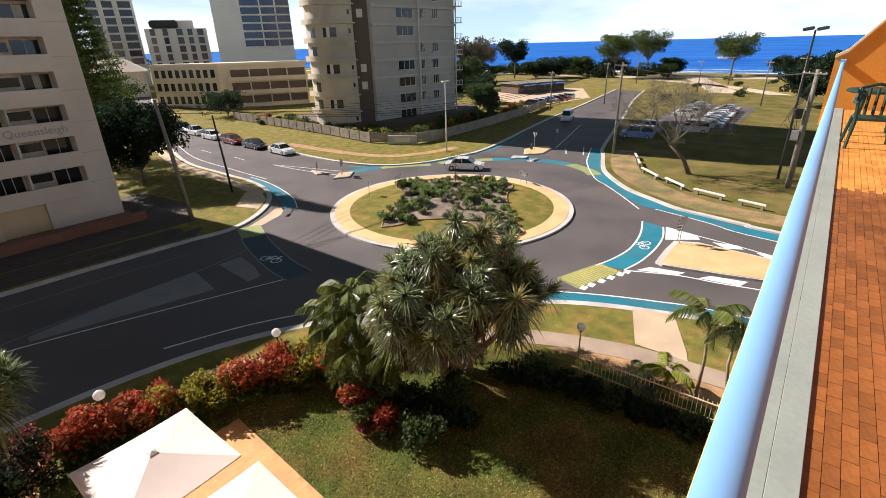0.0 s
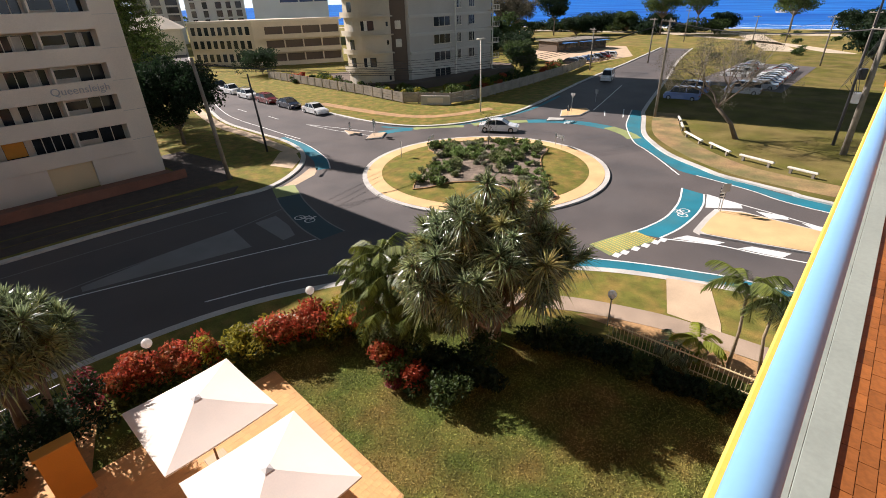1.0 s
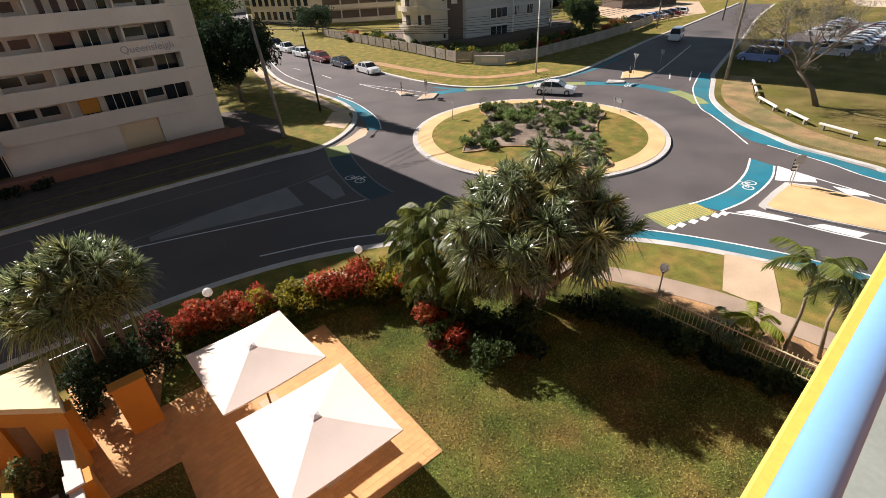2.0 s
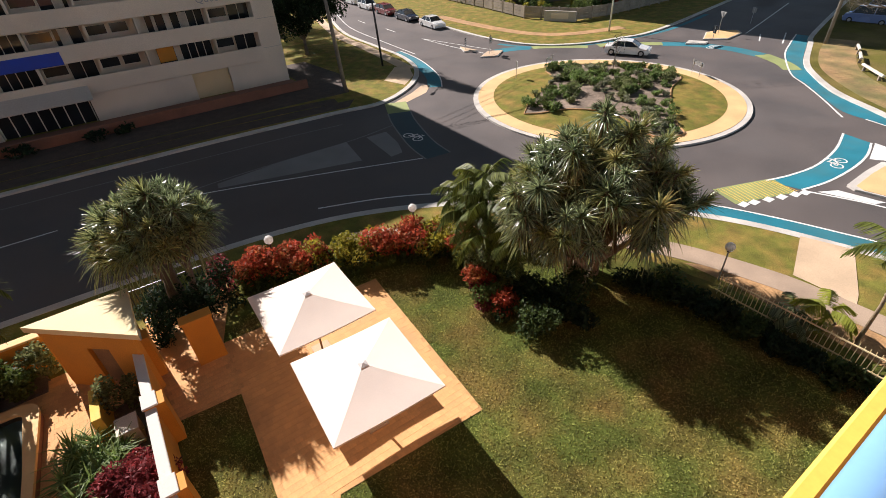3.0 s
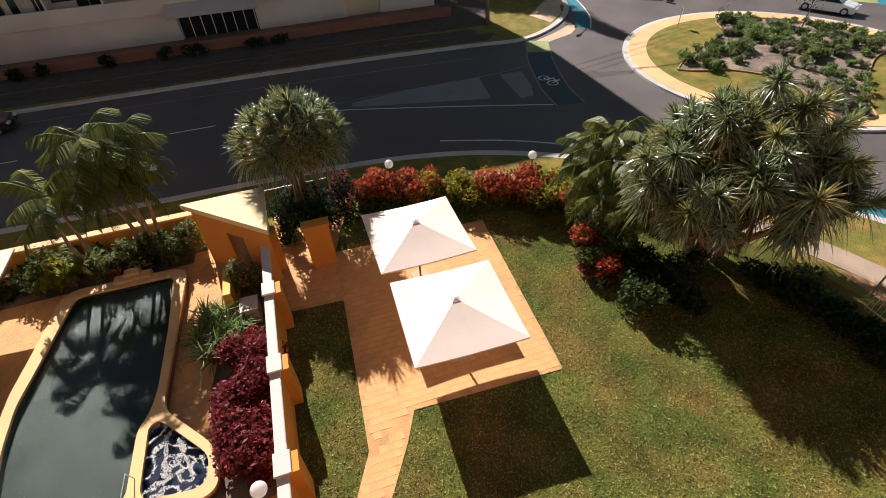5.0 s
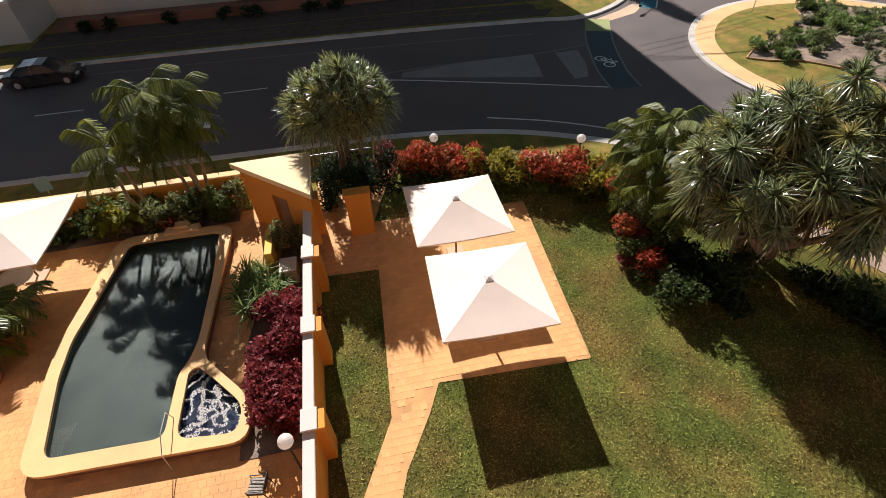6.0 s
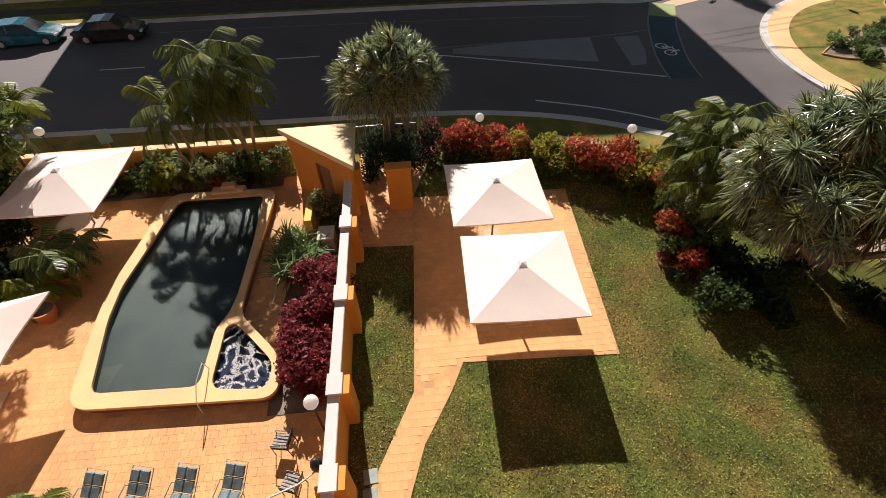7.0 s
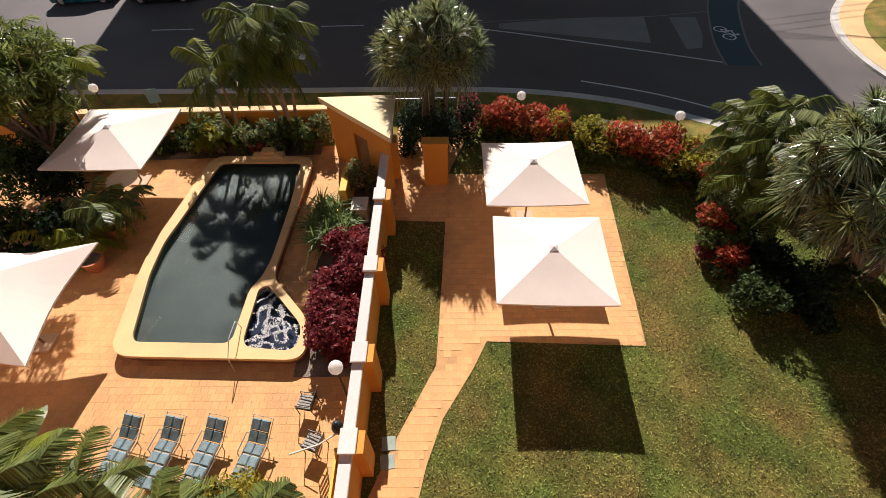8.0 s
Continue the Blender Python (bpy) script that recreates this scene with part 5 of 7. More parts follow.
# ---- balcony ----
FLOOR = 12.4
piece("balcony_slab", Form().box(-6, -2.4, FLOOR - 0.25, 14.6, 0.03, FLOOR - 0.012), "floor_grout", "tiled balcony slab high over the garden", "floor", kind="structure")
piece("balcony_edge", Form().box(-6, 0.03, FLOOR - 0.4, 14.6, 0.098, FLOOR + 0.05, bevel=0.012), "yellow", "yellow painted balcony edge", "balcony edge", kind="structure")
ledge = Form()
for y0, y1 in ((-0.234, -0.126), (-0.1252, 0.028)):
    ledge.box(-6, y0, FLOOR - 0.011, 14.55, y1, FLOOR + 0.012, bevel=0.002)
piece("balcony_ledge", ledge, "grey_ledge", "pale grey-green ledge along the railing", "ledge", kind="structure")
rail = thing("balcony_railing", "rounded glossy sky-blue handrail along the balcony", "railing", (0, 0.004, 0))
oval = Form()
n = 20
prof = [(0.034 * math.cos(2 * math.pi * k / n), 0.02 * math.sin(2 * math.pi * k / n)) for k in range(n)]
for x in (-6, 14.6):
    oval.v += [(x, y, FLOOR + 0.98 + z) for y, z in prof]
oval.f = [(k, (k + 1) % n, n + (k + 1) % n, n + k) for k in range(n)] + [tuple(range(n)), tuple(range(n, 2 * n))[::-1]]
part("handrail", oval, "blue_rail", rail, smooth=True)
part("bracket", Form().box(14.5, -0.05, FLOOR + 0.9, 14.6, 0.05, FLOOR + 1.06, bevel=0.01), "blue_rail", rail)
part("bracket", Form().box(-6.0, -0.05, FLOOR + 0.9, -5.9, 0.05, FLOOR + 1.06, bevel=0.01), "blue_rail", rail)
piece("wall_west", Form().box(-6.25, -2.4, FLOOR - 0.4, -6.0, 0.108, FLOOR + 2.4), "orange", "orange balcony end wall", "wall", kind="structure")
# unseen closing wall; its dark red-brown is chosen to cut bounced light
piece("wall_south", Form().box(-40, -2.7, 0, 15.2, -2.4, 17), "brick", "unseen hotel wall behind the balcony, darkened against bounced light", "wall", kind="structure")
end = Form()
end.add([(14.6, 0.16, 12), (14.6, 0.16, 13.5), (14.6, -0.05, 13.62), (14.6, -0.75, 14.5), (14.6, -2.4, 14.5), (14.6, -2.4, 12)] + [(14.85, 0.16, 12), (14.85, 0.16, 13.5), (14.85, -0.05, 13.62), (14.85, -0.75, 14.5), (14.85, -2.4, 14.5), (14.85, -2.4, 12)],
        [(0, 1, 2, 3, 4, 5), (11, 10, 9, 8, 7, 6)] + [(i, 6 + i, 6 + (i + 1) % 6, (i + 1) % 6) for i in range(6)])
piece("wall_end", end, "orange", "orange balcony end wall with a sloping top", "wall", kind="structure")
cap = Form()
for p, q in (((0.17, 13.5), (-0.05, 13.63)), ((-0.05, 13.63), (-0.76, 14.53)), ((-0.76, 14.53), (-2.4, 14.53))):
    cap.add([(x, y, z + d) for x in (14.56, 14.89) for (y, z) in (p, q) for d in (-0.02, 0.05)], [(0, 1, 3, 2), (4, 6, 7, 5), (1, 5, 7, 3), (0, 2, 6, 4), (0, 4, 5, 1), (2, 3, 7, 6)])
piece("wall_cap", cap, "cream", "pale coping on the balcony end wall", "coping", kind="structure")


def plastic_chair(x, y, turn):
    ob = thing("balcony_chair", "dark green moulded plastic balcony chair", "chair", (x, y, FLOOR - 0.006), turn, group="balcony chairs")
    part("seat", Form().box(-0.25, -0.25, 0.4, 0.25, 0.25, 0.44, bevel=0.015), "dark_green", ob)
    for lx in (-1, 1):
        part("front_leg", Form().tube([(lx * 0.28, 0.3, 0), (lx * 0.24, 0.22, 0.42), (lx * 0.26, 0.2, 0.64)], 0.024, 6), "dark_green", ob)
        part("back_leg", Form().tube([(lx * 0.28, -0.32, 0), (lx * 0.23, -0.22, 0.42)], 0.024, 6), "dark_green", ob)
        part("armrest", Form().tube([(lx * 0.26, 0.22, 0.64), (lx * 0.28, 0, 0.66), (lx * 0.25, -0.28, 0.66)], 0.026, 6), "dark_green", ob)
    for k in range(5):
        part("back_slat", Form().tube([(-0.2 + 0.1 * k, -0.24, 0.44), (-0.2 + 0.1 * k, -0.3, 0.82)], 0.022, 5), "dark_green", ob)
    part("back_rim", Form().tube([(-0.25, -0.26, 0.6), (-0.22, -0.31, 0.82), (0, -0.33, 0.88), (0.22, -0.31, 0.82), (0.25, -0.26, 0.6)], 0.026, 6), "dark_green", ob)
    return ob


plastic_chair(9.75, -0.55, 95)
plastic_chair(12.2, -1.5, -60)
table = thing("balcony_table", "round dark green plastic balcony table", "table", (11.0, -0.6, FLOOR - 0.006))
part("tabletop", Form().lathe([(0.42, 0.68), (0.46, 0.7), (0.46, 0.72), (0.44, 0.735)], sides=24), "dark_green", table)
for k in range(4):
    a = math.pi / 4 + k * math.pi / 2
    part("leg", Form().tube([(0.34 * math.cos(a), 0.34 * math.sin(a), 0), (0.26 * math.cos(a), 0.26 * math.sin(a), 0.68)], 0.025, 6), "dark_green", table)


# ---- plants ----
def cloth(name, quads, mat):
    """A mesh of loose quads from an array of shape (n, 4, 3)."""
    quads = np.asarray(quads, dtype=np.float32).reshape(-1, 4, 3)
    n = len(quads)
    me = bpy.data.meshes.new(name)
    me.vertices.add(4 * n), me.loops.add(4 * n), me.polygons.add(n)
    me.vertices.foreach_set("co", quads.ravel())
    me.loops.foreach_set("vertex_index", np.arange(4 * n, dtype=np.int32))
    me.polygons.foreach_set("loop_start", np.arange(0, 4 * n, 4, dtype=np.int32))
    me.polygons.foreach_set("loop_total", np.full(n, 4, dtype=np.int32))
    me.materials.append(M[mat])
    me.update(calc_edges=True)
    return me


def unit(v):
    return v / np.maximum(np.linalg.norm(v, axis=-1, keepdims=True), 1e-9)


def leaves(rng, centres, length, width, up=0.25):
    """Pointed leaves, one at each centre, turned every way but mostly facing up and out."""
    n = len(centres)
    along = unit(rng.normal(size=(n, 3)) + np.array([0, 0, -0.25]))
    facing = unit(rng.normal(size=(n, 3)) + np.array([0, 0, 2.0 * up]))
    across = unit(np.cross(along, facing))
    size = rng.uniform(0.65, 1.3, (n, 1))
    a, b = along * length * size * 0.5, across * width * size * 0.5
    return np.stack([centres - a, centres - b + a * 0.1, centres + a, centres + b + a * 0.1], 1)


def clump_points(rng, n, centre, radii, rough=0.35, hollow=0.55, lobes=7):
    """Points in an uneven, lobed crown with gaps."""
    centre, radii = np.array(centre), np.array(radii)
    hubs = unit(rng.normal(size=(lobes, 3))) * rng.uniform(0.35, 0.75, (lobes, 1))
    hubs[:, 2] = rng.uniform(-0.65, 0.75, lobes)
    sizes = rng.uniform(0.3, 0.3 + rough, lobes)
    pick = rng.choice(lobes, n, p=sizes / sizes.sum())
    r = rng.uniform(hollow, 1.0, (n, 1))
    return centre + (hubs[pick] + unit(rng.normal(size=(n, 3))) * r * sizes[pick][:, None]) * radii


def shrub(name, label, x, y, r, h, mat, n=900, leaf=(0.16, 0.07), z=None, seed=0, lower=None, category="shrub", group="", lobes=9):
    """A leafy bush with twigs; lower gives its shaded lower leaves another kind."""
    rng = np.random.default_rng(seed + int(abs(x * 31 + y * 17) * 10))
    ob = thing(name, label, category, (x, y, GZ if z is None else z), group=group)
    pts = clump_points(rng, n, (0, 0, h * 0.52), (r, r, h * 0.5), lobes=lobes)
    pts[:, 2] = np.maximum(pts[:, 2], 0.03)
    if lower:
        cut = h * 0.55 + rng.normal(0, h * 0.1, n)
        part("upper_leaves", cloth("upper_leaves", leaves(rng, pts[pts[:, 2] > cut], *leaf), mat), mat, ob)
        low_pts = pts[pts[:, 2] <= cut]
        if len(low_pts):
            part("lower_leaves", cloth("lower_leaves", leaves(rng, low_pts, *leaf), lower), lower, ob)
    else:
        part("leaves", cloth("leaves", leaves(rng, pts, *leaf), mat), mat, ob)
    a = rng.uniform(0, 6.28)
    part("stem", Form().tube([(0, 0, 0), (r * 0.15 * math.cos(a), r * 0.15 * math.sin(a), h * 0.3), (r * 0.3 * math.cos(a), r * 0.3 * math.sin(a), h * 0.7)], [0.03, 0.02, 0.008], 5), "bark", ob)
    return ob


def blades(rng, centre, n, length, width, lift=(-0.5, 1.0), droop=0.5, segs=3, tilt=(0, 0, 0)):
    """A rosette of arching strap leaves."""
    az = rng.uniform(0, 2 * np.pi, n)
    el = rng.uniform(*lift, n)
    d = unit(np.stack([np.cos(az) * np.cos(el), np.sin(az) * np.cos(el), np.sin(el)], 1) + np.array(tilt))
    side = np.stack([-np.sin(az), np.cos(az), np.zeros(n)], 1)
    size = length * rng.uniform(0.7, 1.2, n)[:, None]
    out, last = [], None
    for s in range(segs + 1):
        t = s / segs
        p = np.array(centre) + d * size * t + np.array([0, 0, -1]) * size * droop * t * t
        w = side * width * (1 - 0.9 * t ** 1.5)
        row = (p - w, p + w)
        if last is not None:
            out.append(np.stack([last[0], last[1], row[1], row[0]], 1))
        last = row
    return np.concatenate(out)


def rosette(rng, at, axis, n, length, width, spread=(0.15, 1.75), droop=0.4, segs=4):
    """Stiff folded strap leaves in a spiral round a branch end; the outer ones bend over."""
    axis = unit(np.array(axis, dtype=float))
    ref = unit(np.cross(axis, [0.3, 1.0, 0.1]))
    other = np.cross(axis, ref)
    k = (np.arange(n) + rng.uniform(0, 1, n)) / n
    theta = spread[0] + (spread[1] - spread[0]) * k ** 0.8 + rng.normal(0, 0.08, n)
    phi = np.arange(n) * 2.4 + rng.normal(0, 0.25, n)
    radial = np.cos(phi)[:, None] * ref + np.sin(phi)[:, None] * other
    d = unit(axis * np.cos(theta)[:, None] + radial * np.sin(theta)[:, None])
    across = unit(np.cross(axis, radial))
    fold = unit(np.cross(across, d))
    size = (length * rng.uniform(0.75, 1.15, n) * (0.72 + 0.4 * k))[:, None]
    bend = (droop * (0.25 + k) * rng.uniform(0.5, 1.4, n))[:, None]
    root = np.array(at) - axis * (0.4 * k)[:, None]
    out, last = [], None
    for s in range(segs + 1):
        t = s / segs
        p = root + d * size * t + np.array([0, 0, -1]) * size * bend * max(0.0, t - 0.25) ** 1.7
        w = width * (1 - 0.88 * t ** 1.6)
        lift = fold * w * 0.45
        row = (p - across * w + lift, p, p + across * w + lift)
        if last is not None:
            out += [np.stack([last[0], last[1], row[1], row[0]], 1), np.stack([last[1], last[2], row[2], row[1]], 1)]
        last = row
    return np.concatenate(out)


def pandanus(label, x, y, heads, trunk_mat="pale_bark", blade=1.1, per_head=64, seed=3, limbs=9):
    """A screw pine: trunks that fork into branches, each ending in a rosette of long strap leaves over a dead skirt."""
    rng = np.random.default_rng(seed)
    ob = thing("pandanus_tree", label, "tree", (x, y, GZ))
    heads = np.array(heads)
    crown, pale, skirt_q = [], [], []
    pick = rng.choice(len(heads), limbs, replace=False)
    hubs = np.column_stack([heads[pick, :2] * 0.55, heads[pick, 2] * 0.56])
    for h in hubs:
        foot = h[:2] * 0.35 + rng.normal(0, 0.12, 2)
        part("trunk", Form().tube([(foot[0], foot[1], -0.05), (foot[0] * 1.1 + rng.normal(0, 0.08), foot[1] * 1.1 + rng.normal(0, 0.08), h[2] * 0.45), tuple(h)], [0.19, 0.15, 0.12], 8), trunk_mat, ob, smooth=True)
    for i, head in enumerate(heads):
        hx, hy, hz = head
        hub = hubs[np.argmin(np.linalg.norm(hubs - head, axis=1))]
        axis = unit(np.array([hx - hub[0] * 0.8 + rng.normal(0, 0.35), hy - hub[1] * 0.8 + rng.normal(0, 0.35), 1.5 + 0.25 * (hz - hub[2])]))
        size = rng.uniform(0.7, 1.25)
        lengths = blade * size * rng.uniform(0.85, 1.15)
        (pale if i % 4 == 0 else crown).append(rosette(rng, head, axis, int(per_head * size), lengths, 0.041, (0.12, rng.uniform(1.5, 1.9)), rng.uniform(0.5, 1.1)))
        skirt_q.append(rosette(rng, head - axis * 0.4, -axis, 16, blade * 0.85, 0.03, (0.2, 1.0), 0.5, 2))
        elbow = hub * 0.45 + head * 0.55 + np.array([rng.normal(0, 0.12), rng.normal(0, 0.12), -0.22])
        part("branch", Form().tube([tuple(hub - np.array([0, 0, 0.1])), tuple(elbow), tuple(head)], [0.1, 0.075, 0.06], 6), trunk_mat, ob, smooth=True)
    part("crown", cloth("crown", np.concatenate(crown), "pandanus"), "pandanus", ob)
    part("young_leaves", cloth("young_leaves", np.concatenate(pale), "pandanus_pale"), "pandanus_pale", ob, "yellow-green younger rosettes")
    part("dead_leaves", cloth("dead_leaves", np.concatenate(skirt_q), "dead_leaf"), "dead_leaf", ob, "hanging brown dead leaves")
    return ob


def frond(rng, base, azimuth, length, rise, droop, leaflet=0.45, pairs=36):
    """One feather leaf of a palm: leaflets on both sides of an arching stalk."""
    t = np.linspace(0.12, 1, pairs)
    out = np.array([math.cos(azimuth), math.sin(azimuth), 0])
    side = np.array([-math.sin(azimuth), math.cos(azimuth), 0])
    p = np.array(base) + out * (length * (t - 0.18 * t ** 3))[:, None] + np.array([0, 0, 1]) * (length * (rise * t - droop * t * t))[:, None]
    quads = []
    for s in (-1, 1):
        ln = leaflet * np.sin(np.pi * (0.12 + 0.82 * t)) ** 0.7
        tip = p + (side * s * 0.82 + out * 0.5)[None] * ln[:, None] + np.array([0, 0, -0.6]) * (ln * rng.uniform(0.6, 1.3, pairs))[:, None]
        w = out * 0.028
        quads.append(np.stack([p - w, p + w, tip + w * 0.3, tip - w * 0.3], 1))
    stalk = np.stack([p[:-1] - side * 0.018, p[:-1] + side * 0.018, p[1:] + side * 0.012, p[1:] - side * 0.012], 1)
    return np.concatenate(quads + [stalk])


def palm(label, x, y, stems, length=1.7, fronds=11, mat="palm", seed=1, leaflet=0.45, trunk="pale_bark", z=None, trunk_r=0.07):
    """stems: (dx, dy, height) for each trunk of the clump."""
    rng = np.random.default_rng(seed)
    ob = thing("palm_tree", label, "palm", (x, y, GZ if z is None else z))
    for dx, dy, h in stems:
        bend = rng.normal(0, 0.12, 2)
        part("trunk", Form().tube([(dx * 0.3, dy * 0.3, -0.05), (dx * 0.6 + bend[0], dy * 0.6 + bend[1], h * 0.5), (dx, dy, h)], [trunk_r * 1.3, trunk_r, trunk_r * 0.8], 8), trunk, ob, smooth=True)
        q = []
        start = rng.uniform(0, 6)
        for k in range(fronds):
            young = k / fronds
            q.append(frond(rng, (dx, dy, h), start + k * 2.4, length * rng.uniform(0.85, 1.15), 0.35 + 0.75 * young, 0.95 - 0.25 * young, leaflet))
        part("crown", cloth("crown", np.concatenate(q), mat), mat, ob)
    return ob


def broad_tree(label, x, y, h, r, mat, seed=1, n=3500, leaf=(0.35, 0.2), clumps=9, trunk_h=0.4, lean=(0, 0), name="tree", thick=0.02, z=None, flat=0.6):
    """A tree with a forking trunk, limbs and separate leaf masses with gaps between."""
    rng = np.random.default_rng(seed)
    ob = thing(name, label, "tree", (x, y, GZ if z is None else z))
    th = h * trunk_h
    part("trunk", Form().tube([(0, 0, -0.1), (lean[0] * 0.4, lean[1] * 0.4, th * 0.5), (lean[0], lean[1], th)], [h * thick * 1.5, h * thick * 1.1, h * thick], 8), "bark", ob, smooth=True)
    allp = []
    for k in range(clumps):
        a = 2 * math.pi * (k + rng.uniform(-0.3, 0.3)) / clumps * 1.9
        rr = r * rng.uniform(0.25, 0.8)
        c = np.array([lean[0] + rr * math.cos(a), lean[1] + rr * math.sin(a), th + (h - th) * rng.uniform(0.3, 0.9)])
        part("limb", Form().tube([(lean[0], lean[1], th * 0.95), tuple((c + np.array([lean[0], lean[1], th])) / 2 + rng.normal(0, 0.1 * r, 3) * 0.5), tuple(c)], [h * thick * 0.7, h * thick * 0.4, h * thick * 0.15], 5), "bark", ob)
        s = r * rng.uniform(0.35, 0.55)
        allp.append(clump_points(rng, n // clumps, c, (s, s, s * flat), lobes=6))
    part("crown", cloth("crown", leaves(rng, np.concatenate(allp), *leaf), mat), mat, ob)
    return ob


# pandanus grove in the corner of the garden
rng = np.random.default_rng(8)


def head_spots(rng, count, rx, ry, top, fall, apart, floor, rough, clear=()):
    """Branch ends spread over a domed crown, none nearer than apart; clear keeps balls free of them."""
    spots = []
    for _ in range(6000):
        a, u = rng.uniform(0, 2 * math.pi), math.sqrt(rng.uniform(0, 1))
        p = np.array([rx * u * math.cos(a), ry * u * math.sin(a), max(top - fall * u * u + rng.normal(0, rough), floor)])
        if all(np.linalg.norm(p - q) > apart for q in spots) and all(np.linalg.norm(p - np.array(c[:3])) > c[3] for c in clear):
            spots.append(p)
        if len(spots) == count:
            break
    return [tuple(p) for p in spots]


grove = head_spots(rng, 150, 4.2, 3.2, 5.8, 1.9, 0.45, 3.5, 0.6, ((-0.9, -1.9, 3.7, 1.0), (-0.2, -1.4, 3.3, 1.0), (-1.6, -2.4, 4.2, 0.95)))
# inner rosettes, hidden from above, added to block sun and deepen the lawn shadow
grove += head_spots(rng, 46, 3.0, 2.3, 4.7, 0.6, 0.5, 3.4, 0.35, ((-0.9, -1.9, 3.7, 1.0), (-0.2, -1.4, 3.3, 1.0), (-1.6, -2.4, 4.2, 0.95)))
grove += [(0.9, -0.9, 6.9), (0.3, -0.4, 6.5), (1.5, -1.3, 6.2), (2.6, -3.0, 4.1), (2.3, -2.3, 4.6)]
grove_tree = pandanus("old pandanus with many forked trunks and spiky rosettes", 14.4, 10.7, grove, seed=8, per_head=80, blade=0.9, limbs=12)
hang = []
for k in range(34):
    a, r = rng.uniform(0, 2 * math.pi), rng.uniform(0.8, 2.7)
    hang.append(rosette(rng, (r * math.cos(a), r * 0.8 * math.sin(a), rng.uniform(2.0, 3.5)), (0.2 * math.cos(a), 0.2 * math.sin(a), -1), 16, 0.95, 0.03, (0.15, 1.1), 0.6, 3))
part("dead_fronds", cloth("dead_fronds", np.concatenate(hang), "dead_leaf"), "dead_leaf", grove_tree, "curtain of brown hanging dead leaves")
west_heads = head_spots(rng, 84, 2.0, 1.9, 5.75, 1.4, 0.42, 4.3, 0.22)
pandanus("round-crowned pandanus behind the garden gate", -0.7, 18.95, west_heads, "bark", seed=12, blade=0.88, per_head=72, limbs=4)
palm("clump of arching golden cane palms beside the pandanus", 11.2, 13.5, [(0, 0, 3.6), (-0.6, 0.6, 3.0), (0.4, 0.9, 4.2), (-0.7, -0.5, 2.4), (-0.3, 1.2, 3.5), (0.8, 0.2, 4.0), (0.2, -1.7, 2.5)], 1.75, 14, "palm", 5, 0.42)
palm("feathery palm clump inside the street wall", -7.3, 18.7, [(-0.3, 0, 5.9), (0.4, 0.1, 5.3), (-0.9, 0.2, 4.7), (0.1, -0.2, 4.2), (-0.5, 0.3, 3.7)], 1.9, 13, "palm", 6, 0.6)
palm("young palm with one yellow leaf", -9.6, 18.5, [(0, 0, 4.0), (-0.5, 0.2, 3.4)], 1.7, 8, "palm", 7, 0.5)
palm("small yellow-green palm by the wall", -10.6, 18.2, [(0, 0, 1.2), (-0.6, 0.1, 1.0)], 1.1, 8, "palm_yellow", 9, 0.35)
yellow = [o for o in scene.objects if o.name.startswith("palm_tree")][2]
for a in (2.3, 2.9, -0.8):
    part("yellow_frond", cloth("yellow_frond", frond(np.random.default_rng(3), (0, 0, 4.0), a, 1.9, 1.15, 0.75, 0.55), "palm_yellow"), "palm_yellow", yellow, "bright yellow ageing frond")
palm("slender palm by the picket fence", 18.9, 1.7, [(0.2, 0.2, 3.9)], 1.75, 11, "palm", 10, 0.5, trunk_r=0.06)
palm("slender palm by the picket fence", 19.3, 0.6, [(0.3, 0.3, 3.3)], 1.5, 10, "pandanus", 11, 0.5, trunk_r=0.06)
palm("young bright green palm by the fence", 18.5, 2.9, [(0, 0, 1.1)], 1.3, 8, "palm_yellow", 13, 0.4, trunk_r=0.05)
palm("young grey-green palm by the fence", 17.9, 3.6, [(0, 0, 0.6)], 1.1, 10, "pandanus", 14, 0.4, trunk_r=0.05)
palm("potted palm on the pool terrace", -13.15, 13.05, [(0, 0, 0.9), (-0.5, 0.2, 1.0), (0.3, 0.3, 0.8)], 1.5, 9, "palm", 15, 0.4, z=GZ + 0.5)
palm("potted palm on the pool terrace", -14.3, 12.6, [(0, 0, 0.9), (-0.6, -0.4, 1.1), (0.4, -0.5, 0.7)], 1.4, 9, "palm_yellow", 16, 0.4)
palm("dense palm clump under the hotel wall", -9.4, 2.7, [(0, 0, 2.5), (-0.9, 0.3, 2.7), (0.9, 0.0, 2.1), (-1.8, 0.7, 2.3)], 1.7, 9, "palm", 17, 0.5)
palm("dense palm clump under the hotel wall", -5.6, 2.0, [(0, 0, 2.0), (-0.9, 0.3, 2.2), (0.9, 0.2, 1.7), (1.7, 0.0, 1.4)], 1.5, 9, "palm", 18, 0.45)
palm("leaning yellow-green palm at the street corner", -16.8, 18.6, [(0, 0, 4.4), (0.9, 0.2, 4.2), (-0.9, 0.4, 4.9)], 1.8, 10, "palm_yellow", 19, 0.5)
broad_tree("dense dark shade tree beside the pool umbrella", -17.0, 16.6, 6.8, 3.0, "palm", 20, 13000, (0.42, 0.09), 18, 0.25)
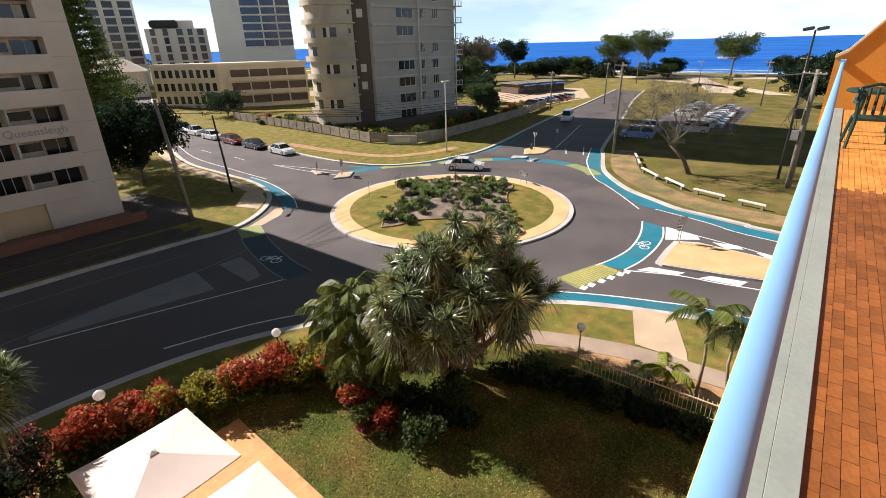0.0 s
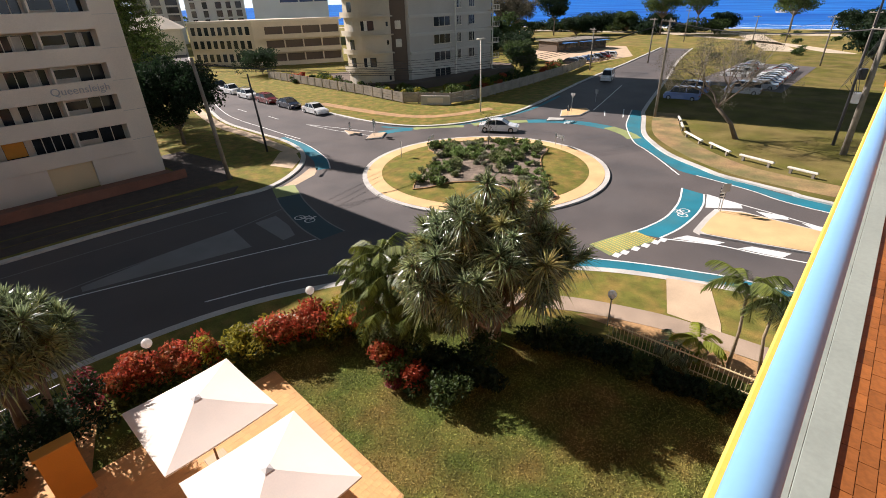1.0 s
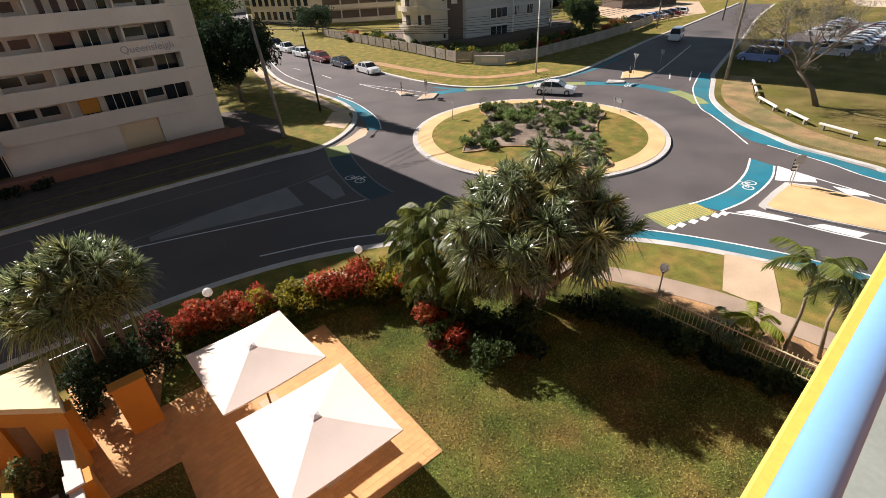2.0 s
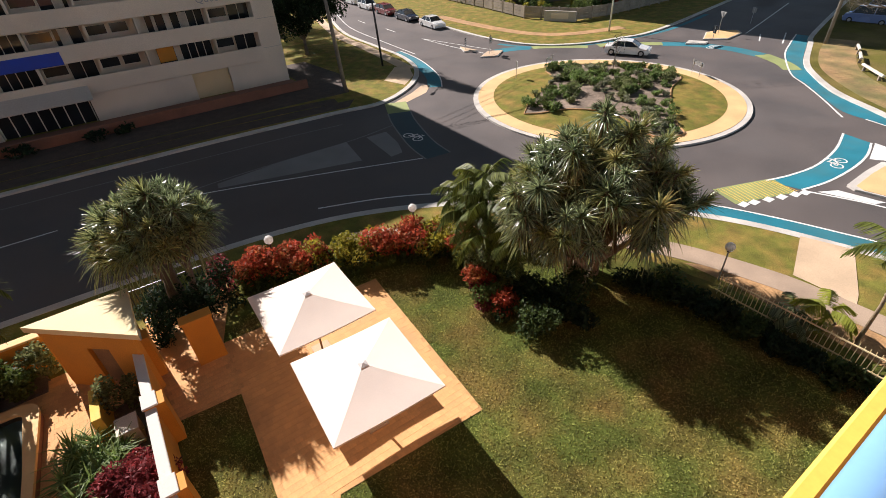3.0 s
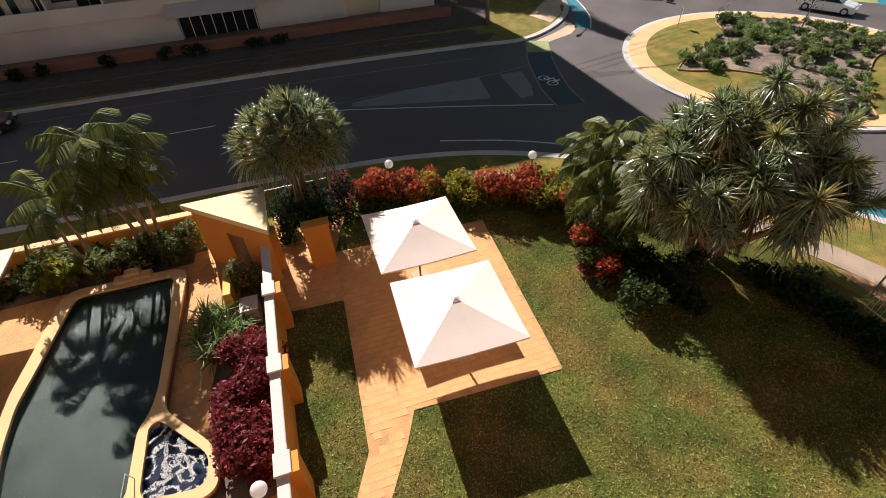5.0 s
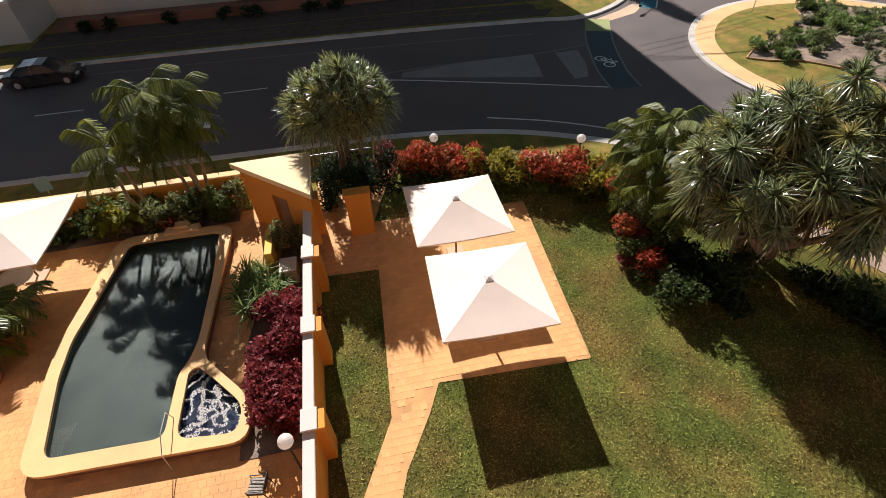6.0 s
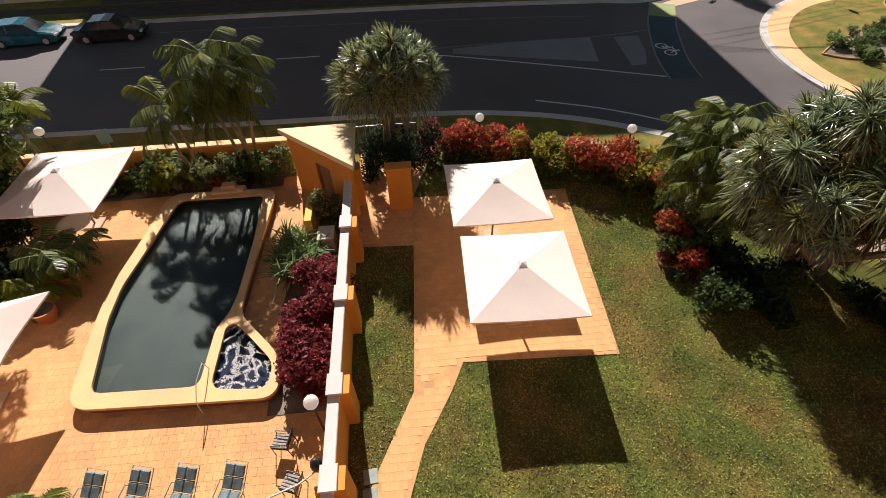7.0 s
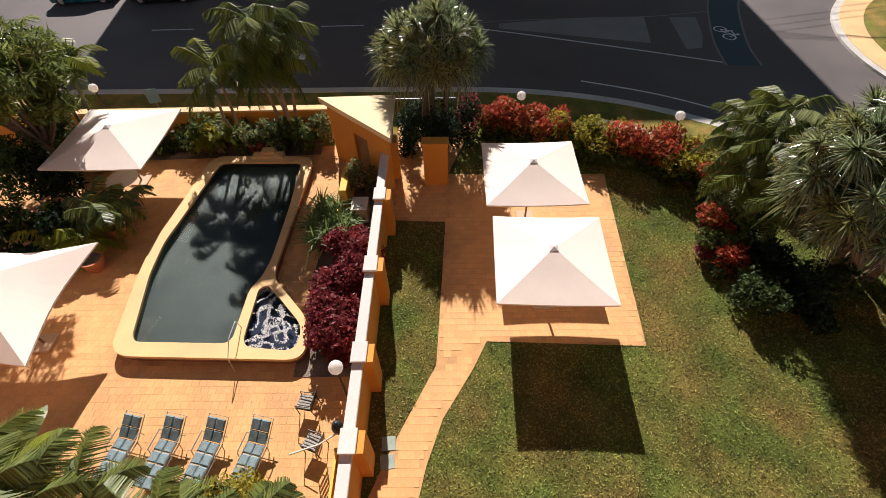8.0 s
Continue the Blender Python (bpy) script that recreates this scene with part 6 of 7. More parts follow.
# broad banana leaves close under the balcony
banana = thing("banana_plant", "broad yellow-green banana leaves under the balcony", "plant", (-10.6, 3.6, GZ))
for k in range(7):
    a = 0.6 + k * 0.9
    leaf_form = Form()
    prev = None
    for s in range(9):
        t = s / 8
        c = Vector((math.cos(a) * 1.5 * t, math.sin(a) * 1.5 * t, 2.0 + 1.1 * t - 1.0 * t * t))
        w = 0.3 * math.sin(math.pi * min(0.05 + t * 0.95, 1)) ** 0.6
        sd = Vector((-math.sin(a), math.cos(a), 0)) * w
        row = (c - sd - Vector((0, 0, w * 0.3)), c, c + sd - Vector((0, 0, w * 0.3)))
        if prev:
            leaf_form.quad(prev[0], prev[1], row[1], row[0]).quad(prev[1], prev[2], row[2], row[1])
        prev = row
    part("leaf", leaf_form, "palm_yellow" if k % 3 == 0 else "palm", banana, smooth=True)
part("stem", Form().tube([(0, 0, 0), (0, 0, 2.1)], [0.12, 0.08], 8), "palm", banana)

# croton hedge along the street
hedge_line = curve_through([(1.9, 19.5), (3.6, 18.6), (6.4, 17.6), (8.8, 16.7), (10.2, 15.5)], 5)
for k, p in enumerate(hedge_line):
    kind = "foliage_red" if p.x < 5.2 or 7.4 < p.x < 9.6 else "foliage_yellow"
    if kind == "foliage_red":
        label = "croton bush with red top leaves in the hedge"
    else:
        label = "croton bush with yellow-green leaves in the hedge"
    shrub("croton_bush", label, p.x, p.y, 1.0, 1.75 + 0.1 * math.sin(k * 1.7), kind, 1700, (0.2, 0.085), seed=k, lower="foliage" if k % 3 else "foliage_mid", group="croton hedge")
for k, (x, y, r, h, kind, low) in enumerate(((10.6, 14.8, 0.95, 1.8, "foliage_red", "foliage"), (10.3, 14.0, 0.9, 1.75, "foliage_yellow", "foliage_mid"), (10.1, 13.2, 0.85, 1.6, "foliage_pale", "foliage_mid"), (9.9, 12.4, 0.8, 1.4, "foliage_red", "foliage_crimson"), (9.75, 11.6, 0.75, 1.2, "foliage_mid", "foliage_crimson"), (9.8, 10.9, 0.7, 1.05, "foliage_red", "foliage"), (10.8, 12.6, 0.9, 2.0, "foliage_pale", "foliage"), (10.9, 11.4, 0.9, 1.8, "foliage_mid", "dead_leaf"))):
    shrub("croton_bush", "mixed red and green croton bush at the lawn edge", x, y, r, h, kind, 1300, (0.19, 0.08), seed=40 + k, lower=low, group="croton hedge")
for k, (x, y, r, h) in enumerate(((10.2, 9.3, 0.9, 1.3), (11.2, 9.9, 1.1, 1.6), (11.6, 8.8, 0.8, 1.1), (12.6, 9.6, 1.1, 1.3), (10.4, 11.2, 1.0, 1.8), (15.0, 8.4, 1.0, 1.1), (15.9, 7.7, 1.1, 1.1), (16.2, 6.7, 1.0, 1.0), (16.2, 5.6, 0.9, 0.85), (16.3, 4.6, 0.8, 0.7), (16.4, 3.6, 0.8, 0.7), (16.5, 2.4, 0.8, 0.7), (16.6, 1.2, 0.8, 0.8), (16.7, -0.1, 0.9, 0.9), (13.8, 14.3, 1.2, 1.6), (12.4, 15.2, 1.1, 1.5), (15.8, 12.6, 1.2, 1.4))):
    shrub("garden_shrub", "dense dark green shrub edging the lawn", x, y, r, h, "foliage_dark" if k % 3 else "foliage", 1300, (0.2, 0.08), seed=60 + k, group="lawn border shrubs")
for k, (x, y, r, h, mat) in enumerate(((-1.9, 19.0, 0.8, 1.5, "foliage_dark"), (-0.4, 19.3, 0.9, 1.6, "foliage_dark"), (0.8, 19.6, 0.9, 1.8, "foliage_crimson"), (-1.9, 18.1, 0.75, 2.1, "foliage_dark"), (-1.0, 17.7, 0.8, 2.2, "foliage_dark"), (-0.1, 18.1, 0.8, 2.3, "foliage_dark"), (0.8, 18.6, 0.8, 2.1, "foliage_dark"), (-1.6, 20.3, 0.9, 1.2, "foliage_dark"), (0.2, 20.6, 0.9, 1.0, "foliage"))):
    shrub("gate_shrub", "dark shrub in the shade beside the gate", x, y, r, h, mat, 900, (0.18, 0.08), seed=80 + k, group="gate shrubs")
# borders of the pool terrace
random.seed(4)
for k in range(13):
    x = -17 + k * 0.92
    mat = ("foliage", "foliage_mid", "foliage_pale", "foliage_mid", "foliage")[k % 5]
    shrub("border_shrub", "leafy shrub in the bed along the street wall", x, 18.35 + random.uniform(-0.25, 0.25), random.uniform(0.55, 0.85), random.uniform(1.0, 1.6), mat, 800, (0.2, 0.09), seed=100 + k, group="wall border shrubs")
shrub("border_shrub", "small crimson-leaved shrub in the wall border", -8.9, 17.9, 0.4, 0.9, "foliage_red", 260, (0.22, 0.1), seed=120, group="wall border shrubs")
shrub("border_shrub", "rounded bright green shrub behind the screen wall", -3.55, 15.2, 0.65, 1.9, "foliage_pale", 1400, (0.14, 0.08), seed=121, group="wall border shrubs")
for k in range(6):
    shrub("crimson_shrub", "crimson-leaved shrub against the garden wall", -3.8 + 0.2 * math.sin(k * 2.1), 7.5 + k * 0.84, 1.05, 1.5, "foliage_crimson", 2900, (0.16, 0.08), seed=130 + k, group="crimson shrubs")
strap = thing("strap_plant", "bright green strap-leaved plant by the pool", "plant", (-4.65, 13.0, GZ))
rng = np.random.default_rng(44)
part("leaves", cloth("leaves", np.concatenate([blades(rng, (rng.normal(0, 0.4), rng.normal(0, 0.55), rng.uniform(0.2, 0.7)), 30, 1.1, 0.035, (0.2, 1.4), 0.4) for k in range(26)]), "strap_green"), "strap_green", strap)

# planting on the roundabout
random.seed(17)
count = 0
while count < 230:
    x, y = random.uniform(25.5, 43.5), random.uniform(16.5, 34.5)
    if not inside([(p.x, p.y) for p in smooth_bed], x, y) or noise.noise(Vector((x * 0.42, y * 0.42, 3.0))) < -0.12:
        continue
    tall = noise.noise(Vector((x * 0.3, y * 0.3, 9.0)))
    mat = random.choice(("foliage_mid", "strap_green", "foliage_pale")) if tall > 0 else random.choice(("foliage_pale", "foliage_silver", "strap_green", "foliage_silver"))
    r = random.uniform(0.28, 0.6) * (1.2 if tall > 0.1 else 0.85)
    shrub("island_shrub", "low native shrub in the roundabout bed", x, y, r, r * random.uniform(0.9, 1.4), mat, 170, (0.34, 0.07), dome_z(x, y) + 0.03, count, group="roundabout shrubs", lobes=6)
    count += 1
sapling = thing("sapling", "thin bare young tree on the roundabout", "tree", (39.6, 29.6, dome_z(39.6, 29.6)))
part("trunk", Form().tube([(0, 0, 0), (0.1, 0, 1.6), (0.05, 0.1, 3.0)], [0.05, 0.035, 0.015], 6), "bark", sapling)
rng = np.random.default_rng(9)
for k in range(9):
    a = k * 2.4
    part("twig", Form().tube([(0.08, 0, 1.3 + 0.15 * k), (0.6 * math.cos(a), 0.6 * math.sin(a), 1.9 + 0.16 * k)], [0.02, 0.006], 4), "bark", sapling)
part("leaves", cloth("leaves", leaves(rng, rng.normal(size=(160, 3)) * np.array([0.45, 0.45, 0.5]) + np.array([0, 0, 2.5]), 0.16, 0.06), "foliage_dark"), "foliage_dark", sapling)

# trees beyond the roads
def pine(x, y, h, seed):
    rng = np.random.default_rng(seed)
    ob = thing("norfolk_pine", "tall dark Norfolk pine with tiers of level branches", "tree", (x, y, GZ))
    part("trunk", Form().tube([(0, 0, 0), (0, 0, h * 0.5), (0, 0, h)], [0.4, 0.25, 0.04], 8), "bark", ob, smooth=True)
    q = []
    for s in range(int(h / 0.85)):
        z = 2.0 + s * 0.85
        reach = max(0.3, (h - z) * 0.27 + 0.5) * rng.uniform(0.85, 1.1)
        limbs = Form()
        for k in range(6):
            a = rng.uniform(0, 0.5) + k * math.pi / 3
            tip = np.array([math.cos(a) * reach, math.sin(a) * reach, z + 0.12 * reach])
            limbs.tube([(0, 0, z), tuple(tip)], [0.05, 0.015], 4)
            t = rng.uniform(0.1, 1.05, (190, 1))
            pts = np.array([0, 0, z]) * (1 - t) + tip * t + rng.normal(0, 0.2, (190, 3)) * np.array([1.6, 1.6, 1.1])
            q.append(leaves(rng, pts, 0.45, 0.13))
        part("branch_tier", limbs, "bark", ob)
    part("needles", cloth("needles", np.concatenate(q), "foliage_mid"), "foliage_mid", ob)
    return ob


pine(21.5, 70.0, 24, 2)
broad_tree("dark spreading tree beside the apartment block", 20.6, 59.0, 8.6, 5.6, "foliage_dark", 31, 22000, (0.36, 0.18), 24, 0.2, flat=0.8)
broad_tree("dark bushy tree behind the apartment block", 24.0, 78.0, 8.0, 4.5, "foliage", 32, 4000, (0.4, 0.2), 11, 0.2)
broad_tree("rounded green tree far up the side road", 40.0, 128.0, 9.0, 6.0, "foliage_mid", 33, 4000, (0.5, 0.25), 12, 0.2)
broad_tree("rounded green tree far up the side road", 47.0, 140.0, 9.5, 7.0, "foliage", 34, 4000, (0.5, 0.25), 12, 0.2)
broad_tree("dark rounded tree in front of the flats", 58.0, 107.0, 4.8, 5.4, "foliage_dark", 35, 6500, (0.4, 0.2), 16, 0.12)


def bare_tree(label, x, y, h, lean, seed):
    """A nearly leafless tree: a leaning trunk that forks four times down to fine twigs, with a few small leaves."""
    rng = np.random.default_rng(seed)
    ob = thing("bare_tree", label, "tree", (x, y, GZ))
    fork = np.array([lean[0], lean[1], h * 0.3])
    part("trunk", Form().tube([(0, 0, -0.1), tuple(fork * np.array([0.35, 0.35, 0.5])), tuple(fork)], [0.26, 0.2, 0.17], 8), "bark", ob, smooth=True)
    twigs, tips = Form(), []

    def grow(start, way, length, thick, depth, form):
        way = unit(way)
        mid = start + way * length * 0.5 + rng.normal(0, 0.07 * length, 3)
        end = start + way * length + np.array([0, 0, 0.1 * length])
        form.tube([tuple(start), tuple(mid), tuple(end)], [thick, thick * 0.75, thick * 0.55], 5 if depth < 2 else 3, cap=False)
        if depth == 4:
            tips.append(end)
            return
        for k in range(3 if depth else 4):
            turn = rng.normal(0, 0.62, 3) + np.array([0, 0, 0.12])
            grow(start + (end - start) * rng.uniform(0.6, 1.0), unit(way + turn), length * rng.uniform(0.55, 0.8), thick * 0.52, depth + 1, twigs if depth >= 1 else form)

    for k in range(5):
        a = k * 1.257 + rng.uniform(-0.3, 0.3)
        limb = Form()
        grow(fork, np.array([math.cos(a) * 0.95, math.sin(a) * 0.95 + 0.15, 0.75 + 0.3 * (k % 2)]), h * 0.3, 0.12, 0, limb)
        part("limb", limb, "bark", ob)
    part("twig_spray", twigs, "bark_grey", ob, kind="stuff")
    centres = np.repeat(np.array(tips), 40, axis=0) + rng.normal(0, 0.24, (len(tips) * 40, 3))
    part("leaves", cloth("leaves", leaves(rng, centres, 0.12, 0.035), "foliage_grey"), "foliage_grey", ob)
    return ob


bare_tree("thin-leaved grey tree with bare twigs leaning over the park", 57.2, 10.6, 10.5, (-0.9, 2.2), 36)
for k, (x, y, h, r, mat) in enumerate(((150, 104, 15, 9, "foliage_grey"), (166, 112, 14, 8, "foliage_grey"), (184, 106, 14, 7, "foliage_dark"), (176, 92, 7, 6, "foliage_dark"), (192, 92, 7, 7, "foliage_dark"), (206, 86, 7, 6, "foliage"), (214, 76, 6, 6, "foliage_dark"), (196, 69, 15, 8, "foliage_mid"), (210, 61, 16, 8, "foliage_mid"), (218, 54, 6, 6, "foliage_dark"), (222, 33, 14, 8, "foliage_mid"), (212, 14, 6, 7, "foliage_dark"), (200, 6, 7, 6, "foliage_dark"), (128, 4, 7, 6, "foliage_dark"), (110, -2, 11, 6, "foliage_dark"), (132, 96, 9, 6, "foliage"), (224, 100, 5, 7, "foliage_dark"), (140, 112, 10, 8, "foliage_dark"))):
    broad_tree("wind-shaped coastal tree near the beach", x, y, h, r, mat, 50 + k, 9000, (0.6, 0.3), 26, 0.38 if h > 9 else 0.12, thick=0.014, flat=0.6)
for k, (x, y, r, mat) in enumerate(((58, 52, 1.3, "foliage"), (61, 50.5, 1.0, "foliage_yellow"), (64, 51, 1.5, "foliage"), (67, 51.5, 1.2, "foliage_red"), (70, 52, 1.6, "foliage_mid"), (73, 52.5, 1.4, "foliage"), (76, 53, 1.5, "foliage_dark"), (80, 53, 1.6, "foliage"), (57, 57, 1.2, "foliage_yellow"), (58, 62, 1.3, "foliage_mid"), (56.5, 67, 1.0, "foliage_dark"), (58, 72, 1.4, "foliage"), (57.5, 78, 1.5, "foliage_dark"), (58, 84, 1.6, "foliage"), (53.5, 51.5, 0.8, "foliage"), (84, 53.5, 1.7, "foliage_dark"))):
    shrub("tower_shrub", "clipped shrub in the tower's front garden", x, y, r, r * 1.2, mat, 500, (0.3, 0.15), GZ, 200 + k, group="tower garden shrubs")
for k in range(9):
    shrub("coastal_scrub", "low dark coastal scrub in the dry grass", 120 + 11 * k, 24 + 9 * math.sin(k * 1.9), 1.6, 1.4, "foliage", 400, (0.4, 0.2), 0.0, 230 + k, group="coastal scrub")
random.seed(6)
for k in range(7):
    shrub("block_shrub", "dark shrub in the shade before the apartment block", -21 + k * 3.6 + random.uniform(-1, 1), 45.3 + random.uniform(-0.4, 0.4), random.uniform(0.6, 1.0), random.uniform(0.7, 1.2), "foliage_dark", 300, (0.28, 0.13), GZ, 300 + k, group="block border shrubs")
random.seed(12)
for k in range(56):
    x, y = (random.uniform(54.6, 58.5), random.uniform(50, 92)) if k % 2 else (random.uniform(58, 96), random.uniform(49.6, 53.5))
    mat = random.choice(("foliage_mid", "foliage", "foliage_mid", "foliage_yellow", "foliage_red", "foliage"))
    r = random.uniform(0.9, 1.9)
    shrub("tower_shrub", "clipped shrub in the tower's front garden", x, y, r, r * random.uniform(0.9, 1.3), mat, 700, (0.32, 0.16), GZ, 400 + k, group="tower garden shrubs")
for k in range(26):
    x, y = random.uniform(196, 214), 52 + k * 3.4
    shrub("coastal_scrub", "dense dark scrub along the beach", x, y, random.uniform(3, 5), random.uniform(3, 5.5), "foliage_dark" if k % 3 else "foliage", 1100, (0.8, 0.4), 0.0, 440 + k, group="beach scrub")
for k in range(12):
    shrub("coastal_scrub", "dense dark scrub beside the car park", random.uniform(104, 150), random.uniform(86, 104), random.uniform(3, 5), random.uniform(3, 6), "foliage_dark" if k % 2 else "foliage", 1000, (0.8, 0.4), 0.0, 480 + k, group="beach scrub")
rng = np.random.default_rng(91)
far_pts = np.concatenate([clump_points(rng, 260, (x, 400 + 40 * math.sin(x * 0.01) + rng.uniform(-20, 20), 5), (16, 14, rng.uniform(6, 12)), lobes=6) for x in range(-420, 200, 14)])
far_pts[:, 2] = np.maximum(far_pts[:, 2], 0.3)
woods = new("far_woods", cloth("far_woods", leaves(rng, far_pts, 3.0, 1.8), "foliage"))
tagged(woods, "belt of distant trees behind the town", "woods", kind="stuff")
for k, (x, y, r, h, mat) in enumerate(((-5.4, 2.7, 1.0, 2.2, "foliage_yellow"), (-4.3, 2.5, 0.9, 2.0, "foliage_mid"), (-6.6, 2.8, 0.9, 1.8, "foliage_mid"), (-3.5, 2.4, 0.7, 1.7, "foliage_yellow"))):
    shrub("hotel_shrub", "bright yellow-green shrub under the balcony", x, y, r, h, mat, 1500, (0.16, 0.07), seed=520 + k, group="hotel border shrubs")
for k, (x, y, r, h) in enumerate(((-16.2, 15.4, 1.2, 2.6), (-17.4, 14.8, 1.4, 3.0), (-15.6, 17.6, 1.1, 2.4), (-17.2, 17.8, 1.3, 2.8), (-15.3, 12.8, 1.0, 1.7), (-16.4, 11.9, 1.2, 1.9), (-15.0, 11.4, 0.8, 1.2))):
    shrub("terrace_shrub", "tall dark leafy shrub beside the pool terrace", x, y, r, h, "foliage" if k % 2 else "foliage_dark", 2200, (0.26, 0.09), seed=540 + k, group="terrace shrubs")
for k, (x, y, h, r) in enumerate(((96, 63, 5.0, 4.0), (104, 70, 6.0, 4.5), (90, 58, 4.0, 3.0))):
    broad_tree("low dark tree behind the tower's garden fence", x, y, h, r, "foliage_dark" if k % 2 else "foliage", 580 + k, 6000, (0.4, 0.2), 18, 0.15, flat=0.8)
for k, (x, r, h, mat) in enumerate(((-11.6, 0.8, 1.9, "foliage_mid"), (-10.9, 0.7, 1.5, "foliage_yellow"), (-9.2, 0.8, 1.7, "foliage_pale"), (-8.3, 0.8, 1.5, "foliage_pale"), (-6.6, 0.7, 1.4, "foliage_mid"))):
    shrub("border_shrub", "bushy bright shrub in the bed along the street wall", x, 18.25, r, h, mat, 1100, (0.2, 0.08), seed=600 + k, group="wall border shrubs")


# ---- street furniture ----
def wood_pole(x, y, h, label, lean=(0, 0), r=0.15, arms=2, mat="pole_wood"):
    ob = thing("power_pole", label, "power pole", (x, y, GZ), group="power poles")
    part("shaft", Form().tube([(0, 0, -0.3), (lean[0] * 0.5, lean[1] * 0.5, h * 0.5), (lean[0], lean[1], h)], [r * 1.15, r, r * 0.75], 10), mat, ob, smooth=True)
    for k in range(arms):
        z = h - 0.35 - 0.9 * k
        arm = part("cross_arm", Form().box(-1.1, -0.06, -0.06, 1.1, 0.06, 0.06, pose(lean[0] * z / h, lean[1] * z / h + 0.2, z, 0, 0, 60), 0.01), "pole_wood", ob)
        for s in (-0.95, -0.5, 0.5, 0.95):
            part("insulator", Form().lathe([(0.04, 0), (0.05, 0.05), (0.03, 0.12)], tuple(pose(lean[0] * z / h, lean[1] * z / h + 0.2, z, 0, 0, 60) @ Vector((s, 0, 0.06))), 8), "white_wood", arm)
    return ob


p1 = wood_pole(17.9, 42.7, 10.3, "tall grey timber power pole at the shaded corner", (-0.55, 0.35), 0.17, 1)
p2 = wood_pole(24.75, 47.9, 7.9, "dark slim street-light pole on the grass corner", (-0.35, 0.25), 0.1, 0, "black_metal")
part("light_arm", Form().tube([(-0.3, 0.2, 6.6), (-1.4, -0.6, 6.9), (-2.3, -1.3, 6.9)], 0.04, 6), "steel", p2)
part("light_head", Form().box(-0.35, -0.13, -0.06, 0.35, 0.13, 0.06, pose(-2.5, -1.45, 6.9, 0, 0, 38), 0.03), "steel", p2, "flat grey lamp head")
p3 = wood_pole(63.1, 21.2, 11.2, "tall timber power pole at the park kerb", (0.15, 0.1), 0.16, 1)
p4 = wood_pole(56.8, 1.6, 10.9, "weathered timber power pole with a transformer", (0.1, 0), 0.24, 1)
part("transformer", Form().lathe([(0.32, 0), (0.36, 0.06), (0.36, 0.8), (0.3, 0.9)], (-0.1, 0.65, 6.6), 14), "black_metal", p4, "dark cylindrical transformer")
part("switch_box", Form().box(-0.35, -0.3, 0, 0.35, 0.3, 0.9, pose(-0.1, 0.5, 4.6), 0.04), "steel", p4, "grey metal switch box")
for k in range(5):
    part("drop_cable", Form().tube([(0.1, 0.1 * k - 0.1, 9.8), (-0.2 - 0.2 * k, 0.8 + 0.25 * k, 7.4 - 0.4 * k), (-0.1, 0.4, 4.9)], 0.025, 5), "cable", p4)
for x, y, h in ((115.3, 42.2, 9), (124.2, 11.8, 9), (171.5, 52.7, 9), (117, 5.4, 10), (152, 30, 8), (180, 27, 8), (98, 47.5, 8)):
    wood_pole(x, y, h, "distant timber power pole in the park", (0.1, 0), 0.14, 1)


def wire(a, b, sag, label="thin black overhead wire between poles"):
    a, b = Vector(a), Vector(b)
    pts = [a.lerp(b, k / 14) - Vector((0, 0, sag * 4 * (k / 14) * (1 - k / 14))) for k in range(15)]
    return piece("overhead_wire", Form().tube(pts, 0.019, 4), "cable", label, "wire", group="overhead wires")


for k in range(4):
    dx = -0.6 + 0.4 * k
    wire((17.4 + dx, 43.1 - dx, 10.0), (62.8 + dx, 21.4 + dx, 10.9), 2.2 + 0.25 * k)
    wire((63.2 + dx, 21.2 + dx, 10.9), (56.8 + dx, 1.7, 10.8), 0.8)
for k in range(3):
    wire((17.4, 43 + 0.4 * k, 9.9 - 0.3 * k), (98, 47.5, 8.0 - 0.3 * k), 2.0)
wire((63.2, 21.2, 10.6), (124.2, 11.8, 8.8), 1.5)
wire((63.2, 21.4, 10.2), (115.3, 42.2, 8.8), 1.5)

lamp = thing("street_lamp", "tall pale street lamp with a flat double head", "street lamp", (53.1, 41.1, GZ))
part("pole", Form().tube([(0, 0, 0), (0, 0, 9.2)], [0.11, 0.06], 10), "white_wood", lamp, smooth=True)
part("lamp_head", Form().box(-0.75, -0.18, 9.15, 0.75, 0.18, 9.32, bevel=0.04), "white_wood", lamp)
flood = thing("flood_light", "tall dark park floodlight mast", "street lamp", (59.9, 2.7, GZ))
part("mast", Form().tube([(0, 0, 0), (0, 0, 14.2)], [0.14, 0.08], 10), "black_metal", flood)
for s in (-0.55, 0.55):
    part("flood_head", Form().box(-0.4, -0.25, -0.14, 0.4, 0.25, 0.14, pose(0.1, s, 14.3, 0, 10, 70), 0.05), "black_metal", flood)


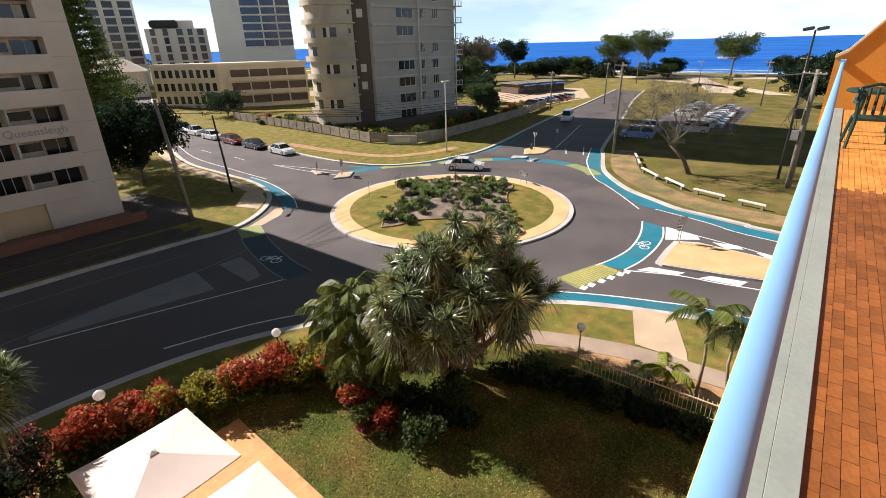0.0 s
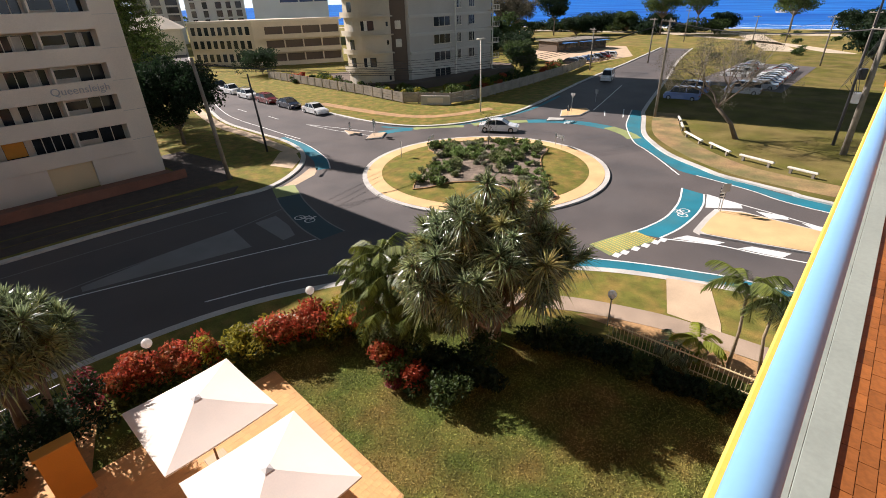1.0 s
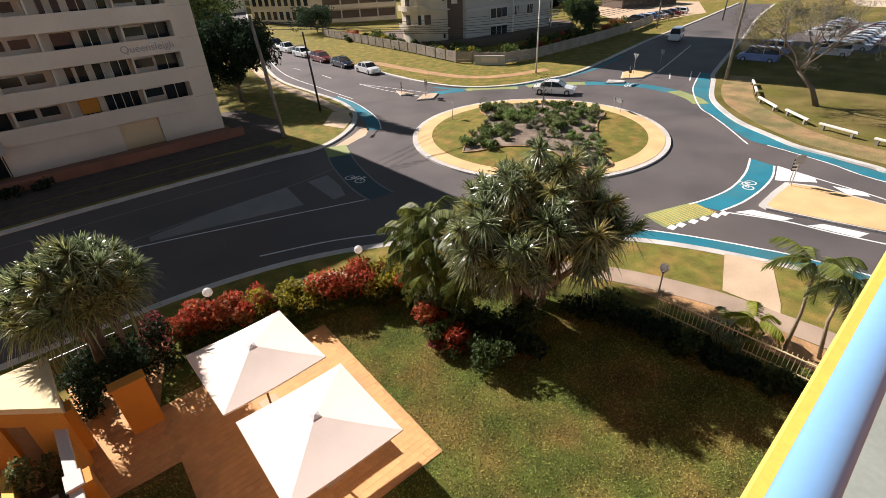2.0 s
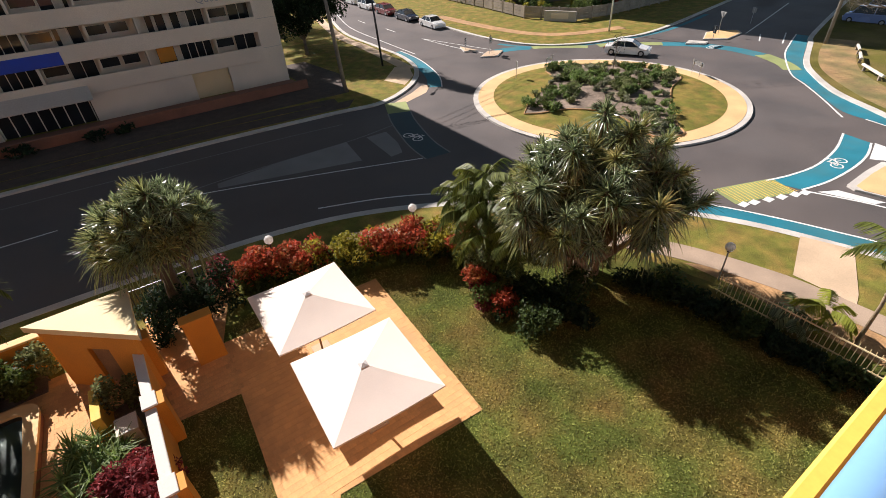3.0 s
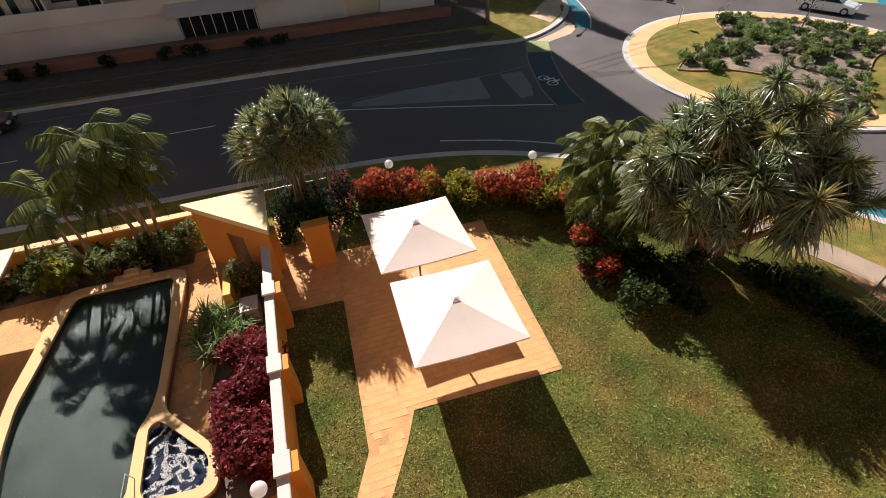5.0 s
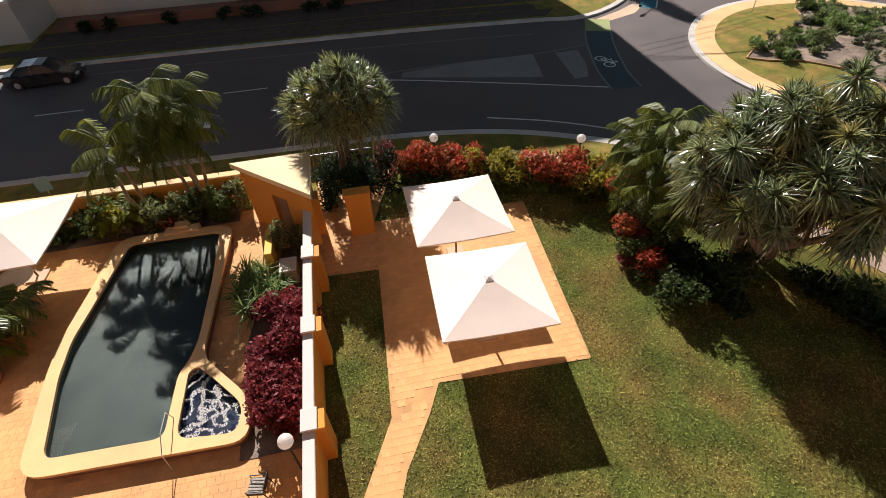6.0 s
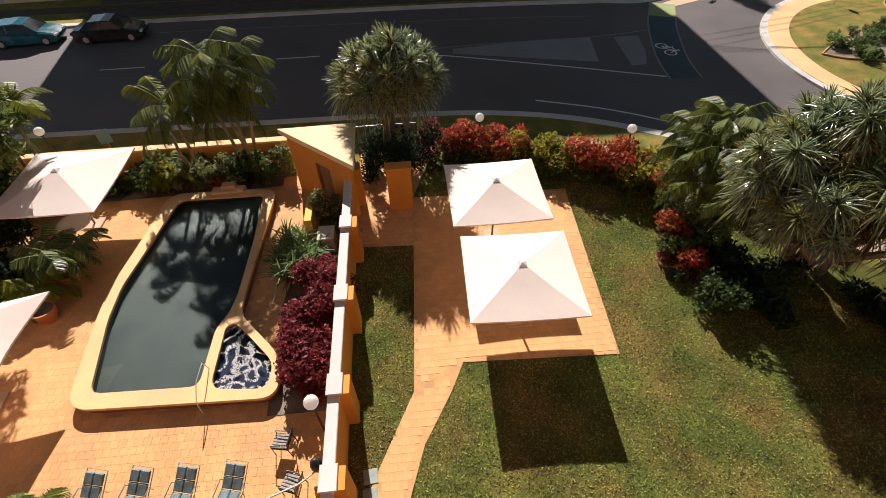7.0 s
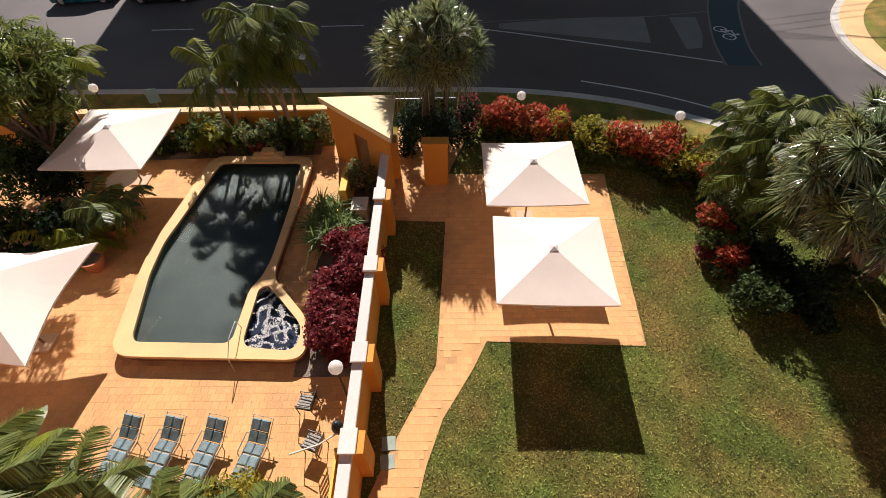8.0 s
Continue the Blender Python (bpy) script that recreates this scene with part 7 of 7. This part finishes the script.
def sign_post(x, y, h, kind, turn=0.0, z=GZ):
    ob = thing("road_sign", {"plate": "small square road sign seen from its back", "wide": "wide road sign on two thin posts", "give_way": "triangular give-way sign seen from its back", "keep": "narrow black and white striped island sign", "blue": "small blue and white parking sign"}[kind], "road sign", (x, y, z), turn, group="road signs")
    if kind == "wide":
        for s in (-0.6, 0.6):
            part("post", Form().tube([(s, 0, 0), (s, 0, h)], 0.03, 6), "steel", ob)
        part("plate", Form().box(-0.85, -0.03, h - 0.4, 0.85, -0.01 - 0.02, h, bevel=0.004), "sign_back", ob)
        return ob
    part("post", Form().tube([(0, 0, 0), (0, 0, h)], 0.03, 6), "steel", ob)
    if kind == "give_way":
        part("plate", Form().add([(-0.42, -0.035, h), (0.42, -0.035, h), (0, -0.035, h - 0.72), (-0.42, -0.05, h), (0.42, -0.05, h), (0, -0.05, h - 0.72)], [(0, 1, 2), (5, 4, 3), (0, 3, 4, 1), (1, 4, 5, 2), (2, 5, 3, 0)]), "sign_back", ob)
    elif kind == "blue":
        part("plate", Form().box(-0.28, -0.05, h - 0.75, 0.28, -0.035, h, bevel=0.004), "sign_blue", ob, "blue plate")
    elif kind == "keep":
        part("plate", Form().box(-0.22, -0.05, h - 0.8, 0.22, -0.035, h, bevel=0.004), "black_metal", ob)
        for k in range(3):
            part("stripe", Form().box(-0.2, -0.06, h - 0.72 + 0.24 * k, 0.2, -0.052, h - 0.6 + 0.24 * k), "white_paint", ob)
    else:
        part("plate", Form().box(-0.3, -0.05, h - 0.6, 0.3, -0.035, h, bevel=0.004), "sign_back", ob)
    return ob


sign_post(31.6, 34.3, 1.7, "plate", 60)
sign_post(44.2, 24.0, 1.25, "wide", 62)
sign_post(36.2, 34.6, 1.25, "wide", 20)
sign_post(35.9, 43.4, 1.9, "keep", 30, 0.16)
sign_post(36.4, 43.8, 1.6, "plate", 30, 0.16)
sign_post(35.2, 47.0, 1.2, "keep", 30, 0.16)
sign_post(59.8, 31.0, 2.4, "give_way", 75, 0.16)
sign_post(68.3, 31.7, 1.8, "plate", 75, 0)
sign_post(57.4, 30.2, 1.4, "keep", 75, 0.16)
sign_post(35.9, 6.5, 2.1, "plate", -40, 0.16)
sign_post(36.2, 6.7, 1.7, "keep", -40, 0.16)
sign_post(-14.9, 21.6, 1.4, "blue", 20)
piece("road_patch", Form().box(-8.95, 27.2, 0.004, -8.55, 28.0, 0.012), "white_paint", "small painted white rectangle on the road", "road marking", kind="structure")


def log_rail(a, b):
    a, b = Vector((*a, 0)), Vector((*b, 0))
    turn = math.degrees(math.atan2((b - a).y, (b - a).x))
    ob = thing("log_barrier", "low pale log rail on two short posts", "barrier", (*((a + b) / 2).to_2d(), GZ), turn, group="park barriers")
    half = (b - a).length / 2
    part("rail", Form().box(-half, -0.12, 0.36, half, 0.12, 0.56, bevel=0.05), "white_wood", ob)
    for s in (-0.75, 0.75):
        part("post", Form().box(s * half - 0.1, -0.1, -0.05, s * half + 0.1, 0.1, 0.36), "pole_wood", ob)


for a, b in (((62.6, 18.2), (60.6, 17.3)), ((59.6, 16.9), (57.4, 16.0)), ((55.6, 15.2), (52.8, 12.7)), ((52.5, 11.9), (50.2, 9.5)), ((49.8, 8.6), (48.7, 5.7)), ((48.2, 4.6), (47.5, 2.4))):
    log_rail(a, b)

# fence of the tower's garden
tower_fence = thing("tower_fence", "weathered grey-brown slatted timber fence round the tower garden", "fence", (0, 0, GZ))
fence_line = [Vector((*p, 0)) for p in ((55.4, 100), (54.4, 84), (53.2, 66), (51.8, 55.0), (55.2, 48.4), (60, 47.2), (75, 47.8), (92, 49.4), (104, 51.6))]
slats = Form()
for a, b in zip(fence_line, fence_line[1:]):
    n = max(1, round((b - a).length / 2.6))
    for k in range(n):
        p, q = a.lerp(b, k / n), a.lerp(b, (k + 1) / n)
        d = (q - p).normalized()
        sd = Vector((-d.y, d.x, 0)) * 0.03
        panel = Form()
        for z0, z1 in ((0.15, 0.5), (0.53, 0.88), (0.91, 1.26), (1.29, 1.6)):
            panel.prism([((p + d * 0.1 - sd).x, (p + d * 0.1 - sd).y), ((q - d * 0.02 - sd).x, (q - d * 0.02 - sd).y), ((q - d * 0.02 + sd).x, (q - d * 0.02 + sd).y), ((p + d * 0.1 + sd).x, (p + d * 0.1 + sd).y)], z0, z1)
        part("fence_panel", panel, "fence_wood", tower_fence)
        part("post", Form().box(p.x - 0.08, p.y - 0.08, 0, p.x + 0.08, p.y + 0.08, 1.7), "fence_wood", tower_fence)
wall_sign = thing("entrance_wall", "pale low wall with a blank panel at the tower entrance", "wall", (53.6, 49.9, GZ), -62)
part("slab", Form().box(-2.2, -0.15, 0, 2.2, 0.15, 1.3, bevel=0.02), "render_grey", wall_sign)
part("panel", Form().box(-1.2, -0.18, 0.35, 1.2, -0.152, 1.05), "render_white", wall_sign, "pale blank panel")

# ---- vehicles ----
def car(label, x, y, turn, paint, kind="sedan", rough=0.25, group="parked cars"):
    """A car with a shaped body, glasshouse, wheels, lamps and bumpers; it faces its own +x."""
    if paint not in M:
        M[paint] = material(paint, PAINTS[paint], rough, 0.03, 1, 40, 0, clear=0.6)
    ob = thing("car" if kind != "van" else "van", label, "car" if kind != "van" else "van", (x, y, 0.008), turn, group=group)
    length, width = {"sedan": (4.7, 1.8), "wagon": (4.6, 1.8), "van": (4.9, 1.85), "ute": (5.0, 1.85)}[kind]
    L, W = length / 2, width / 2
    low = {"sedan": [(-L, 0.45), (-L, 0.72), (-L + 0.1, 0.88), (-L + 0.9, 0.94), (L - 1.3, 0.92), (L - 0.25, 0.76), (L, 0.6), (L, 0.38)],
           "wagon": [(-L, 0.45), (-L, 0.8), (-L + 0.06, 0.95), (0, 0.96), (L - 1.2, 0.93), (L - 0.25, 0.78), (L, 0.6), (L, 0.38)],
           "van": [(-L, 0.45), (-L, 0.95), (-L + 0.04, 1.12), (L - 1.0, 1.12), (L - 0.9, 1.08), (L - 0.15, 0.92), (L, 0.7), (L, 0.4)],
           "ute": [(-L, 0.5), (-L, 0.98), (-L + 0.1, 1.02), (-0.6, 1.02), (L - 1.3, 0.98), (L - 0.3, 0.88), (L, 0.7), (L, 0.45)]}[kind]
    roof = {"sedan": [(-L + 0.75, 0.93), (-L + 1.35, 1.38), (-0.1, 1.43), (0.45, 1.38), (L - 1.15, 0.91)],
            "wagon": [(-L + 0.12, 0.95), (-L + 0.45, 1.42), (-0.1, 1.5), (0.5, 1.42), (L - 1.1, 0.92)],
            "van": [(-L + 0.04, 1.11), (-L + 0.14, 1.86), (0.3, 1.92), (L - 1.35, 1.86), (L - 0.85, 1.08)],
            "ute": [(-0.75, 1.01), (-0.6, 1.62), (0.1, 1.68), (0.6, 1.6), (L - 1.2, 0.97)]}[kind]
    body = Form()
    n = len(low)
    profile = [(-L + 0.1, 0.2)] + low + [(L - 0.1, 0.2)]
    rows = []
    for yy, inset in ((-W, 0.0), (-W * 0.86, 0.05), (0, 0.07), (W * 0.86, 0.05), (W, 0.0)):
        squeeze = 0.93 if abs(yy) == W else 1.0
        rows.append([(px * (1 - 0.04 * (abs(yy) / W) ** 2), yy * (1 - 0.07 * max(0, abs(px) / L - 0.6)), 0.2 + (pz - 0.2) * squeeze + (inset if 0.85 < pz else 0) * 0.4) for px, pz in profile])
    m = len(profile)
    for r in rows:
        body.v += r
    for i in range(len(rows) - 1):
        body.f += [(i * m + k, (i + 1) * m + k, (i + 1) * m + (k + 1) % m, i * m + (k + 1) % m) for k in range(m)]
    body.f += [tuple(range(m)), tuple((len(rows) - 1) * m + k for k in range(m))[::-1]]
    part("body", body, paint, ob, smooth=False)
    cabin = Form()
    k = len(roof)
    wb, wt = W * 0.93, W * 0.74
    zs = [p[1] for p in roof]
    for s in (-1, 1):
        cabin.v += [(px, s * (wb if i in (0, k - 1) else wt), pz) for i, (px, pz) in enumerate(roof)]
    cabin.f = [(i, i + 1, k + i + 1, k + i) for i in range(k - 1)] + [tuple(range(k))[::-1], tuple(range(k, 2 * k))]
    part("glasshouse", cabin, "glass_dark", ob, "dark tinted windows")
    top = Form()
    t = [(px, pz + 0.012) for px, pz in roof[1:-1]]
    for s in (-1, 1):
        top.v += [(px, s * wt * 1.01, pz) for px, pz in t]
    j = len(t)
    top.v += [(px, s * wt * 1.01, pz - 0.05) for s in (-1, 1) for px, pz in t]
    top.f = [(i, i + 1, j + i + 1, j + i) for i in range(j - 1)] + [(i + 1, i, 2 * j + i, 2 * j + i + 1) for i in range(j - 1)] + [(j + i, j + i + 1, 3 * j + i + 1, 3 * j + i) for i in range(j - 1)]
    part("roof", top, paint, ob)
    for s in (-1, 1):
        for i in (0, k - 2):
            (ax, az), (bx, bz) = roof[i], roof[i + 1]
            part("pillar", Form().tube([(ax, s * (wb if i == 0 else wt) * 1.0, az), (bx, s * (wt if i == 0 else wb) * 1.0, bz)], 0.045, 5), paint, ob)
        mid_x = (roof[1][0] + roof[-2][0]) / 2
        part("door_pillar", Form().tube([(mid_x, s * wb * 1.0, roof[0][1]), (mid_x, s * wt * 1.01, zs[2])], 0.04, 5), paint, ob)
    if kind == "ute":
        part("tray_liner", Form().box(-L + 0.15, -W * 0.8, 1.03, -0.85, W * 0.8, 1.05), "tyre", ob)
    for wx in (-L + 0.85, L - 0.85):
        for s in (-1, 1):
            wheel = part("wheel", Form().tube([(wx, s * (W - 0.2), 0.31), (wx, s * (W + 0.01), 0.31)], 0.31, 16), "tyre", ob)
            part("rim", Form().tube([(wx, s * (W + 0.012), 0.31), (wx, s * (W + 0.03), 0.31)], 0.19, 12), "steel", wheel)
    for s in (-1, 1):
        part("headlight", Form().box(L - 0.16, s * W * 0.7 - 0.2, 0.55, L - 0.02, s * W * 0.7 + 0.2, 0.7, bevel=0.02), "lamp_globe", ob)
        part("tail_light", Form().box(-L - 0.012, s * W * 0.78 - 0.14, 0.62, -L + 0.1, s * W * 0.78 + 0.14, 0.8, bevel=0.01), "foliage_red", ob)
    return ob


PAINTS = dict(paint_white=(0.78, 0.78, 0.76), paint_silver=(0.5, 0.5, 0.52), paint_red=(0.2, 0.02, 0.02), paint_navy=(0.012, 0.018, 0.04), paint_teal=(0.0, 0.09, 0.12), paint_black=(0.012, 0.012, 0.014), paint_blue=(0.03, 0.1, 0.3), paint_pale_blue=(0.22, 0.29, 0.52))
car("pale silver sedan parked on the side road", 40.0, 61.0, -94, "paint_white", "sedan")
car("dark blue sedan parked on the side road", 40.2, 68.2, -93, "paint_navy", "sedan")
car("dark red hatchback parked on the side road", 40.5, 75.0, -92, "paint_red", "wagon")
car("white station wagon parked on the side road", 40.9, 82.0, -91, "paint_white", "wagon")
car("white utility truck parked on the side road", 41.6, 89.4, -90, "paint_white", "ute")
car("dark utility trailer truck parked on the side road", 42.4, 95.6, -89, "paint_black", "ute")
car("white van parked far up the side road", 49, 133, -70, "paint_white", "van")
car("silver-white sedan driving round the roundabout", 46.4, 33.2, -62, "paint_white", "sedan", group="moving cars")
car("white van driving on the beach road", 88.0, 39.0, -164, "paint_white", "van", group="moving cars")
car("teal station wagon on the sunlit road", -26.2, 36.7, 4, "paint_teal", "wagon", group="street cars")
car("black sedan in the shade on the road", -20.4, 36.6, 2, "paint_black", "sedan", group="street cars")
random.seed(31)
shades = ["paint_white", "paint_silver", "paint_navy", "paint_red", "paint_blue", "paint_white", "paint_black", "paint_silver"]
piece("car_park", sheet([(88.5, 12), (122, 12), (124, 25), (92, 26)], VERGE + 0.012), "asphalt", "asphalt car park beside the park lawn", "car park", kind="structure")
piece("car_park", sheet([(100, 54), (126, 50), (150, 62), (146, 84), (120, 78)], VERGE + 0.012), "concrete", "pale car park behind the tower", "car park", kind="structure")
for k in range(6):
    car("car parked in the beach car park", 102.5 + 2.7 * k, 21.6 + 0.1 * k, 92, shades[k % 8], random.choice(("sedan", "wagon")), group="car park cars")
for k in range(9):
    car("car parked in the beach car park", 91.4 + 2.7 * k, 15.4 + 0.1 * k, 88, shades[(k * 3 + 1) % 8], random.choice(("sedan", "wagon")), group="car park cars")
for k in range(7):
    car("car parked behind the tower", 105 + 2.8 * k, 56.0 - 0.2 * k, 100, shades[(k * 5 + 2) % 8], random.choice(("sedan", "wagon")), group="tower car park cars")
for vx, vy, paint in ((76.6, 22.4, "paint_pale_blue"), (82.4, 22.9, "paint_pale_blue"), (85.6, 16.6, "paint_silver")):
    car(("pale blue" if paint == "paint_pale_blue" else "silver") + " van parked in the shade behind the park tree", vx, vy, 95, paint, "van", group="park vans")
cafe = thing("beach_kiosk", "low brown kiosk with blue awnings by the car park", "kiosk", (136, 72, VERGE), -20)
part("wall", Form().box(-9, -4, 0, 9, 4, 2.6), "render_brown", cafe)
part("roof", Form().box(-9.6, -4.6, 2.6, 9.6, 4.6, 2.85, bevel=0.05), "pole_wood", cafe)
for k in range(3):
    part("awning", Form().box(-8 + 6 * k, -6.4, 2.3, -4 + 6 * k, -4.62, 2.45), "sign_blue", cafe, "blue awning")
for k in range(7):
    part("opening", Form().box(-8.4 + 2.5 * k, -4.06, 0.9, -6.9 + 2.5 * k, -4.002, 2.3), "glass_dark", cafe)
for k in range(5):
    ob = thing("timber_rail_fence", "brown timber rail fence by the car park", "fence", (96 + 4.2 * k, 52.4 - 0.3 * k, VERGE), -6, group="car park fence")
    part("rail", Form().box(-2, -0.05, 0.7, 2, 0.05, 0.85), "timber", ob)
    part("rail", Form().box(-2, -0.05, 0.3, 2, 0.05, 0.45), "timber", ob)
    part("post", Form().box(-2.08, -0.08, 0, -1.92, 0.08, 1.0), "timber", ob)
boat = thing("motor_boat", "small white motor boat out at sea", "boat", (420, 70, -0.95), 60)
part("hull", Form().add([(-4, -1.3, 1.0), (-4, 1.3, 1.0), (2, 1.3, 1.1), (5, 0, 1.4), (2, -1.3, 1.1), (-4, -0.8, 0), (-4, 0.8, 0), (2, 0.7, 0), (4, 0, 0), (2, -0.7, 0)], [(0, 4, 3, 2, 1), (5, 6, 7, 8, 9), (0, 5, 9, 4), (4, 9, 8, 3), (3, 8, 7, 2), (2, 7, 6, 1), (1, 6, 5, 0)]), "white_wood", boat)
part("cabin", Form().box(-1.5, -0.8, 1.05, 1.2, 0.8, 2.4, bevel=0.1), "white_wood", boat)


# ---- pavers and tiles, piece by piece ----
def inside_any(lines, x, y):
    return any(inside(line, x, y) for line in lines)


def lay(parent, mat, name, x0, y0, x1, y1, w, d, z, h, keep, limit, gap=0.012, angle=0.0, shift=True):
    """Bond of pavers: those that keep() nearest first as parts, the rest in one mesh."""
    brick = Form().box(-w / 2 + gap / 2, -d / 2 + gap / 2, 0, w / 2 - gap / 2, d / 2 - gap / 2, h).mesh(name, mat)
    spots = []
    rows_n = int((y1 - y0) / d + 0.1)
    for r in range(rows_n):
        for c in range(int((x1 - x0) / w) + 1):
            x, y = x0 + (c + (0.5 if shift and r % 2 else 0)) * w, y0 + (r + 0.5) * d
            ok = all(keep(x + a * w / 2, y + b * d / 2) for a in (-1, 1) for b in (-1, 1))
            if ok:
                spots.append((x, y))
    spots.sort(key=lambda p: abs(p[0] - 2.5) * 0.5 + abs(p[1]))
    rest = Form()
    for i, (x, y) in enumerate(spots):
        lift = random.uniform(0, 0.0015)
        if i < limit:
            part(name, brick, mat, parent, at=pose(x, y, z + lift, 0, 0, random.uniform(-0.4, 0.4)))
        else:
            rest.box(x - w / 2 + gap / 2, y - d / 2 + gap / 2, z + lift, x + w / 2 - gap / 2, y + d / 2 - gap / 2, z + lift + h)
    if rest.v:
        part(name + "_field", rest, mat, parent, kind="stuff")


random.seed(21)
tile_base = [o for o in scene.objects if o.name == "balcony_slab"][0]
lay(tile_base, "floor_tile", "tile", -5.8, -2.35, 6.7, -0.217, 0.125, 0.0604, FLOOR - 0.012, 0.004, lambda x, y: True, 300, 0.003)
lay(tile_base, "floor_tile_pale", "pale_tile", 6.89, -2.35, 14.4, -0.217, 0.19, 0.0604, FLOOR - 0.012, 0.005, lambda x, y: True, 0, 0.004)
# short turf on the garden lawn
rng = np.random.default_rng(77)
spots = np.stack([rng.uniform(-2.4, 17.5, 170000), rng.uniform(0.5, 17.5, 170000)], 1)
lay(patio, "paver", "paver", -0.3, 7.2, 6.8, 16.4, 0.24, 0.24, GZ + 0.03, 0.007, lambda x, y: inside(PATIO, x, y), 300, 0.005)
lay(garden_path, "paver", "paver", -2.4, 0.0, 1.3, 8.0, 0.24, 0.24, GZ + 0.028, 0.007, lambda x, y: inside(PATH_LINE, x, y), 150, 0.005)
lay(entry_paving, "paver", "paver", -2.4, 13.5, 1.2, 20.2, 0.24, 0.24, GZ + 0.02, 0.007, lambda x, y: inside(entry_line, x, y), 120, 0.005)
terrace_ob = [o for o in scene.objects if o.name == "terrace"][0]
lay(terrace_ob, "paver", "paver", -23.5, 1.0, -2.8, 18.4, 0.24, 0.24, GZ + 0.01, 0.007, lambda x, y: not inside(outer_line, x, y), 300, 0.005)

keep_spot = [p for p in spots if not inside(PATIO, *p) and not inside(entry_line, *p) and not inside(PATH_LINE, *p) and inside([(-2.4, 0), (17.5, 0), (17.5, 6), (14, 12), (9.5, 16), (2, 18), (-2.4, 16)], *p)]
keep_spot = np.array(keep_spot)
n = len(keep_spot)
root = np.column_stack([keep_spot, np.full(n, GZ + 0.004)])
az = rng.uniform(0, 2 * np.pi, n)
side = np.stack([np.cos(az), np.sin(az), np.zeros(n)], 1) * rng.uniform(0.012, 0.026, (n, 1))
tip = root + np.stack([rng.normal(0, 0.04, n), rng.normal(0, 0.04, n), rng.uniform(0.008, 0.045, n)], 1)
turf = new("turf_blades", cloth("turf_blades", np.stack([root - side, root + side, tip + side * 0.5, tip - side * 0.5], 1), "turf_blade"))
tagged(turf, "short mown grass blades of the garden lawn", "grass", kind="stuff")
